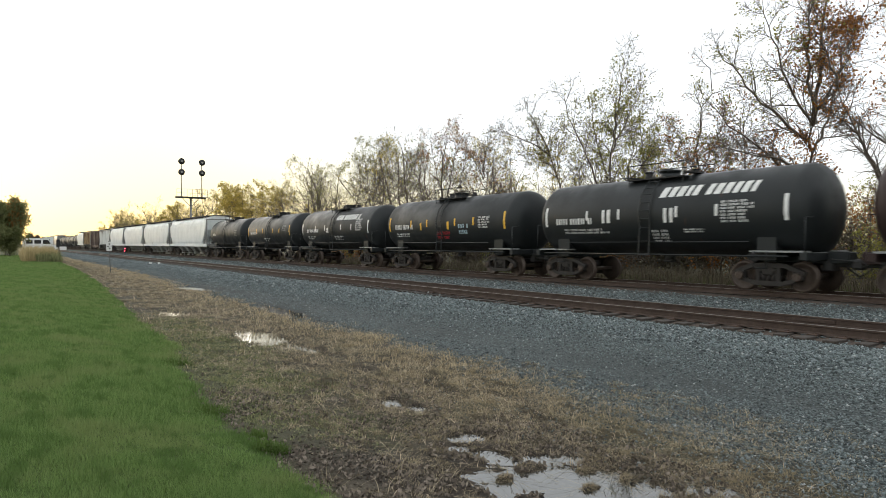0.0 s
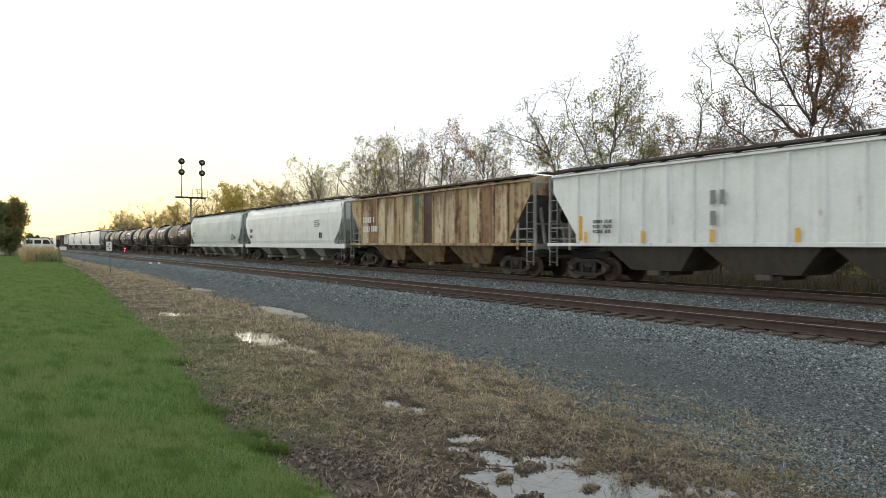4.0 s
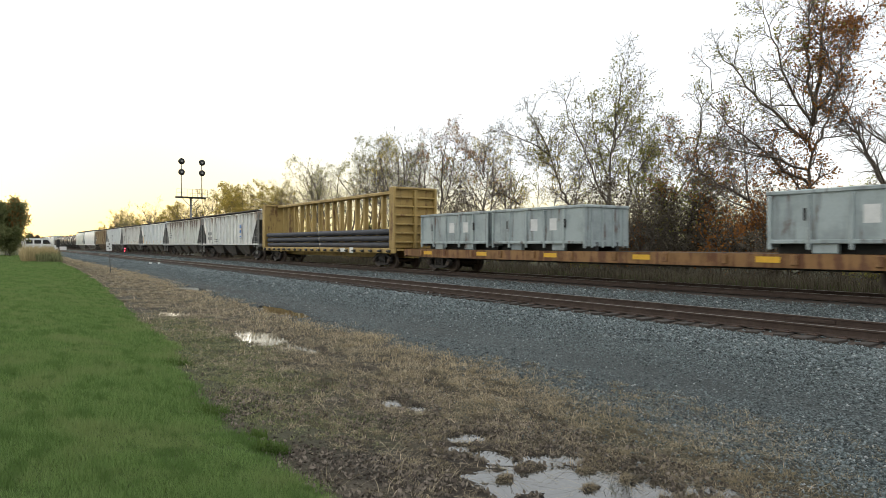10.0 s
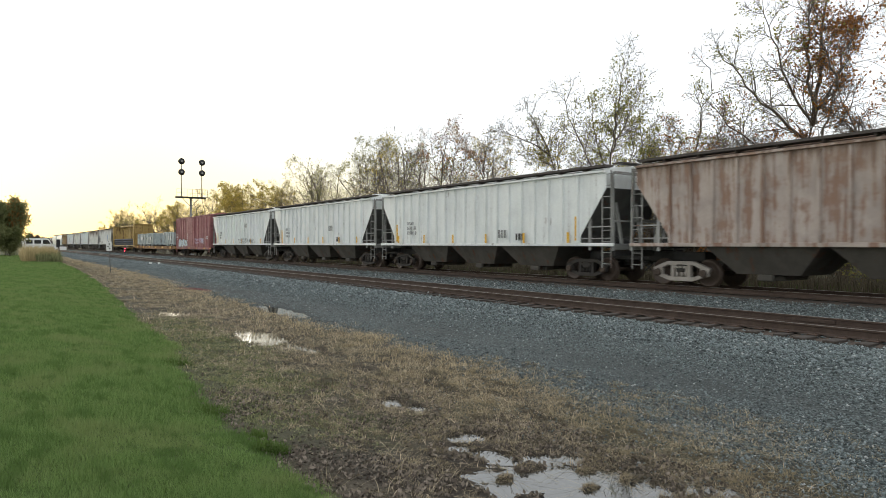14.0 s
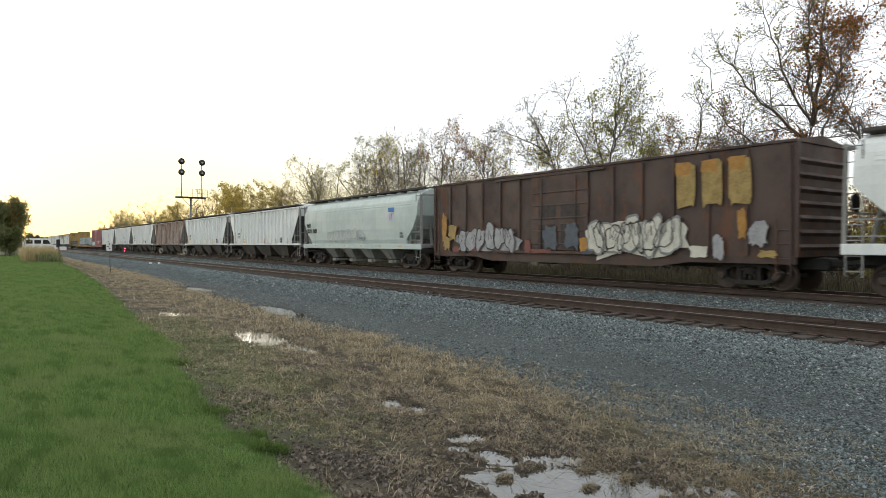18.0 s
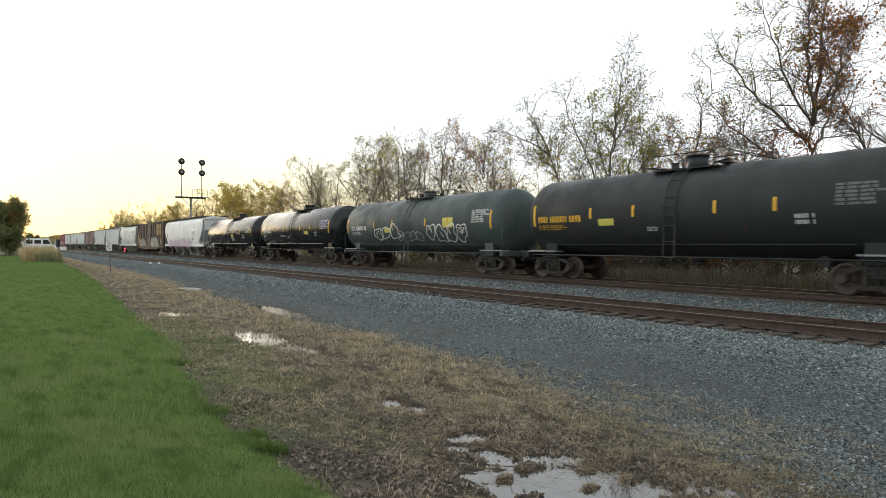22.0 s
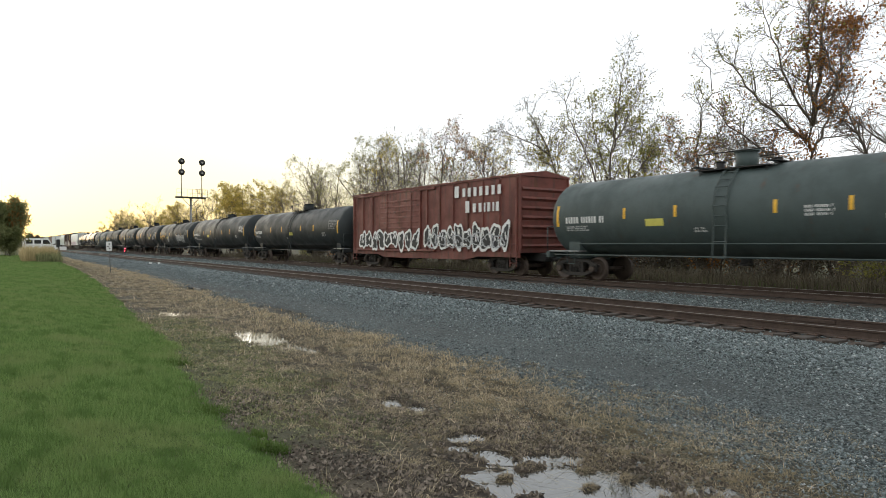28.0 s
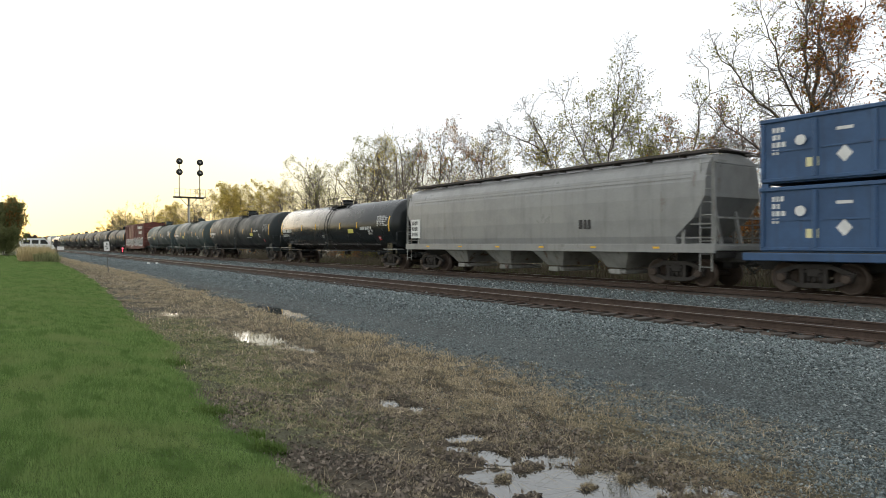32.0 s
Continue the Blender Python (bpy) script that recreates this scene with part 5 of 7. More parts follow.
def splash(car, y, z, ry, rz, mat, seed, x=-1.584, label="sprayed colour patch", ragged=0.28):
    """A ragged patch of sprayed paint on the side sheet, with runs at its lower edge."""
    rnd = random.Random(seed)
    pts, square = [], 0.3 if ragged < 0.2 else 0.6
    for i in range(22):
        a = 2 * math.pi * i / 22
        k = rnd.uniform(1 - ragged, 1 + ragged * 0.4) * (1 + ragged * 0.9 if i % 3 == 0 and math.sin(a) < -0.3 else 1.0)
        c, d = math.cos(a), math.sin(a)
        pts.append((x - rnd.uniform(0, 0.0004), y + ry * k * math.copysign(abs(c) ** square, c), z + rz * k * math.copysign(abs(d) ** square, d)))
    part("paint_patch", Shape().add(pts, [tuple(range(22))]), mat, car, label)


for i, y in enumerate((-5.7, -6.65, -7.6)):
    splash(c25, y, 3.4, 0.37, 0.74, FADED, 60 + i, -1.578 - 0.0015 * i, "faded yellow letter block", 0.1)
    splash(c25, y + 0.1, 3.95, 0.3, 0.22, ORANGE, 70 + i, -1.584, "worn orange edge of the block", 0.15)
for i, (y, z, ry, rz, m) in enumerate(((8.2, 2.3, 0.22, 0.7, ORANGE), (7.5, 2.05, 0.35, 0.4, FADED), (8.0, 1.5, 0.3, 0.35, FADED), (7.2, 1.2, 0.3, 0.14, DULLRED), (5.6, 1.2, 0.5, 0.12, DULLRED), (2.0, 1.35, 0.2, 0.3, DULLRED),
                                       (0.6, 1.75, 0.45, 0.5, DULLBLUE), (-0.6, 1.8, 0.4, 0.5, DULLBLUE), (1.2, 1.15, 0.6, 0.1, DULLRED), (-1.2, 1.45, 0.2, 0.3, ORANGE), (-1.4, 1.15, 0.3, 0.1, DULLBLUE),
                                       (-6.2, 1.2, 0.35, 0.2, CREAM), (-6.9, 1.35, 0.2, 0.4, SMEAR), (-8.2, 1.75, 0.3, 0.4, SMEAR), (-8.5, 1.15, 0.3, 0.12, FADED), (-7.7, 2.1, 0.15, 0.5, ORANGE))):
    splash(c25, y, z, ry, rz, m, 80 + i, -1.632)
# flat plates on the door, coloured dark as if sunken and shaded
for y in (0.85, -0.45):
    part("door_panel", Shape().box(-1.588, y, 2.75, 0.01, 1.0, 0.62, 0.004), DOORDARK, c25, "dark door panel, shade of a recess painted on")
    part("door_panel", Shape().box(-1.588, y, 1.75, 0.01, 1.0, 1.0, 0.004), DOORDARK, c25, "dark door panel, shade of a recess painted on")
splash(c25, 4.9, 1.6, 2.3, 0.55, SMEAR, 110, -1.58)
splash(c25, -3.6, 1.65, 2.2, 0.65, CREAM, 111, -1.58)
graffiti(c25, -1.64, 7.0, 2.8, 1.05, 2.35, 6, SMEAR, BK, 31, 0.045)
graffiti(c25, -1.64, -1.4, -5.6, 1.0, 2.55, 5, CREAM, G, 32, 0.06)
graffiti(c25, -1.65, -1.8, -5.2, 1.15, 2.3, 6, None, BK, 35, 0.035)
LILAC_WHITE = plain("sprayed_lilac_white_paint", (0.6, 0.56, 0.63), 0.6, 0, 0.3, 3)
c26 = covered_hopper(*slot(25), "pale grey smooth covered hopper car with pink graffiti", PALE, 0, True, 4, recess=(1.35, 1.75, 2.95), marks=((BK, 8.0, 2.65, 0.6, 0.2, 1), (G, 8.0, 2.3, 0.7, 0.2, 1), (G, -5.2, 2.6, 1.2, 0.5, 3), (BK, -5.2, 2.05, 0.35, 0.35, 1)), seed=33)
graffiti(c26, -1.655, 6.8, 0.6, 1.0, 2.0, 9, LILAC_WHITE, SPRAY_PINK, 34, 0.035)
graffiti(c26, -1.655, 0.4, -4.4, 1.0, 2.2, 6, LILAC_WHITE, SPRAY_PINK, 36, 0.04)

LONG = dict(stripe=YL)


def long_marks(length, ink, at=1.1, word=2.4, placard=2.9, panel=G, extra=()):
    """The writing on a long tank car: number and small print, a painted placard, a data panel, a small box."""
    e = length / 2 - 0.75
    out = [(ink, e - at, -0.12, word * 0.85, 0.25, 1), (ink, e - at, -0.45, word * 0.6, 0.2, 3), (panel, 2.2 - e, 0.25, 1.35, 0.62, 6), (MARK_WHITE, 3.3 - e, -0.4, 0.6, 0.3, 2), (MARK_WHITE, 1.0, -0.6, 0.5, 0.16, 2)]
    if placard is not None:
        out.append((PLACARD, placard, -0.3, 0.75, 0.26, 0))
    return tuple(out) + tuple(extra)


tank_car(*slot(26), "glossy black tank car with white stencils, yellow placard", GLOSSTANK, 1.5, 1.02, marks=long_marks(slot(26)[1], W, 1.0, 1.6, -0.9, W, ((W, -0.9, -0.6, 1.1, 0.4, 4), (W, -2.9, -0.1, 0.9, 0.12, 1))), seed=40, dome=0.15, **LONG)
tank_car(*slot(27), "glossy black tank car with yellow placard and stencils", GLOSSTANK, 1.55, 1.02, marks=long_marks(slot(27)[1], W, 1.1, 2.3, -2.4, SPRAY_LILAC, ((W, 2.4, -0.5, 1.0, 0.12, 1),)), seed=41, dome=0.1, **LONG)
c29 = tank_car(*slot(28), "grey-green tank car with white sprayed graffiti", GREENTANK, 1.55, 0.98, marks=long_marks(slot(28)[1], W, 1.3, 2.3, 2.6, W, ((PLACARD, -3.4, 0.0, 0.9, 0.5, 0),)), seed=42, dome=0.1, **LONG)
tank_car(*slot(29), "dull black tank car with yellow lettering and stripes", DULLTANK, 1.58, 0.98, marks=long_marks(slot(29)[1], YL, 1.0, 2.7, 3.2), seed=43, dome=0.2, **LONG)
c31 = tank_car(*slot(30), "dull black tank car with yellow stripes and grey graffiti", DULLTANK, 1.58, 0.98, marks=long_marks(slot(30)[1], ORANGE, 0.9, 2.4, 2.0, G), seed=44, dome=0.2, **LONG)
tank_car(*slot(31), "dull black tank car with yellow lettering, stained shell", DULLTANK, 1.58, 0.98, marks=long_marks(slot(31)[1], YL, 0.9, 2.0, -2.3, SPRAY_GREY, ((SPRAY_GREY, -5.2, -0.25, 0.5, 0.4, 0), (YL, 4.1, 0.45, 0.5, 0.25, 2))), seed=45, dome=0.25, **LONG)
c33 = tank_car(*slot(32), "dull black tank car with worn pale graffiti", DULLTANK, 1.58, 0.98, marks=long_marks(slot(32)[1], YL, 1.0, 2.9, 3.6), seed=46, dome=0.15, **LONG)
tank_car(*slot(33), "long black tank car with white numbers, yellow placard", DULLTANK, 1.6, 0.98, marks=long_marks(slot(33)[1], W, 1.0, 2.6, 3.4, W, ((W, 8.0, -0.62, 2.2, 0.06, 0),)), seed=47, dome=0.1, **LONG)
tank_car(*slot(34), "dull black tank car with orange lettering and walkway", DULLTANK, 1.55, 0.98, marks=long_marks(slot(34)[1], W, 1.0, 1.9, 0.4), seed=48, dome=0.25, **LONG)
graffiti(c29, 0, 3.9, 1.0, 1.6, 2.5, 3, None, W, 51, 0.06, (1.55, 2.53))
graffiti(c29, 0, 1.2, -1.4, 1.5, 2.2, 4, None, SPRAY_GREY, 56, 0.05, (1.55, 2.53))
graffiti(c29, 0, -1.8, -5.4, 1.5, 2.5, 4, None, W, 54, 0.07, (1.55, 2.53))
graffiti(c31, 0, 0.2, -3.2, 1.75, 2.5, 6, None, SPRAY_GREY, 52, 0.06, (1.58, 2.56))
graffiti(c33, 0, 3.6, 2.4, 1.6, 2.6, 2, SPRAY_GREY, G, 55, 0.05, (1.58, 2.56))
graffiti(c33, 0, -1.6, -5.6, 1.55, 2.65, 5, G, W, 53, 0.06, (1.58, 2.56))

c36 = boxcar(*slot(35), "oxide red boxcar, white block lettering and graffiti", OXIDE, 14, (2.2, 4.4), top=4.45)
s = Shape()
for row, z, hgt, y0, ws in ((0, 3.72, 0.42, -3.1, (0.62, 0.4, 0.4, 0.4, 0.42, 0.42, 0.4, 0.4)), (1, 2.95, 0.42, -4.0, (0.55, 0.42, 0.38, 0.2, 0.38, 0.2, 0.38))):
    y = y0
    for i, wd in enumerate(ws):
        tall = 0.56 if i == 0 else hgt
        s.box(-1.582, y - wd * 0.4, z + tall / 2, 0.006, wd * 0.55, tall)
        y -= wd * 1.1
part("lettering", s, W, c36, "large white block letters, two rows")
graffiti(c36, -1.63, 6.8, 0.0, 1.05, 2.3, 9, BK, W, 61, 0.11)
graffiti(c36, -1.6, -0.4, -7.4, 1.05, 2.4, 10, BK, W, 62, 0.1)
graffiti(c36, -1.62, -0.8, -7.0, 1.2, 2.0, 8, None, SPRAY_GREY, 63, 0.07)
part("reflective_marker", Shape().box(-1.575, 1.2, 2.75, 0.006, 0.28, 0.28), W, c36, "white square sticker")
tank_car(*slot(36), "grey-green tank car with yellow marks and placard", GREENTANK, 1.5, 1.0, marks=long_marks(slot(36)[1], W, 1.2, 2.3, 2.9, W, ((W, -2.6, -0.1, 0.8, 0.3, 3),)), seed=70, dome=0.3, **LONG)
tank_car(*slot(37), "dull grey-green tank car with yellow stripes", GREENTANK, 1.55, 0.98, marks=long_marks(slot(37)[1], W, 1.0, 2.2, 2.6, G, ((W, -1.7, -0.1, 0.5, 0.3, 3), (G, -4.9, -0.35, 1.6, 0.3, 3))), seed=71, dome=0.1, **LONG)
tank_car(*slot(38), "long black tank car with yellow placard and stencils", DULLTANK, 1.58, 0.98, marks=long_marks(slot(38)[1], W, 0.9, 2.0, -3.9, G, ((W, -4.9, 0.0, 1.5, 0.16, 2), (W, -3.0, -0.55, 1.2, 0.05, 0), (MARK_RED, -7.0, -0.85, 0.26, 0.24, 0), (W, -7.03, -0.82, 0.2, 0.08, 0))), seed=72, dome=0.2, **LONG)
tank_car(*slot(39), "long glossy black tank car with yellow placard", GLOSSTANK, 1.58, 0.98, marks=long_marks(slot(39)[1], W, 1.0, 2.2, -3.1, W, ((W, -4.8, -0.15, 1.4, 0.2, 1), (MARK_RED, -6.9, -0.8, 0.26, 0.26, 0), (W, -6.93, -0.78, 0.2, 0.09, 0))), seed=73, dome=0.1, **LONG)
c41 = covered_hopper(*slot(40), "dark grey smooth covered hopper car with white panel", GREYHOP, 0, True, 4, recess=(1.1, 1.7, 2.65), marks=((BK, -3.6, 2.2, 0.5, 0.35, 1),), stripes=YL, seed=74)
part("paint_patch", Shape().box(-1.648, 8.2, 2.25, 0.006, 0.9, 1.0), W, c41, "white stencil panel")
part("lettering", lettering(-1.655, 8.55, 2.25, 0.65, 0.8, 3, 3), BK, c41, "stencilled lettering")

mid, ln = slot(41)
car = tagged(new("flatcar"), "dark flatcar stacked with blue open containers", "flatcar", "freight cars")
b = ln / 2 - 0.45
part("deck", Shape().box(0, 0, 1.1, 2.7, 2 * b, 0.2, 0.02).box(0, 0, 0.85, 0.6, 2 * b, 0.42, 0.02), DARKSTEEL, car)
for sx in (-1, 1):
    part("side_sill", Shape().box(sx * 1.36, 0, 1.06, 0.1, 2 * b, 0.24, 0.02), BLUE, car)
for k in (-1, 1):
    truck(car, k * (ln / 2 - 2.4))
couplers(car, ln / 2)
TRAIN.append((car, mid))
for j, z in enumerate((1.2, 3.121 + 0.12)):
    for y in (6.4, 0.0, -6.4):
        c = open_container(mid + y + 0.45, z, 6.2, 1.92, BLUE, "bright blue open steel container stacked in two layers", "blue containers on the flatcar", 5, False, j > 0)
        part("lettering", lettering(-1.257, 2.75, 1.25, 0.3, 0.8, 9, 4, 1.0), W, c, "column of white lettering")
        part("side_seam", Shape().box(-1.262, 0, 0.95, 0.02, 6.0, 0.05), BLUE, c)
        for i in range(2):
            yc = 1.9 - 3.0 * i
            part("placard", Shape().tube((-1.33, yc, 1.2), (-1.336, yc, 1.2), 0.15, 18), W, c, "round white placard")
            part("placard", Shape().box(-1.255, yc - 0.3, 0.55, 0.006, 0.34, 0.26), CREAMY, c, "square pale yellow placard")
            part("placard", Shape().add([(-1.257, yc - 1.15 + dy, 0.7 + dz) for dy, dz in ((0.21, 0), (0, 0.24), (-0.21, 0), (0, -0.24))], [(0, 1, 2, 3)]), W, c, "diamond hazard placard")
            part("placard", Shape().box(-1.257, yc - 1.15, 1.4, 0.006, 0.42, 0.09), W, c, "white label strip")

for ob, y in TRAIN:
    ob.location = (FAR_C + ob.location.x, y, ob.location.z)

# ---- trees and brush ----
BARK = plain("bark", (0.14, 0.115, 0.092), 0.9, 0, 0.5, 4, 0.6)


def leaf_material(name, a, b, through_light=0.45, level=0.0, patch=None, blot=None):
    """Thin leaves: diffuse and translucent; colours vary leaf by leaf. level: how far the shading keeps to level ground."""
    n = Nodes(name)
    g = n.t.nodes.new("ShaderNodeNewGeometry")
    col = n.mix(g.outputs["Random Per Island"], a, b)
    if patch:
        col = n.mix(n.ramp(n.noise(n.coord(world=True), 0.9, 4), 0.45, 0.65, 0, 0.75), col, patch)
    if blot:
        col = n.mix(n.ramp(n.noise(n.coord((1.6, 0.7, 1.0), world=True), 2.1, 5, 0.6), 0.5, 0.62, 0, 0.8), col, blot)
    m = n.set(col, 0.8, None, 0.2)
    thin = n.t.nodes.new("ShaderNodeBsdfTranslucent")
    n.put(thin.inputs[0], col)
    if level:
        mixed = n.t.nodes.new("ShaderNodeVectorMath")
        mixed.operation = "MULTIPLY_ADD"
        n.put(mixed.inputs[0], g.outputs["Normal"])
        mixed.inputs[1].default_value = (1 - level,) * 3
        mixed.inputs[2].default_value = (0, 0, level)
        unit = n.t.nodes.new("ShaderNodeVectorMath")
        unit.operation = "NORMALIZE"
        n.put(unit.inputs[0], mixed.outputs[0])
        n.put(n.b.inputs["Normal"], unit.outputs[0])
    s = n.t.nodes.new("ShaderNodeMixShader")
    s.inputs[0].default_value = through_light
    n.t.links.new(n.b.outputs[0], s.inputs[1])
    n.t.links.new(thin.outputs[0], s.inputs[2])
    n.t.links.new(s.outputs[0], n.t.nodes["Material Output"].inputs[0])
    return m


LEAF_GREEN = leaf_material("olive_leaves", (0.19, 0.2, 0.05), (0.36, 0.32, 0.09), 0.6)
LEAF_YELLOW = leaf_material("yellow_leaves", (0.36, 0.29, 0.07), (0.55, 0.41, 0.1), 0.6)
LEAF_RUST = leaf_material("rust_leaves", (0.2, 0.085, 0.03), (0.42, 0.19, 0.06), 0.6)
LEAF_DARK = leaf_material("evergreen_needles", (0.11, 0.14, 0.055), (0.22, 0.22, 0.095), 0.5)
STRAW = leaf_material("dry_stems", (0.1, 0.079, 0.05), (0.56, 0.47, 0.32), 0.25, 0.25, (0.27, 0.22, 0.135), (0.082, 0.067, 0.043))
PALE = leaf_material("pale_straw", (0.3, 0.24, 0.145), (0.6, 0.49, 0.32), 0.3, 0.25)
STALK = leaf_material("bleached_stalks", (0.34, 0.27, 0.18), (0.64, 0.52, 0.37), 0.2, 0.3)
FALLEN = leaf_material("fallen_leaves", (0.07, 0.055, 0.045), (0.3, 0.25, 0.2), 0.2, 0.7)
PAMPAS = leaf_material("pale_tall_grass", (0.3, 0.25, 0.12), (0.5, 0.4, 0.22), 0.3, 0.3)
BRUSH = leaf_material("brown_brush", (0.06, 0.05, 0.034), (0.15, 0.125, 0.085), 0.3, 0.2)
BLADE = leaf_material("grass_blades", (0.1, 0.17, 0.045), (0.235, 0.34, 0.112), 0.4, 0.0, (0.235, 0.29, 0.11), (0.1, 0.175, 0.046))
TUSSOCK = leaf_material("dark_grass_blades", (0.07, 0.12, 0.025), (0.12, 0.18, 0.045), 0.4)
WEED = leaf_material("olive_weeds", (0.085, 0.105, 0.042), (0.33, 0.325, 0.165), 0.3, 0.2)


def tubes(segs, sides=4):
    """Tapered limbs from rows of (start, end, r0, r1): vertices and quads."""
    p, q = np.array([s[0] for s in segs]), np.array([s[1] for s in segs])
    r0, r1 = np.array([s[2] for s in segs]), np.array([s[3] for s in segs])
    d = q - p
    d /= np.linalg.norm(d, axis=1)[:, None] + 1e-9
    ref = np.where(np.abs(d[:, 2:3]) < 0.9, [[0, 0, 1.0]], [[1.0, 0, 0]])
    u = np.cross(d, ref)
    u /= np.linalg.norm(u, axis=1)[:, None]
    v = np.cross(d, u)
    a = np.arange(sides) * 2 * np.pi / sides
    off = u[:, None] * np.cos(a)[None, :, None] + v[:, None] * np.sin(a)[None, :, None]
    vs = np.concatenate([p[:, None] + off * r0[:, None, None], q[:, None] + off * r1[:, None, None]], 1)
    i = np.arange(sides)
    f = np.stack([i, (i + 1) % sides, (i + 1) % sides + sides, i + sides], -1)
    return vs.reshape(-1, 3), (f[None] + (np.arange(len(segs)) * 2 * sides)[:, None, None]).reshape(-1, 4)


def leaves(points, size, rnd, spread):
    """Small two-triangle leaves scattered about points."""
    n = len(points)
    c = points + rnd.normal(0, spread, (n, 3))
    u = rnd.normal(0, 1, (n, 3))
    u /= np.linalg.norm(u, axis=1)[:, None]
    v = np.cross(u, rnd.normal(0, 1, (n, 3)))
    v /= np.linalg.norm(v, axis=1)[:, None] + 1e-9
    s = size * rnd.uniform(0.6, 1.4, (n, 1))
    vs = np.stack([c - u * s, c + v * s * 0.6, c + u * s, c - v * s * 0.6], 1).reshape(-1, 3)
    return vs, np.arange(4 * n).reshape(n, 4)


def grow(seed, height, levels=3, stems=1, fork=0.3, wide=0.6, first=0.35, side=2, thick=1.0):
    """Limbs of a tree: leaders that fork low, limbs that sweep up and out, fine twigs."""
    rnd = random.Random(seed)
    segs, tips = [], []

    def limb(p, d, length, r, level):
        steps = (10, 8, 6, 4, 3)[level]
        up = (0.05, 0.085, 0.05, 0.02, 0.0)[level]
        az = rnd.uniform(0, 6.28)
        for i in range(steps):
            d = (d + Vector((rnd.gauss(0, 1), rnd.gauss(0, 1), rnd.gauss(0, 0.6))) * (0.12 + 0.085 * level) + Vector((0, 0, up))).normalized()
            q = p + d * (length / steps)
            u0, u1 = i / steps, (i + 1) / steps
            segs.append((tuple(p), tuple(q), max(0.009, r * (1 - 0.74 * u0)), max(0.007, r * (1 - 0.74 * u1))))
            p = q
            if level >= 2:
                tips.append(tuple(p))
            if level < levels and (level > 0 or u1 > first):
                for _ in range(rnd.choice((1, side)) if level == 0 else rnd.choice((1, 1, 2))):
                    if rnd.random() < (0.2, 0.3, 0.2, 0.1)[level]:
                        continue
                    az += 2.4 + rnd.uniform(-0.5, 0.5)
                    o = d.orthogonal().normalized()
                    o = o * math.cos(az) + d.cross(o) * math.sin(az)
                    ang = wide * rnd.uniform(0.75, 1.35)
                    nd = (d * math.cos(ang) + o * math.sin(ang)).normalized()
                    limb(p, nd, length * (1.02 - 0.72 * u1) * rnd.uniform(0.5, 0.85), r * (1 - 0.78 * u1) * rnd.uniform(0.55, 0.78), level + 1)

    a0 = rnd.uniform(0, 6.28)
    for s in range(stems):
        a = a0 + s * 6.28 / stems + rnd.uniform(-0.5, 0.5)
        lean = 0.04 if stems == 1 else rnd.uniform(0.1, fork)
        off = 0.02 * height if stems > 1 else 0
        limb(Vector((off * math.cos(a), off * math.sin(a), -0.1)), Vector((lean * math.cos(a), lean * math.sin(a), 1)).normalized(), height * rnd.uniform(0.75, 0.95), height * thick * (0.014 if stems == 1 else 0.0115), 0)
    return segs, np.array(tips)


def make_tree(seed, height, leaf, count, size=0.07, **kw):
    segs, tips = grow(seed, height, **kw)
    v, f = tubes(segs)
    top = v[:, 2].max()
    v *= height / top
    tips = tips * height / top
    rnd = np.random.RandomState(seed)
    trunk = bulk("trunk", v, f, BARK, True)
    crown = None
    if count:
        # leaves hang on in clumps
        share = np.clip(0.6 + wob(tips[:, 0] + tips[:, 2], tips[:, 1] - tips[:, 2], 0.9, seed) + 0.5 * wob(tips[:, 0], tips[:, 2], 2.1, 1.0), 0.25, 1.2)
        pick = tips[rnd.choice(len(tips), count, p=share / share.sum())]
        lv, lf = leaves(pick, size, rnd, 0.16)
        crown = bulk("crown", lv, lf, leaf)
    return trunk, crown


TREES = {
    "bare": make_tree(3, 14, LEAF_GREEN, 2200, 0.045, stems=2, fork=0.22, wide=0.8),
    "thin": make_tree(8, 12, LEAF_GREEN, 1900, 0.05, stems=2, fork=0.25, wide=0.75),
    "stems": make_tree(12, 15, LEAF_RUST, 2600, 0.05, stems=2, fork=0.3, wide=0.8, first=0.55, thick=0.7),
    "olive": make_tree(21, 13, LEAF_GREEN, 3700, 0.055, stems=2, fork=0.4, wide=0.9),
    "rust": make_tree(33, 14, LEAF_RUST, 7000, 0.05, stems=2, fork=0.2, wide=0.9, first=0.5, thick=0.75),
    "spread": make_tree(37, 14, LEAF_RUST, 4200, 0.05, stems=2, fork=0.4, wide=1.0, first=0.35, thick=0.75),
    "gold": make_tree(41, 10, LEAF_YELLOW, 7000, 0.08, stems=3, fork=0.6, wide=0.95),
    "pale": make_tree(55, 12, LEAF_YELLOW, 2300, 0.055, stems=2, fork=0.3, wide=0.85),
    "far_bare": make_tree(61, 12, LEAF_GREEN, 700, 0.1, levels=2, stems=3, wide=0.8),
    "far_gold": make_tree(62, 11, LEAF_YELLOW, 1800, 0.16, levels=2, stems=3, wide=0.9),
}
LABEL = {"bare": "tall bare grey-brown tree behind the railway", "thin": "slender tree with sparse olive leaves", "stems": "tall multi-stemmed bare tree with few rust leaves", "olive": "broad tree with thinning olive-green leaves",
         "rust": "tall tree with rust-orange autumn leaves", "gold": "rounded tree with dense yellow-green leaves", "spread": "wide-spreading tree with clumps of brown-orange leaves", "pale": "half-bare tree with yellowing leaves",
         "far_bare": "distant bare tree along the railway", "far_gold": "distant tree with thin yellow leaves"}
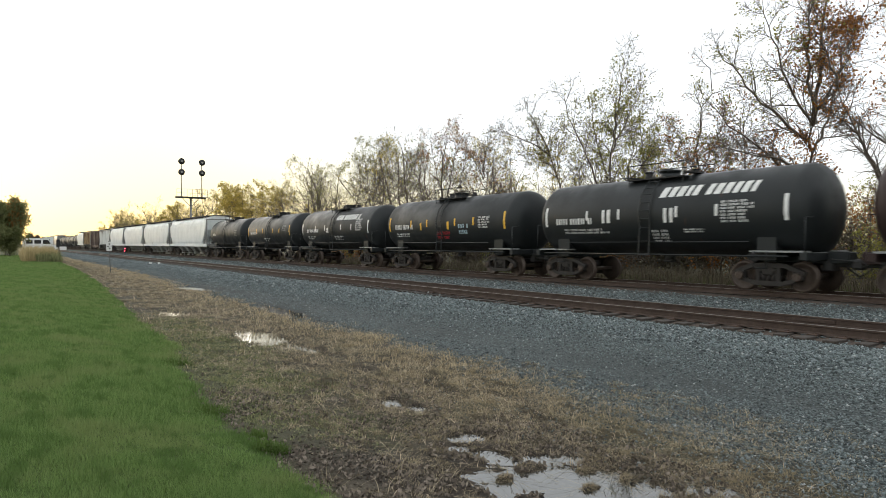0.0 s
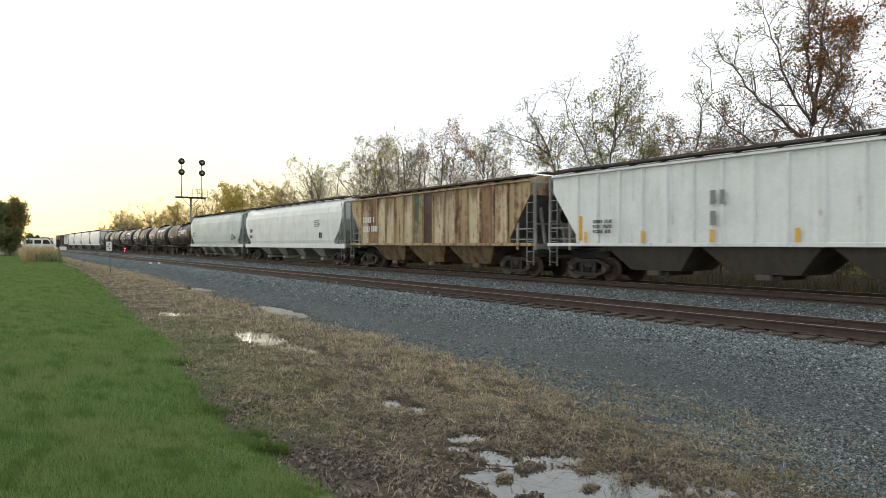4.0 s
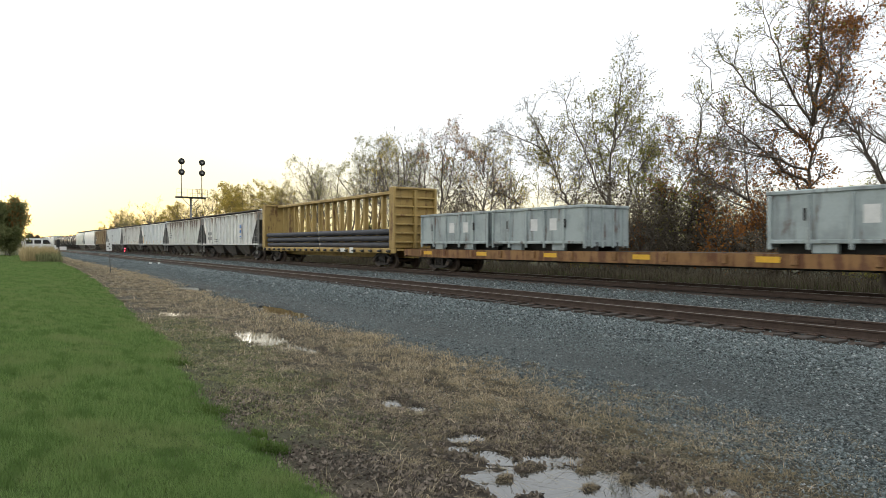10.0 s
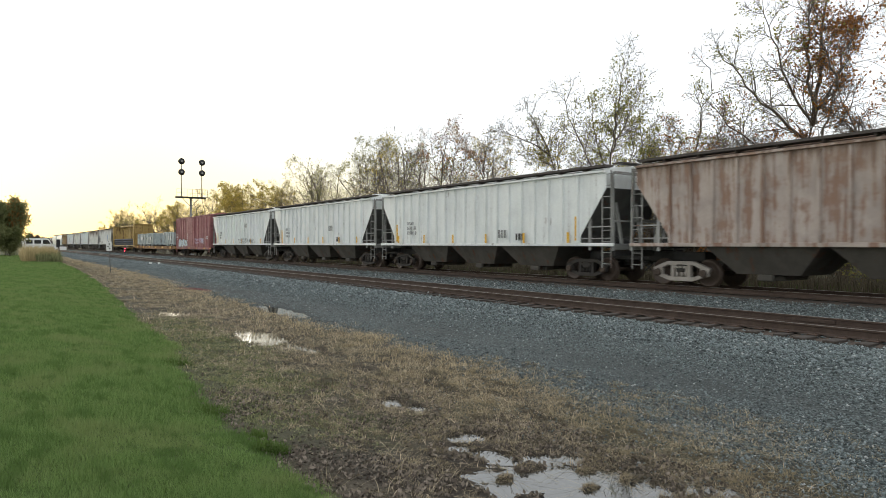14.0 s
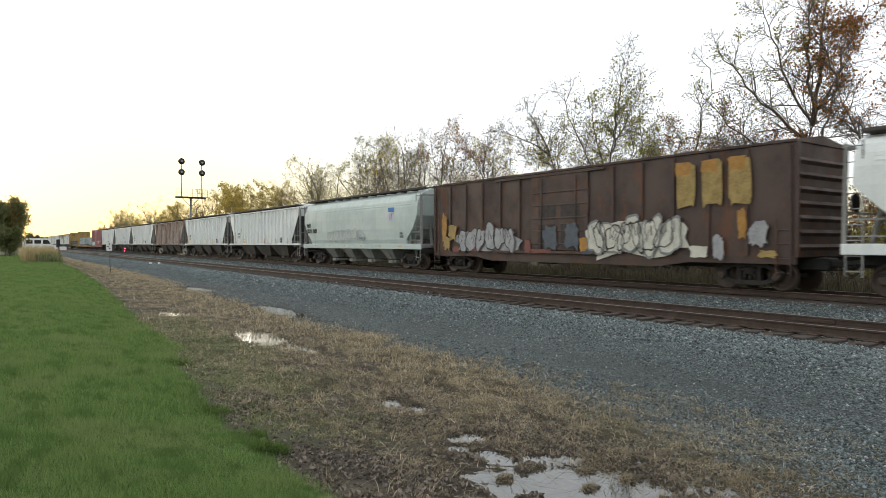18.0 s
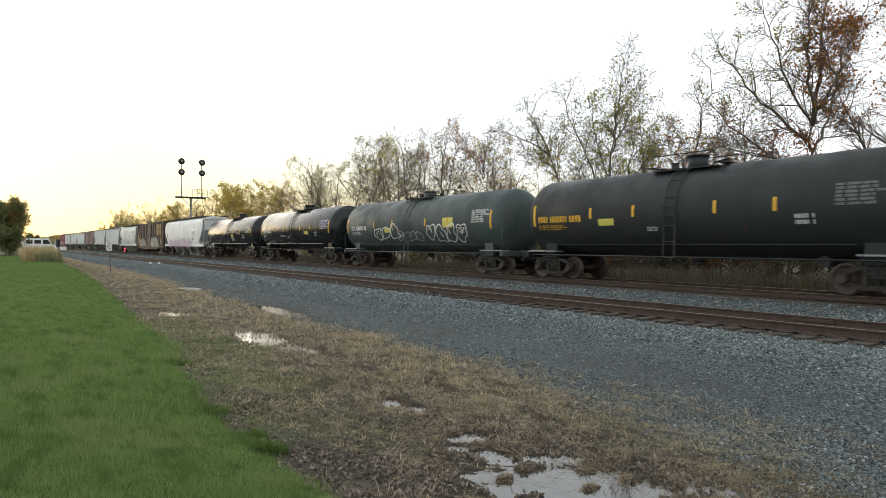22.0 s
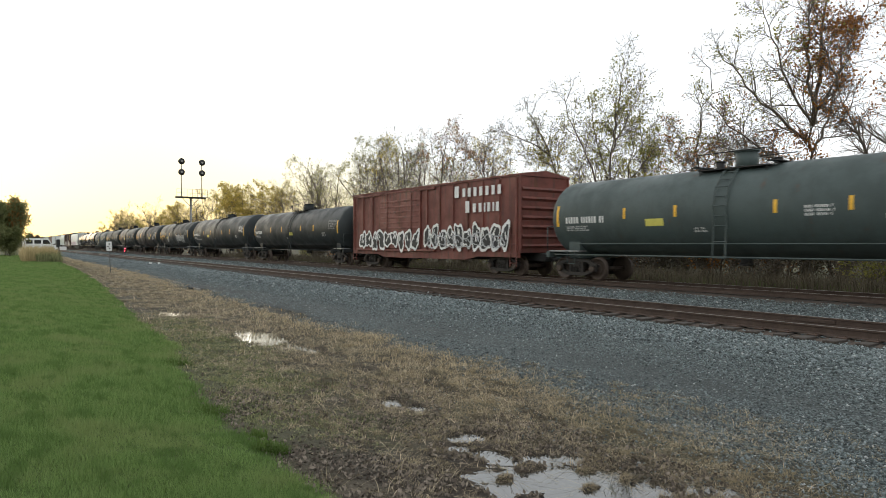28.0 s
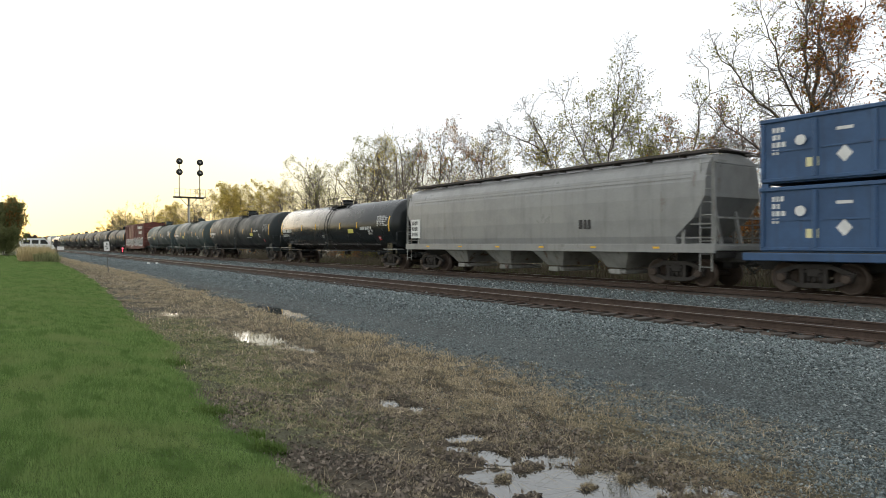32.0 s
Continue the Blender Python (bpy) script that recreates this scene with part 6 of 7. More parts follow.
BASE_H = {"bare": 14, "thin": 12, "stems": 15, "olive": 13, "rust": 14, "spread": 14, "gold": 10, "pale": 12, "far_bare": 12, "far_gold": 11}


def plant(kind, x, y, height, turn):
    t = tagged(new("tree"), LABEL[kind], "tree", "trees behind the tracks")
    t.location = (x, y, float(ground_z(x, y)))
    k = height / BASE_H[kind]
    t.rotation_euler, t.scale = (0, 0, radians(turn)), (k, k, k)
    trunk, crown = TREES[kind]
    part("trunk", trunk, BARK, t)
    if crown:
        part("crown", crown, BARK, t)


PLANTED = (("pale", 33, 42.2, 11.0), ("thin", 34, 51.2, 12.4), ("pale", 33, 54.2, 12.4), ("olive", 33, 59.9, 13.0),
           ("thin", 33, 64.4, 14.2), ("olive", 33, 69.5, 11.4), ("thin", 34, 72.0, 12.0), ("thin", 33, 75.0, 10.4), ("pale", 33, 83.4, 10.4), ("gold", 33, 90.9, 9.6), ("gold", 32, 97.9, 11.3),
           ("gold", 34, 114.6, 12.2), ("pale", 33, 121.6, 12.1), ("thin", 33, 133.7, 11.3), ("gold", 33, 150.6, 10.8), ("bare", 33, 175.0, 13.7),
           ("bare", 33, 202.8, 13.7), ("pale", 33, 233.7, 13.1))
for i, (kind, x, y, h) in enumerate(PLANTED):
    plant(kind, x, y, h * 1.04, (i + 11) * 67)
rnd = random.Random(77)
for i in range(12):
    y = 150 + i * 10 + rnd.uniform(-4, 4)
    plant(rnd.choice(["far_bare", "far_bare", "far_gold"]), 33 + rnd.uniform(-2, 6), y, rnd.uniform(9.5, 13), rnd.uniform(0, 360))
for i in range(22):
    plant(rnd.choice(["far_bare", "stems", "far_gold"]), 34 + rnd.uniform(0, 8), 2 - 9 * i + rnd.uniform(-3, 3), rnd.uniform(11, 16), rnd.uniform(0, 360))
for i in range(6):
    plant(rnd.choice(["far_bare", "far_bare", "thin", "far_gold"]), 40 + rnd.uniform(0, 9), 30 + 22 * i + rnd.uniform(-3, 3), rnd.uniform(8, 12), rnd.uniform(0, 360))


def limbed_tree(x, y, seed, label, limbs, crowns, twig=1.0, depth=0.4):
    """A tree by its main limbs, each (across, up) at its foot and its end, bend, radius at the foot; twigs grow on them. crowns: (material, leaves, size, centre, reach)."""
    rnd = random.Random(seed)
    segs, tips = [], []

    def shoot(p, d, length, r, level):
        steps = (6, 5, 3)[level - 1]
        az = rnd.uniform(0, 6.28)
        for i in range(steps):
            d = (d + Vector((rnd.gauss(0, 1), rnd.gauss(0, 1), rnd.gauss(0, 0.7))) * (0.1, 0.13, 0.18)[level - 1] + Vector((0, 0, (0.03, 0.0, -0.03)[level - 1]))).normalized()
            q = p + d * (length / steps)
            segs.append((tuple(p), tuple(q), max(0.008, r * (1 - 0.75 * i / steps)), max(0.006, r * (1 - 0.75 * (i + 1) / steps))))
            p = q
            if level >= 2:
                tips.append(tuple(p))
            if level < 3:
                for _ in range(rnd.choice((0, 1, 1, 1) if level == 2 else (1, 1, 1, 2))):
                    az += 2.4 + rnd.uniform(-0.5, 0.5)
                    o = d.orthogonal().normalized()
                    o = o * math.cos(az) + d.cross(o) * math.sin(az)
                    a = rnd.uniform(0.5, 1.1)
                    shoot(p, (d * math.cos(a) + o * math.sin(a)).normalized(), length * (0.75 - 0.4 * i / steps) * rnd.uniform(0.6, 1.0), r * 0.55 * (1 - 0.6 * i / steps), level + 1)

    wood = []
    for u0, z0, u1, z1, bend, r in limbs:
        z0, z1 = z0 * 0.93, z1 * 0.93
        p = Vector((u0, 0, z0 - (0.1 if z0 == 0 else 0)))
        if z0 > 0:
            # spring from the nearest wood
            p = min(wood, key=lambda q: (q.x - u0) ** 2 + (q.z - z0) ** 2)
        e = Vector((u1, p.y + rnd.uniform(-depth, depth) * (z1 - z0), z1))
        length = (e - p).length
        mid = (p + e) / 2 + Vector((-(z1 - z0), 0, u1 - u0)) * bend
        az, last, n = rnd.uniform(0, 6.28), p, 11
        for i in range(n):
            t = (i + 1) / n
            q = p * (1 - t) ** 2 + mid * 2 * t * (1 - t) + e * t * t + Vector((rnd.gauss(0, 1), rnd.gauss(0, 1), rnd.gauss(0, 1))) * 0.011 * length * (t < 1)
            segs.append((tuple(last), tuple(q), 0.86 * r * (1 - 0.85 * i / n), 0.86 * r * (1 - 0.85 * t)))
            d = (q - last).normalized()
            last = q
            wood.append(q)
            if z0 > 0 and t > 0.3 or q.z > 3.5:
                for _ in range(rnd.choice((1, 1, 1, 2))):
                    az += 2.4 + rnd.uniform(-0.5, 0.5)
                    o = d.orthogonal().normalized()
                    o = o * math.cos(az) + d.cross(o) * math.sin(az)
                    a = rnd.uniform(0.5, 1.0)
                    shoot(q, (d * math.cos(a) + o * math.sin(a)).normalized(), twig * min(2.6, length * 0.45) * (1.15 - 0.55 * t) * rnd.uniform(0.6, 1.0), r * 0.42 * (1 - 0.6 * t), 1)
    tree = tagged(new("tree"), label, "tree", "trees behind the tracks")
    tree.location, tree.rotation_euler = (x, y, float(ground_z(x, y))), (0, 0, radians(-HEAD))
    part("trunk", bulk("trunk", *tubes(segs), BARK, True), BARK, tree)
    tips = np.array(tips)
    dice = np.random.RandomState(seed)
    for leaf, count, size, (cu, cz), reach in crowns:
        share = np.exp(-(((tips[:, 0] - cu) ** 2 + (tips[:, 2] - cz) ** 2) / reach ** 2) ** 1.5) * np.clip(0.5 + wob(tips[:, 0] + tips[:, 2], tips[:, 1] - tips[:, 2], 1.6, seed), 0.05, 1.2) + 1e-9
        lv, lf = leaves(tips[dice.choice(len(tips), int(count * 0.95), p=share / share.sum())], size * 1.15, dice, 0.14)
        part("crown", bulk("crown", lv, lf, leaf), leaf, tree)
    return tree


limbed_tree(32, 15.6, 301, "tall spreading tree, long limbs, clumps of rust leaves",
            ((0, 0, -0.1, 8.0, 0.02, 0.23), (-0.1, 7.7, 0.9, 16.5, 0.03, 0.14), (-0.15, 7.0, -3.9, 12.2, 0.08, 0.11), (-0.1, 5.0, -5.0, 9.5, 0.06, 0.1), (-0.3, 5.6, -5.2, 7.2, -0.03, 0.08), (0, 6.4, 2.5, 12.0, -0.06, 0.09),
             (-0.1, 7.9, -1.3, 15.6, 0.04, 0.11), (0.2, 9.0, 2.6, 15.0, -0.05, 0.09), (-0.1, 8.2, -2.8, 14.0, 0.1, 0.09)),
            ((LEAF_RUST, 3400, 0.055, (0.4, 11.0), 1.5), (LEAF_RUST, 1700, 0.055, (-0.6, 6.0), 1.7), (LEAF_GREEN, 2600, 0.045, (-3.0, 11.0), 3.2), (LEAF_RUST, 1200, 0.055, (1.2, 15.0), 2.6)), 0.8)
limbed_tree(31.5, 17.0, 302, "leaning bare tree with low arching limbs", ((0.3, 0, -0.4, 4.4, 0.02, 0.13), (-0.4, 4.2, -4.2, 7.6, 0.06, 0.09), (-0.4, 4.0, -3.2, 5.6, 0.08, 0.06), (-0.5, 4.4, -1.2, 9.4, 0.05, 0.07)),
            ((LEAF_RUST, 900, 0.05, (-2.5, 6.5), 2.5),))
limbed_tree(32, 13.1, 303, "three-stemmed tall tree with sparse rust leaves",
            ((0.1, 0, 0.05, 4.7, 0, 0.2), (0.0, 4.4, -1.5, 9.6, 0.05, 0.13), (-1.5, 9.4, -2.3, 15.0, 0.04, 0.08), (0.05, 4.5, -0.25, 10.5, 0.03, 0.14), (-0.25, 10.3, 0.4, 16.8, 0.03, 0.1), (0.1, 4.5, 1.5, 9.6, -0.05, 0.12), (1.5, 9.4, 2.6, 15.5, 0.03, 0.08),
             (-0.7, 7.0, -2.7, 8.6, -0.05, 0.06), (-0.3, 9.0, 1.3, 13.0, -0.05, 0.07)),
            ((LEAF_RUST, 3000, 0.055, (0.2, 13.6), 3.2), (LEAF_RUST, 1200, 0.055, (0.0, 9.5), 2.6)), 0.85)
limbed_tree(33, 22.9, 304, "slender pointed tree, dense brown-olive leaves below",
            ((0, 0, 0.05, 12.0, 0.01, 0.12), (0, 2.4, -2.0, 6.2, 0.1, 0.05), (0, 2.4, 2.3, 5.8, -0.1, 0.05), (0, 4.2, -1.5, 8.2, 0.08, 0.045), (0, 4.2, 1.7, 8.0, -0.08, 0.045), (0, 6.0, -0.9, 9.6, 0.06, 0.04), (0, 6.0, 1.0, 9.6, -0.06, 0.04)),
            ((LEAF_RUST, 2600, 0.055, (0.3, 4.6), 2.6), (LEAF_GREEN, 1800, 0.055, (-0.3, 5.0), 2.8), (LEAF_RUST, 500, 0.045, (0, 10), 2)), 0.8)
limbed_tree(33, 28.0, 305, "broad many-stemmed tree with thinning olive leaves",
            ((-1.2, 0, -0.6, 9.8, -0.03, 0.17), (-0.6, 9.2, -0.35, 14.0, 0.03, 0.08), (-1.0, 4.5, -3.3, 12.6, 0.05, 0.1), (-0.2, 0, 0.0, 8.0, 0.02, 0.15), (0, 7.6, -1.1, 12.5, 0.06, 0.08), (0.2, 0, 1.4, 10.6, -0.04, 0.14),
             (1.0, 0, 2.5, 7.2, -0.12, 0.14), (2.4, 6.8, 2.6, 12.8, -0.06, 0.09), (-0.6, 8.0, 1.2, 13.0, -0.06, 0.08), (1.2, 7.0, 3.2, 10.0, -0.1, 0.06)),
            ((LEAF_GREEN, 7600, 0.055, (0.8, 7.5), 3.4), (LEAF_GREEN, 1500, 0.05, (-1.8, 11.0), 2.6)))
limbed_tree(33, 31.8, 306, "leaning tree, arching bare limbs and few tan leaves",
            ((0.15, 0, 0.0, 4.9, 0.02, 0.16), (0, 4.6, -1.9, 8.9, 0.05, 0.13), (-1.9, 8.6, -3.3, 12.0, -0.08, 0.08), (-1.9, 8.5, -5.3, 10.2, -0.1, 0.07), (-1.0, 7.0, -0.4, 11.0, 0.08, 0.06), (0, 4.7, 1.0, 10.4, -0.04, 0.07), (-1.3, 7.6, -3.6, 9.0, 0.08, 0.05)),
            ((LEAF_GREEN, 1700, 0.05, (-1.0, 9.0), 2.8), (LEAF_YELLOW, 900, 0.05, (-0.5, 6.5), 2.5)))
limbed_tree(33, 36.9, 307, "low leaning tree among thin upright stems",
            ((0, 0, -0.2, 5.3, 0.03, 0.14), (-0.2, 5.2, -3.2, 7.7, 0.06, 0.1), (-3.1, 7.5, -2.6, 10.4, 0.08, 0.06), (-3.1, 7.5, -4.4, 10.2, -0.06, 0.06), (-0.6, 0, -1.0, 9.6, 0.02, 0.07), (1.2, 0, 1.5, 9.2, 0.03, 0.07), (2.6, 0, 2.3, 9.8, -0.03, 0.08), (3.4, 0, 4.0, 8.6, 0.03, 0.06)),
            ((LEAF_YELLOW, 1500, 0.05, (1.0, 7.0), 3.5), (LEAF_RUST, 900, 0.05, (-2.5, 8.0), 2.5)))
limbed_tree(33, 47.8, 308, "rounded twiggy tree with bare upright limbs",
            ((0, 0, -1.7, 9.8, 0.05, 0.13), (0, 0, 0.3, 12.0, 0.02, 0.15), (0.1, 0, 2.1, 11.2, -0.05, 0.13), (0.3, 5, 3.0, 9.8, -0.06, 0.08), (-0.2, 5, -2.9, 8.8, 0.06, 0.07), (0.2, 6, -0.9, 11.8, 0.04, 0.08), (0.4, 6, 1.3, 12.0, -0.04, 0.08)),
            ((LEAF_RUST, 1500, 0.06, (0, 11.5), 3.0), (LEAF_GREEN, 900, 0.06, (0, 9.0), 3.5)), 1.1)

# undergrowth between the tracks and the trees
shrubs = []
for i, (leaf, cnt) in enumerate(((BRUSH, 1400), (LEAF_RUST, 1100), (LEAF_GREEN, 1200), (BRUSH, 900))):
    segs, tips = grow(100 + i, 3.2, 2, 5, 0.5, 0.7, 0.0, 1)
    v, f = tubes(segs, 3)
    r = np.random.RandomState(i)
    lv, lf = leaves(tips[r.randint(0, len(tips), cnt)], 0.07, r, 0.16)
    shrubs.append((bulk("wood", v, f, BARK), bulk("foliage", lv, lf, leaf)))
for i in range(110):
    y = -14 + i * 1.35 if i < 60 else 67 + (i - 60) * 4.2
    x = rnd.uniform(26.5, 32)
    s = tagged(new("shrub"), "tangled leafless shrub with brown leaves under the trees", "shrub", "undergrowth shrubs")
    s.location = (x, y + rnd.uniform(-1, 1), float(ground_z(x, y)))
    k = rnd.uniform(0.55, 1.25)
    s.scale, s.rotation_euler = (k, k, k), (0, 0, rnd.uniform(0, 6.28))
    a, b = rnd.choice(shrubs)
    part("wood", a, BARK, s)
    part("foliage", b, BRUSH, s)
thickets = []
for i, (leaf, cnt) in enumerate(((LEAF_RUST, 2600), (LEAF_GREEN, 2800), (BRUSH, 2600))):
    segs, tips = grow(130 + i, 4.6, 2, 6, 0.6, 0.8, 0.0, 2)
    v, f = tubes(segs, 3)
    r = np.random.RandomState(20 + i)
    lv, lf = leaves(tips[r.randint(0, len(tips), cnt)], 0.06, r, 0.22)
    thickets.append((bulk("wood", v, f, BARK), bulk("foliage", lv, lf, leaf)))
for i in range(34):
    x, y = rnd.uniform(29.5, 38), -8 + 1.45 * i + rnd.uniform(-0.8, 0.8)
    s = tagged(new("shrub"), "tall leafy shrub with brown and olive autumn leaves", "shrub", "undergrowth shrubs")
    s.location = (x, y, float(ground_z(x, y)))
    k = rnd.uniform(0.75, 1.3)
    s.scale, s.rotation_euler = (k, k, k), (0, 0, rnd.uniform(0, 6.28))
    a, b = rnd.choice(thickets)
    part("wood", a, BARK, s)
    part("foliage", b, BRUSH, s)


def tufts(name, n, xr, yr, h, wdt, mat, seed, lean, keep=None, label="", gamma=1.0, clump=1):
    """Blades of grass as one object, in clumps of so many."""
    r = np.random.RandomState(seed)
    n = n // clump
    x, u = r.uniform(*xr, n), r.uniform(0, 1, n)
    y = yr[0] * (yr[1] / yr[0]) ** u if gamma == 0 else yr[0] + (yr[1] - yr[0]) * u ** gamma
    if gamma == 0:
        soft = (y > yr[0] * (1 + 0.5 * r.uniform(0, 1, n))) & (x > xr[0] + 1.3 * (xr[0] < 0) * r.uniform(0, 1, n))
        x, y = x[soft], y[soft]
    if keep is not None:
        k = keep(x, y, r)
        x, y = x[k], y[k]
    tall = np.repeat(r.uniform(0.6, 1.25, len(x)), clump) if clump > 1 else 1.0
    x, y = np.repeat(x, clump), np.repeat(y, clump)
    n = len(x)
    if clump > 1:
        loose = 0.022 * np.minimum(np.maximum(1.0, y / 4.5), 4)
        x, y = x + r.normal(0, 1, n) * loose, y + r.normal(0, 1, n) * loose
    z = ground_z(x, y)
    far = np.maximum(1.0, y / 4.5) ** 0.85 if gamma == 0 else np.ones(n)
    a, hh = r.uniform(0, 2 * np.pi, n), h * tall * r.uniform(0.45, 1.3, n) * np.minimum(far, 1.8) ** 0.5
    ln = lean * r.uniform(0.2, 1.3, n)
    dirx, diry = np.cos(a), np.sin(a)
    p = np.stack([x, y, z - 0.01], -1)
    sidev = np.stack([-diry, dirx, 0 * x], -1) * (wdt * far * r.uniform(0.6, 1.3, n))[:, None]
    mid = p + np.stack([dirx * hh * ln * 0.35, diry * hh * ln * 0.35, hh * 0.6 / (1 + ln * 0.6)], -1)
    tip = p + np.stack([dirx * hh * ln, diry * hh * ln, hh / (1 + ln)], -1)
    vs = np.stack([p - sidev, p + sidev, mid + sidev * 0.7, tip, mid - sidev * 0.7], 1).reshape(-1, 3)
    f = (np.array([(0, 1, 2), (0, 2, 4), (4, 2, 3)])[None] + 5 * np.arange(n)[:, None, None]).reshape(-1, 3)
    ob = new(name, bulk(name, vs, f, mat))
    return tagged(ob, label, "grass", "", "stuff")


def on_lawn(x, y, r):
    return (x < grass_edge(x, y) + r.normal(0, 0.08, len(x))) & (x > y * 0.02 - 9) & (r.uniform(0, 1, len(x)) > np.clip((y - 45) / 70, 0, 0.7))


def on_verge(x, y, r):
    """Dry clumps: thick by the gravel, sparse on the mud."""
    m = (x > grass_edge(x, y) - 0.1) & (x < gravel_edge(x, y) + r.uniform(-0.9, 0.7 + 0.9 * (y < 5.5), len(x)))
    clump = (0.8 * wob(x, y, 9.0, 1.0) + 0.5 * wob(x, y, 21.0, 4.0)) * np.clip(1.6 - y / 30, 0, 1)
    bare = 0.7 * wob(x, y, 1.3, 5.0) + 0.5 * wob(x, y, 5, 1.0) + clump + 0.6 * np.clip(y / 12 - 1, 0, 1) * wob(x, y, 3.1, 7.0)
    m &= r.uniform(0, 1, len(x)) < np.clip((x - 1.6) / 3.2, 0.15, 1)
    m &= bare < 0.05 + 0.25 * np.clip(x - 4.2, 0, 2.4) + 0.15 * r.normal(0, 1, len(x))
    m &= (x - grass_edge(x, y) > 0.45 * np.clip(wob(x, y, 2.2, 6.0) + 0.5, 0, 1)) | (y > 11) | (r.uniform(0, 1, len(x)) < 0.15)
    return m & (wet(x, y) < r.uniform(0.25, np.where(y > 6, 1.5, 0.8), len(x)))


def on_edge(x, y, r):
    d = gravel_edge(x, y) - x
    return (y > 5.5 + r.normal(0, 1.0, len(x))) & (d > -0.5 * r.uniform(0, 1, len(x)) ** 2) & (r.uniform(0, 1, len(x)) < np.exp(-np.clip(d, 0, 9) / 0.8)) & (wet(x, y) < 0.6)


def on_green(x, y, r):
    hollow = (x - grass_edge(x, y) < 0.4 * np.clip(wob(x, y, 2.2, 6.0) + 0.5, 0, 1)) & (y < 11)
    return (x > grass_edge(x, y) - 0.3) & (r.uniform(0.15, 1, len(x)) < greenish(x, y) * np.where(hollow, 0.3, 1.0)) & (wet(x, y) < 0.45)


def lawn(n, seed):
    """Short blades of mown grass, one face each, thickest where they stand nearest."""
    r = np.random.RandomState(seed)
    y = 3.4 * (115 / 3.4) ** r.uniform(0, 1, n)
    x = -0.5 + (np.interp(y, EDGE_Y, EDGE_X) + 0.75) * r.uniform(0, 1, n)
    k = (x < grass_edge(x, y) + r.normal(0, 0.05, n)) & (r.uniform(0, 1, n) > np.clip((y - 45) / 70, 0, 0.7))
    x, y = x[k], y[k]
    n = len(x)
    far = np.maximum(1.0, y / 4.5)
    h = 0.062 * r.uniform(0.35, 1.3, n) * (1 + 0.3 * wob(x, y, 1.7, 0.5) + 0.3 * wob(x, y, 9.0, 2.5) * np.clip(12 / y, 0.2, 1)) * np.minimum(far, 2.0) ** 0.4
    a = r.uniform(0, 2 * np.pi, n)
    ln = r.uniform(0.15, 1.0, n)
    p = np.stack([x, y, ground_z(x, y) - 0.006], -1)
    side = np.stack([-np.sin(a), np.cos(a), 0 * a], -1) * (0.0024 * far ** 0.9 * r.uniform(0.7, 1.3, n))[:, None]
    tip = p + np.stack([np.cos(a) * h * ln, np.sin(a) * h * ln, h / (1 + 0.5 * ln)], -1)
    ob = new("lawn_grass", bulk("lawn_grass", np.stack([p - side, p + side, tip], 1).reshape(-1, 3), np.arange(3 * n).reshape(n, 3), BLADE))
    return tagged(ob, "mown green lawn grass blades", "grass", "", "stuff")


lawn(560000, 1)
tufts("lawn_grass", 40000, (-9, 2.4), (-7, 16), 0.05, 0.006, BLADE, 2, 0.8, lambda x, y, r: on_lawn(x, y, r) & ((x < -0.4) | (y < 3.5)), "mown green lawn grass blades")
tufts("dry_weeds", 210000, (1.4, 7.9), (2.2, 115), 0.055, 0.0026, STRAW, 3, 1.2, on_verge, "dry straw-coloured weeds on mud", 0, 9)
tufts("dry_weeds", 20000, (1.4, 7.6), (-7, 3.2), 0.085, 0.002, STRAW, 4, 0.75, on_verge, "dry straw-coloured weeds on mud", 1.0, 8)
tufts("flattened_straw", 50000, (1.9, 7.9), (2.4, 60), 0.15, 0.0022, STRAW, 22, 5.0, on_verge, "flattened dead straw matted on the mud", 0, 5)
tufts("dry_stalks", 12000, (2.2, 7.4), (2.4, 45), 0.1, 0.0028, STALK, 21, 1.3, on_verge, "pale bent dry stalks on the verge", 0, 3)
tufts("pale_straw", 100000, (4.0, 8.6), (4.5, 115), 0.075, 0.0028, PALE, 8, 1.1, on_edge, "pale dry straw along the gravel's edge", 0, 8)
tufts("green_weeds", 260000, (1.5, 5.6), (2.2, 60), 0.045, 0.003, WEED, 5, 1.1, on_green, "low olive weeds between lawn and mud", 0, 10)
tufts("dry_clumps", 90000, (2.6, 7.2), (2.4, 9), 0.06, 0.0024, STRAW, 31, 1.3, lambda x, y, r: (x > grass_edge(x, y) + 0.4) & (wet(x, y) < 0.42) & (wob(x, y, 6.0, 3.0) + 0.7 * wob(x, y, 15.0, 1.0) > r.uniform(-0.5, 0.5, len(x)) - 0.5 * (x > 4) * (x < 6.0) + 0.5 * np.clip(x - 6.0, 0, 1.4)), "low clumps of dead brown weeds", 0, 16)
tufts("puddle_weeds", 26000, (2.8, 5.6), (2.6, 7.4), 0.06, 0.0026, STRAW, 33, 1.0, lambda x, y, r: (wet(x, y) > 0.3) & (wet(x, y) < 0.62) & (wob(x, y, 8.0, 2.0) > r.uniform(-0.6, 0.6, len(x))), "dead weeds at the puddle's edge", 0, 12)
tufts("puddle_weeds", 9000, (3.6, 5.6), (10.5, 21.5), 0.075, 0.0026, STRAW, 34, 0.5, lambda x, y, r: wet(x, y) > 0.35, "dead stems standing in the puddle", 0, 3)
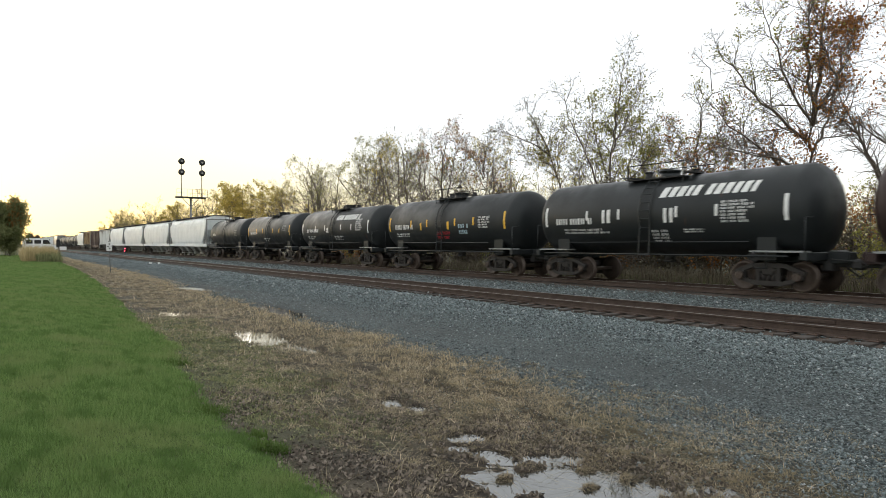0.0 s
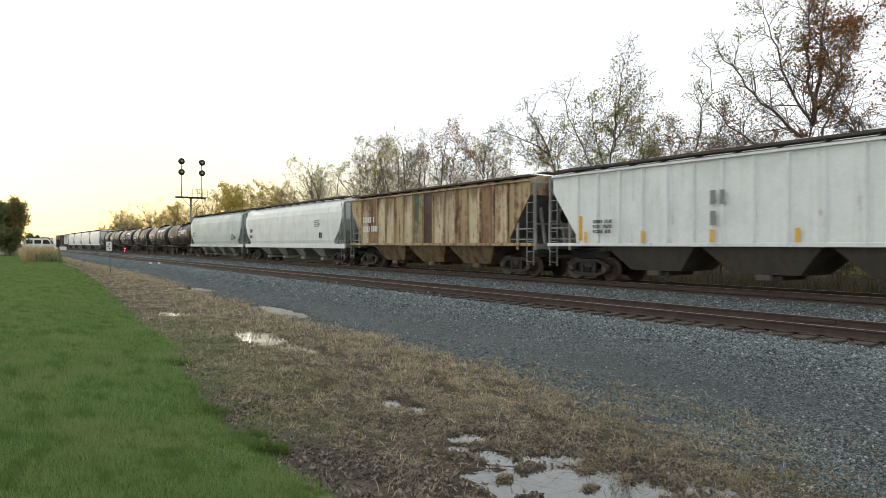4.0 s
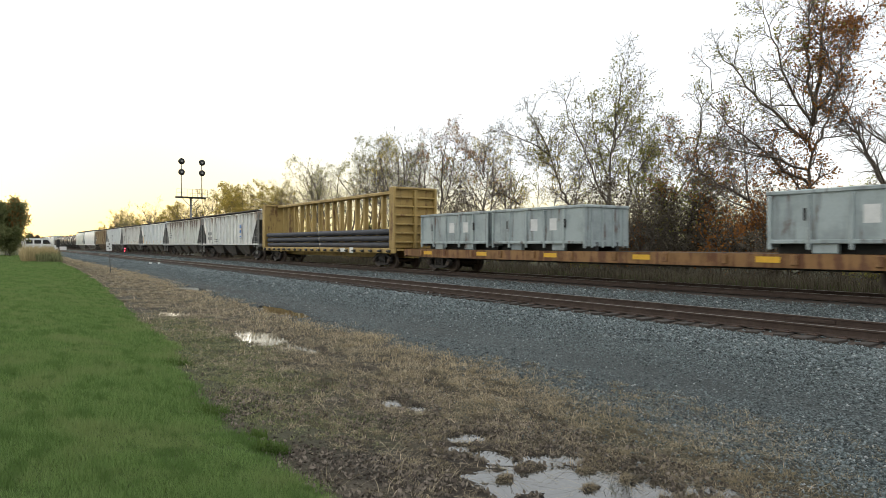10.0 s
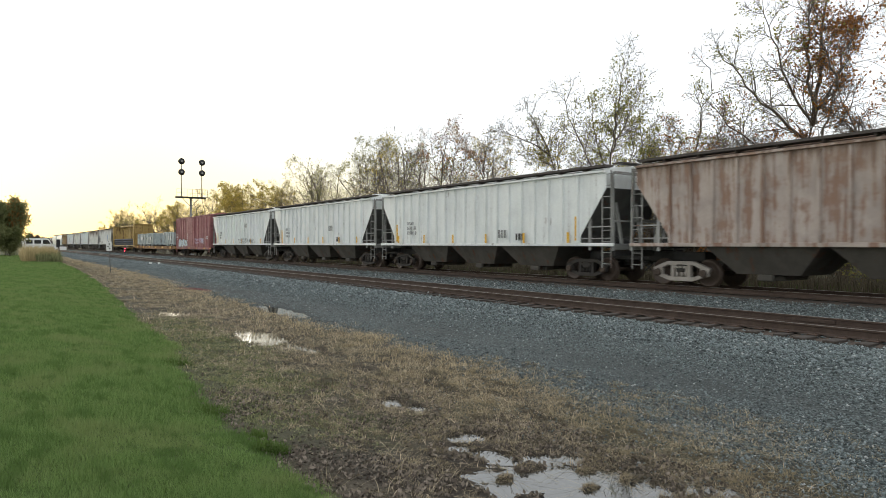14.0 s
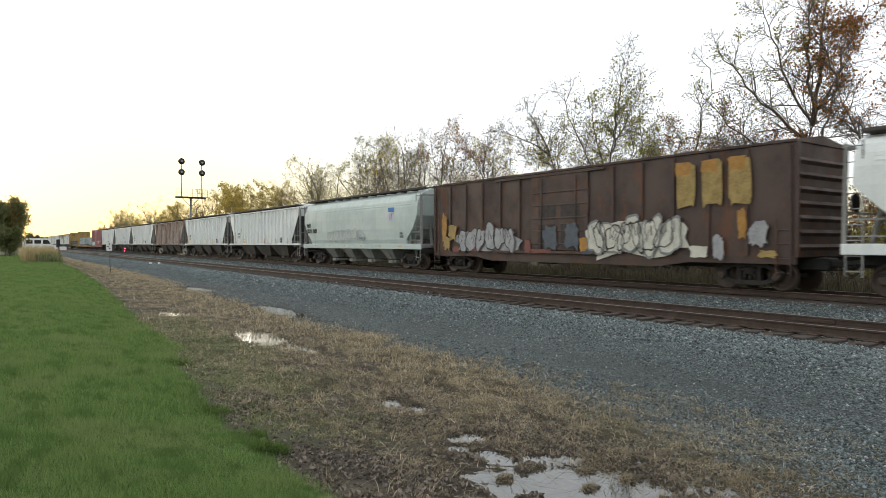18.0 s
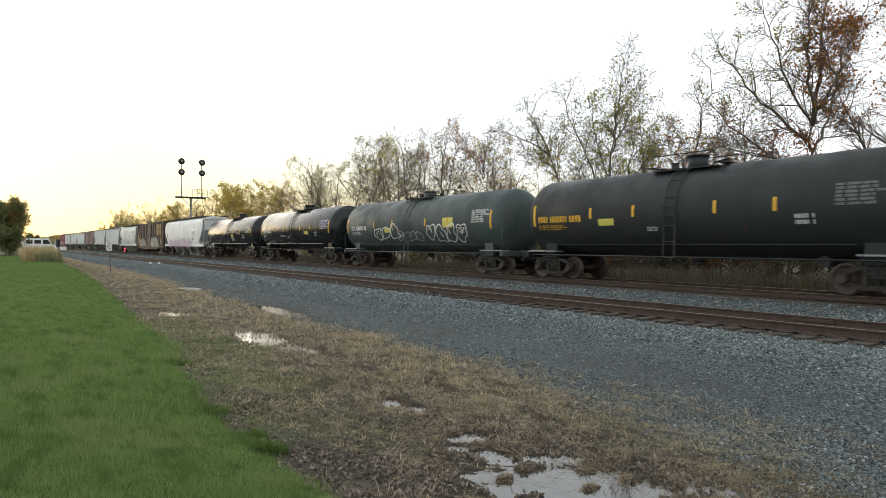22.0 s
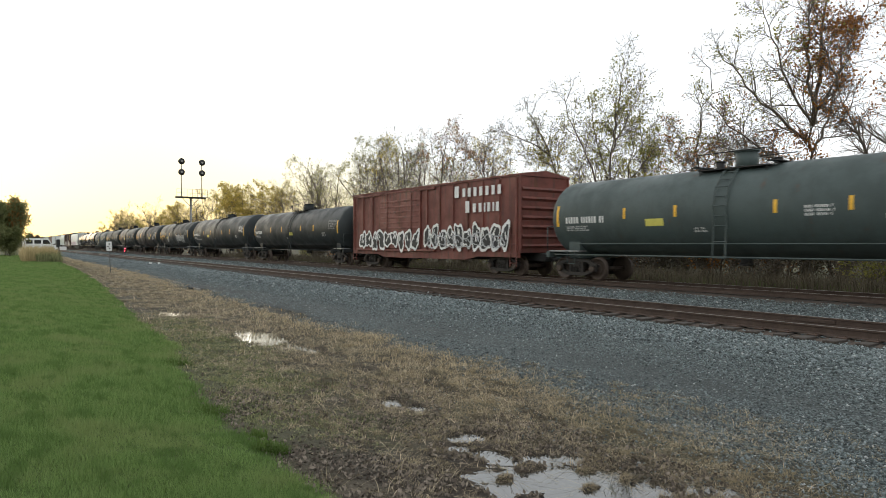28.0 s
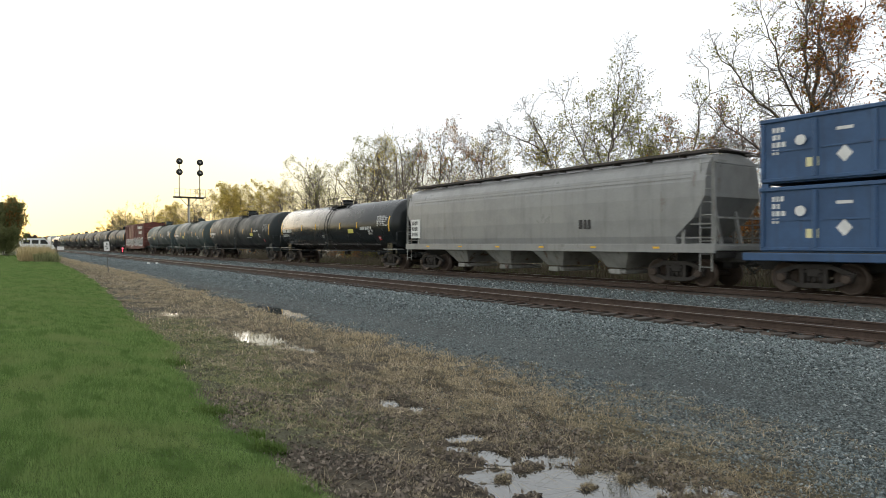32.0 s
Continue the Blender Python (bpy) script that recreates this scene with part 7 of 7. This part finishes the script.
for ix, iy, ia, ib in ISLANDS:
    tufts("tussock", 700, (ix - 1.4 * ia, ix + 1.4 * ia), (iy - 1.4 * ib, iy + 1.4 * ib), 0.04, 0.0026, STRAW, int(ix * 100), 1.4, None, "tussock of dead weeds in the puddle")
for tx, ty, ta, n in ((2.0, 5.5, 0.15, 1500), (1.93, 7.05, 0.2, 1500), (2.02, 5.95, 0.1, 600), (2.35, 10.6, 0.22, 900)):
    tufts("grass_tussock", n, (tx - 2 * ta, tx + ta), (ty - ta, ty + ta), 0.13, 0.0035, TUSSOCK, int(ty * 10), 0.9, lambda x, y, r: ((x - tx) / ta) ** 2 + ((y - ty) / ta) ** 2 < r.uniform(0.3, 1.2, len(x)), "dark green tussock overhanging the lawn's edge")
r = np.random.RandomState(9)
lx, ly = r.uniform(1.9, 5.2, 13000), 2.5 * 3.4 ** r.uniform(0, 1, 13000)
ok = (wet(lx, ly) < 0.55) & (lx > grass_edge(lx, ly) - 0.3) & (wob(lx, ly, 2.6, 3.0) + 0.6 * wob(lx, ly, 7.0, 1.0) > -0.25)
lx, ly = lx[ok], ly[ok]
lv, lf = leaves(np.stack([lx, ly, ground_z(lx, ly) + 0.016], -1), 0.021, r, 0.004)
tagged(new("fallen_leaves", bulk("fallen_leaves", lv, lf, FALLEN)), "brown fallen leaves on wet mud", "leaves", "", "stuff")
tufts("tall_brush", 60000, (23.2, 28), (-2, 90), 0.95, 0.009, BRUSH, 6, 0.5, None, "tall brown dry grass beyond the far track", 1.3)
tufts("tall_brush", 9000, (23.2, 27.5), (-2, 60), 0.6, 0.009, TUSSOCK, 7, 0.5, None, "tall olive grass beyond the far track", 1.3)


def stones(name, n, xr, yr, size, mat, seed, keep, label):
    """Crushed stone: small irregular lumps, as one object."""
    r = np.random.RandomState(seed)
    x = r.uniform(*xr, n)
    y = yr[0] * (yr[1] / yr[0]) ** r.uniform(0, 1, n)
    k = keep(x, y, r)
    x, y = x[k], y[k]
    n = len(x)
    z = ground_z(x, y)
    base = np.array([(1, 0, 0), (0, 1, 0), (-1, 0, 0), (0, -1, 0), (0, 0, 0.8), (0, 0, -0.5)])
    s = size * np.exp(np.clip(r.normal(0, 0.45, n), -1, 0.7)) * np.maximum(1.0, y / 9.0) ** 0.42
    v = base[None] * r.uniform(0.6, 1.3, (n, 6, 1)) + r.normal(0, 0.16, (n, 6, 3))
    a = r.uniform(0, 6.28, n)
    c, sn = np.cos(a)[:, None], np.sin(a)[:, None]
    v = np.stack([v[..., 0] * c - v[..., 1] * sn, v[..., 0] * sn + v[..., 1] * c, v[..., 2]], -1) * s[:, None, None]
    v += np.stack([x, y, z + s * 0.25], -1)[:, None]
    t = np.array([(0, 1, 4), (1, 2, 4), (2, 3, 4), (3, 0, 4), (1, 0, 5), (2, 1, 5), (3, 2, 5), (0, 3, 5)])
    f = (t[None] + (np.arange(n) * 6)[:, None, None]).reshape(-1, 3)
    ob = new(name, bulk(name, v.reshape(-1, 3), f, mat))
    return tagged(ob, label, "gravel", "", "stuff")


def stone_material():
    n = Nodes("crushed_stone")
    g = n.t.nodes.new("ShaderNodeNewGeometry")
    k = g.outputs["Random Per Island"]
    col = n.mix(n.ramp(k, 0.0, 0.9), (0.037, 0.046, 0.047), (0.2, 0.238, 0.24))
    col = n.mix(n.ramp(k, 0.95, 0.985), col, (0.42, 0.44, 0.43))
    col = n.mix(n.ramp(n.noise(n.coord(world=True), 40, 3), 0.4, 0.7, 0, 0.4), col, (0.06, 0.066, 0.064))
    return n.set(col, 0.9)


STONE = stone_material()
SOIL = plain("damp_soil_clods", (0.06, 0.047, 0.036), 0.9, 0, 0.5, 30)
stones("soil_clods", 16000, (1.9, 5.6), (2.4, 14), 0.01, SOIL, 15, lambda x, y, r: (x > grass_edge(x, y) + 0.02) & (wet(x, y) < 0.5) & (wob(x, y, 3.0, 1.0) > r.uniform(-0.8, 0.8, len(x))), "crumbs and clods of damp soil")
stones("verge_pebbles", 9000, (4.4, 6.6), (2.2, 8), 0.009, STONE, 14, lambda x, y, r: (wet(x, y) < 0.4) & (r.uniform(0, 1, len(x)) < (x - 4.2) / 2), "loose grey stones scattered into the verge")
stones("gravel", 200000, (5.4, 12.7), (2.2, 170), 0.0112, STONE, 11, lambda x, y, r: (x > gravel_edge(x, y) + r.normal(0, 0.22, len(x))) & (r.uniform(0, 1, len(x)) > 0.8 * np.exp(-((x - 7.9) / 1.0) ** 2)) & (wet(x, y) < 0.5) & (y > x * 0.33), "grey crushed stone along the siding")
stones("ballast", 42000, (9.9, 12.62), (3, 120), 0.02, STONE, 12, lambda x, y, r: r.uniform(0, 1, len(x)) < (x - 9.6) / 2, "coarse grey ballast on the siding's shoulder")
stones("ballast", 80000, (11.8, 19.4), (4, 170), 0.019, STONE, 13, lambda x, y, r: (np.abs(np.abs(x - NEAR_C) - 0.753) > 0.09) & ((x > 15.75) | (x < 12.5) | (r.uniform(0, 1, len(x)) < 0.2)) & (x < 18.85 + 0.12 * wob(x, y, 2.0, 1.0)), "grey track ballast between ties")

# ---- trackside things ----
POSTGREY = plain("weathered_steel_post", (0.1, 0.1, 0.095), 0.7)
SIGNALBLACK = plain("signal_black", (0.012, 0.012, 0.013), 0.6)
SIGNWHITE = plain("sign_white", (0.7, 0.7, 0.68), 0.6, 0, 0.25)
ALU = plain("aluminium_mast", (0.26, 0.26, 0.25), 0.5, 0.5)

sig = tagged(new("railway_signal"), "bracket signal mast with four black disc heads", "signal")
sig.location = (24.6, 102.0, float(ground_z(24.6, 102.0)))
gz0 = -sig.location.z
part("mast", Shape().tube((0, 0, -0.2), (0, 0, 8.4 + gz0), 0.16, 12, 0.14).box(0, 0, 0.2, 0.7, 0.7, 0.5, 0.04), ALU, sig)
part("bracket", Shape().box(0, 0, 8.35 + gz0, 4.4, 0.16, 0.16).bar((-1.2, 0, 8.3 + gz0), (0, 0, 7.0 + gz0), 0.1, 0.1).bar((1.2, 0, 8.3 + gz0), (0, 0, 7.0 + gz0), 0.1, 0.1), POSTGREY, sig)
part("walkway", Shape().box(0, -0.5, 8.46 + gz0, 4.6, 1.0, 0.06), POSTGREY, sig)
rl = Shape()
for i in range(7):
    rl.tube((-2.2 + 0.733 * i, -0.95, 8.45 + gz0), (-2.2 + 0.733 * i, -0.95, 9.6 + gz0), 0.025, 5)
for z in (9.0, 9.6):
    rl.tube((-2.2, -0.95, z + gz0), (2.2, -0.95, z + gz0), 0.02, 5)
part("railing", rl, POSTGREY, sig)
part("ladder", ladder(0.0, -0.3, 0.4, 8.4 + gz0, 0.45, False), POSTGREY, sig)
for x in (-1.35, 1.6):
    p = part("signal_post", Shape().tube((x, 0, 8.4 + gz0), (x, 0, 13.9 + gz0), 0.06, 8), POSTGREY, sig)
    for z in (12.15, 13.75):
        h = part("signal_head", Shape().spin(-0.15, [(-0.05, 0.05), (-0.05, 0.47), (0.0, 0.47), (0.02, 0.2), (0.3, 0.16), (0.3, 0.05)], 20, x, z + gz0), SIGNALBLACK, p, "black round target disc")
        part("lens", Shape().spin(-0.22, [(-0.2, 0.15), (-0.02, 0.13), (-0.01, 0.02)], 14, x, z + gz0), ALU, h, "hooded lens")

s = tagged(new("track_sign"), "small white sign on a leaning thin post", "sign")
s.location = (6.55, 48.7, float(ground_z(6.55, 48.7)))
s.rotation_euler = (0, radians(-3), radians(-8))
part("post", Shape().box(0, 0, 1.0, 0.06, 0.05, 2.2), POSTGREY, s)
bd = part("board", Shape().box(0, -0.04, 1.75, 0.34, 0.02, 0.62, 0.008), SIGNWHITE, s)
part("lettering", Shape().box(0.02, -0.055, 1.9, 0.06, 0.006, 0.16).box(-0.05, -0.055, 1.75, 0.12, 0.006, 0.05).box(0.03, -0.055, 1.6, 0.1, 0.006, 0.1), POSTGREY, bd, "dark numerals")

s = tagged(new("relay_box"), "dark trackside box on a post with white board", "trackside box")
s.location = (7.8, 106.0, float(ground_z(7.8, 106.0)))
part("post", Shape().box(0, 0, 0.8, 0.14, 0.14, 1.8), SIGNALBLACK, s)
part("cabinet", Shape().box(-0.15, 0.1, 2.0, 0.45, 0.4, 1.1, 0.03), SIGNALBLACK, s)
part("board", Shape().box(0.42, -0.2, 1.3, 0.85, 0.04, 0.5, 0.01), SIGNWHITE, s)

s = tagged(new("dwarf_signal"), "low dwarf signal with a lit red lamp", "signal")
s.location = (17.2, 113.0, float(ground_z(17.2, 113.0)))
part("base", Shape().box(0, 0, 0.15, 0.4, 0.4, 0.4, 0.03), POSTGREY, s)
part("housing", Shape().box(0, 0, 0.75, 0.36, 0.3, 0.95, 0.04), SIGNALBLACK, s)
red = Nodes("red_lamp")
red.b.inputs["Emission Color"].default_value, red.b.inputs["Emission Strength"].default_value = (1.0, 0.05, 0.08, 1), 3.0
RED = red.set((0.5, 0.02, 0.03), 0.3)
part("lamp", Shape().spin(-0.15, [(-0.06, 0.02), (-0.06, 0.1), (0, 0.1), (0.02, 0.02)], 14, 0, 1.05), RED, s, "lit red lens")
part("lamp", Shape().spin(-0.15, [(-0.06, 0.02), (-0.06, 0.08), (0, 0.08), (0.02, 0.02)], 14, 0, 0.65), RED, s, "lit red lens")

for x, y in ((11.7, 63.0), (12.3, 62.4)):
    solo("marker_block", Shape().box(0, 0, 0.07, 0.22, 0.22, 0.2, 0.04), SIGNWHITE, "low white painted block beside the track", "marker", "white marker blocks", at=(x, y, float(ground_z(x, y))))

# far down the verge: a round tree and a parked van
CAR_WHITE = plain("white_van_paint", (0.72, 0.73, 0.72), 0.35, 0, 0.15, 2)
VAN_GLASS = plain("dark_van_glass", (0.02, 0.022, 0.025), 0.08, 0, 0.1)
TYRE = plain("tyre_rubber", (0.02, 0.02, 0.02), 0.85)
v0 = tagged(new("van"), "white parked van with dark windows beside the gravel", "van")
v0.location, v0.scale = (8.7, 168.0, float(ground_z(8.7, 168.0))), (1.3, 1.3, 1.3)
part("body", Shape().extrude_y([(-2.5, 0.4), (2.2, 0.4), (2.5, 0.7), (2.45, 1.2), (1.75, 1.35), (1.15, 2.25), (0.9, 2.4), (-2.4, 2.4), (-2.5, 2.3)], -0.95, 0.95), CAR_WHITE, v0)
for xa in (-1.6, -0.4):
    part("window", Shape().box(xa, -0.955, 1.8, 0.95, 0.02, 0.6, 0.008), VAN_GLASS, v0)
part("window", Shape().extrude_y([(0.35, 1.45), (1.5, 1.45), (1.05, 2.15), (0.35, 2.15)], -0.965, -0.945), VAN_GLASS, v0)
for xa in (-1.6, 1.55):
    for ya in (-0.85, 0.85):
        wheel = part("wheel", Shape().spin(ya, [(-0.1, 0.05), (-0.1, 0.3), (-0.06, 0.36), (0.06, 0.36), (0.1, 0.3), (0.1, 0.05)], 18, xa, 0.36), TYRE, v0)
        part("hub", Shape().spin(ya, [(-0.12, 0.03), (-0.115, 0.18), (-0.1, 0.2), (0.1, 0.2), (0.115, 0.18), (0.12, 0.03)], 14, xa, 0.36), ALU, wheel)

# evergreen thicket and tall grass by the lawn
segs, tips = grow(201, 7.6, 2, 3, 0.3, 0.8, 0.0, 2)
v, f = tubes(segs)
r = np.random.RandomState(9)
lv, lf = leaves(tips[r.randint(0, len(tips), 17000)], 0.15, r, 0.34)
for x, y, k in ((1.6, 110.0, 1.0), (-0.6, 113.0, 1.12), (-3.4, 111.0, 1.1), (1.9, 104.0, 0.5), (0.2, 103.0, 0.62)):
    t = tagged(new("evergreen_tree"), "dark dense evergreen tree at the lawn's far end", "tree", "evergreens by the lawn")
    t.location, t.scale = (x, y, float(ground_z(x, y))), (k * 0.85, k * 0.85, k)
    t.rotation_euler = (0, 0, x)
    part("trunk", bulk("trunk", v, f, BARK), BARK, t)
    part("crown", bulk("crown", lv, lf, LEAF_DARK), LEAF_DARK, t)
    if k > 0.9:
        # low sunlight on the crown's upper right, put in as orange leaves
        sunny = tips[(tips[:, 2] > 3.2) & (tips[:, 0] * math.cos(x) - tips[:, 1] * math.sin(x) > 0.1)]
        dice = np.random.RandomState(int(y))
        part("crown", bulk("crown", *leaves(sunny[dice.randint(0, len(sunny), 4200)], 0.13, dice, 0.3), LEAF_RUST), LEAF_RUST, t, "orange leaves in the upper crown, painted sunlight")
t = tagged(new("tree"), "small round brown-leaved tree far down the verge", "tree")
t.location, t.scale = (10.4, 214.0, float(ground_z(10.4, 214.0))), (0.62, 0.62, 0.58)
part("trunk", bulk("trunk", v, f, BARK), BARK, t)
part("crown", bulk("crown", lv, lf, BRUSH), BRUSH, t)
tufts("tall_grass_clump", 5000, (2.3, 5.0), (70, 78), 1.5, 0.02, PAMPAS, 14, 0.35, None, "clump of tall pale ornamental grass")
tufts("tall_grass_clump", 2600, (3.3, 5.3), (68, 77), 1.0, 0.02, WEED, 15, 0.35, None, "green base of tall grass clump")


def motions():
    """The whole train rolls away along the main line; the wheelsets turn."""
    for ob, y in TRAIN:
        x, z = ob.location.x, ob.location.z
        walk(ob, [(0.0, pose(x, y, z)), (32.0, pose(x, y + SPEED * 32.0, z))])
    step = math.degrees(SPEED / 0.457) / FPS
    for group in WHEELS:
        first = group[0]
        x, y, z = first.location
        walk(first, [(i / FPS, pose(x, y, z, -step * i)) for i in range(32 * FPS + 1)])
        keys = first.animation_data
        for w in group[1:]:
            w.rotation_mode = "QUATERNION"
            w.animation_data_create()
            w.animation_data.action = keys.action
            w.animation_data.action_slot = keys.action_slot


motions()
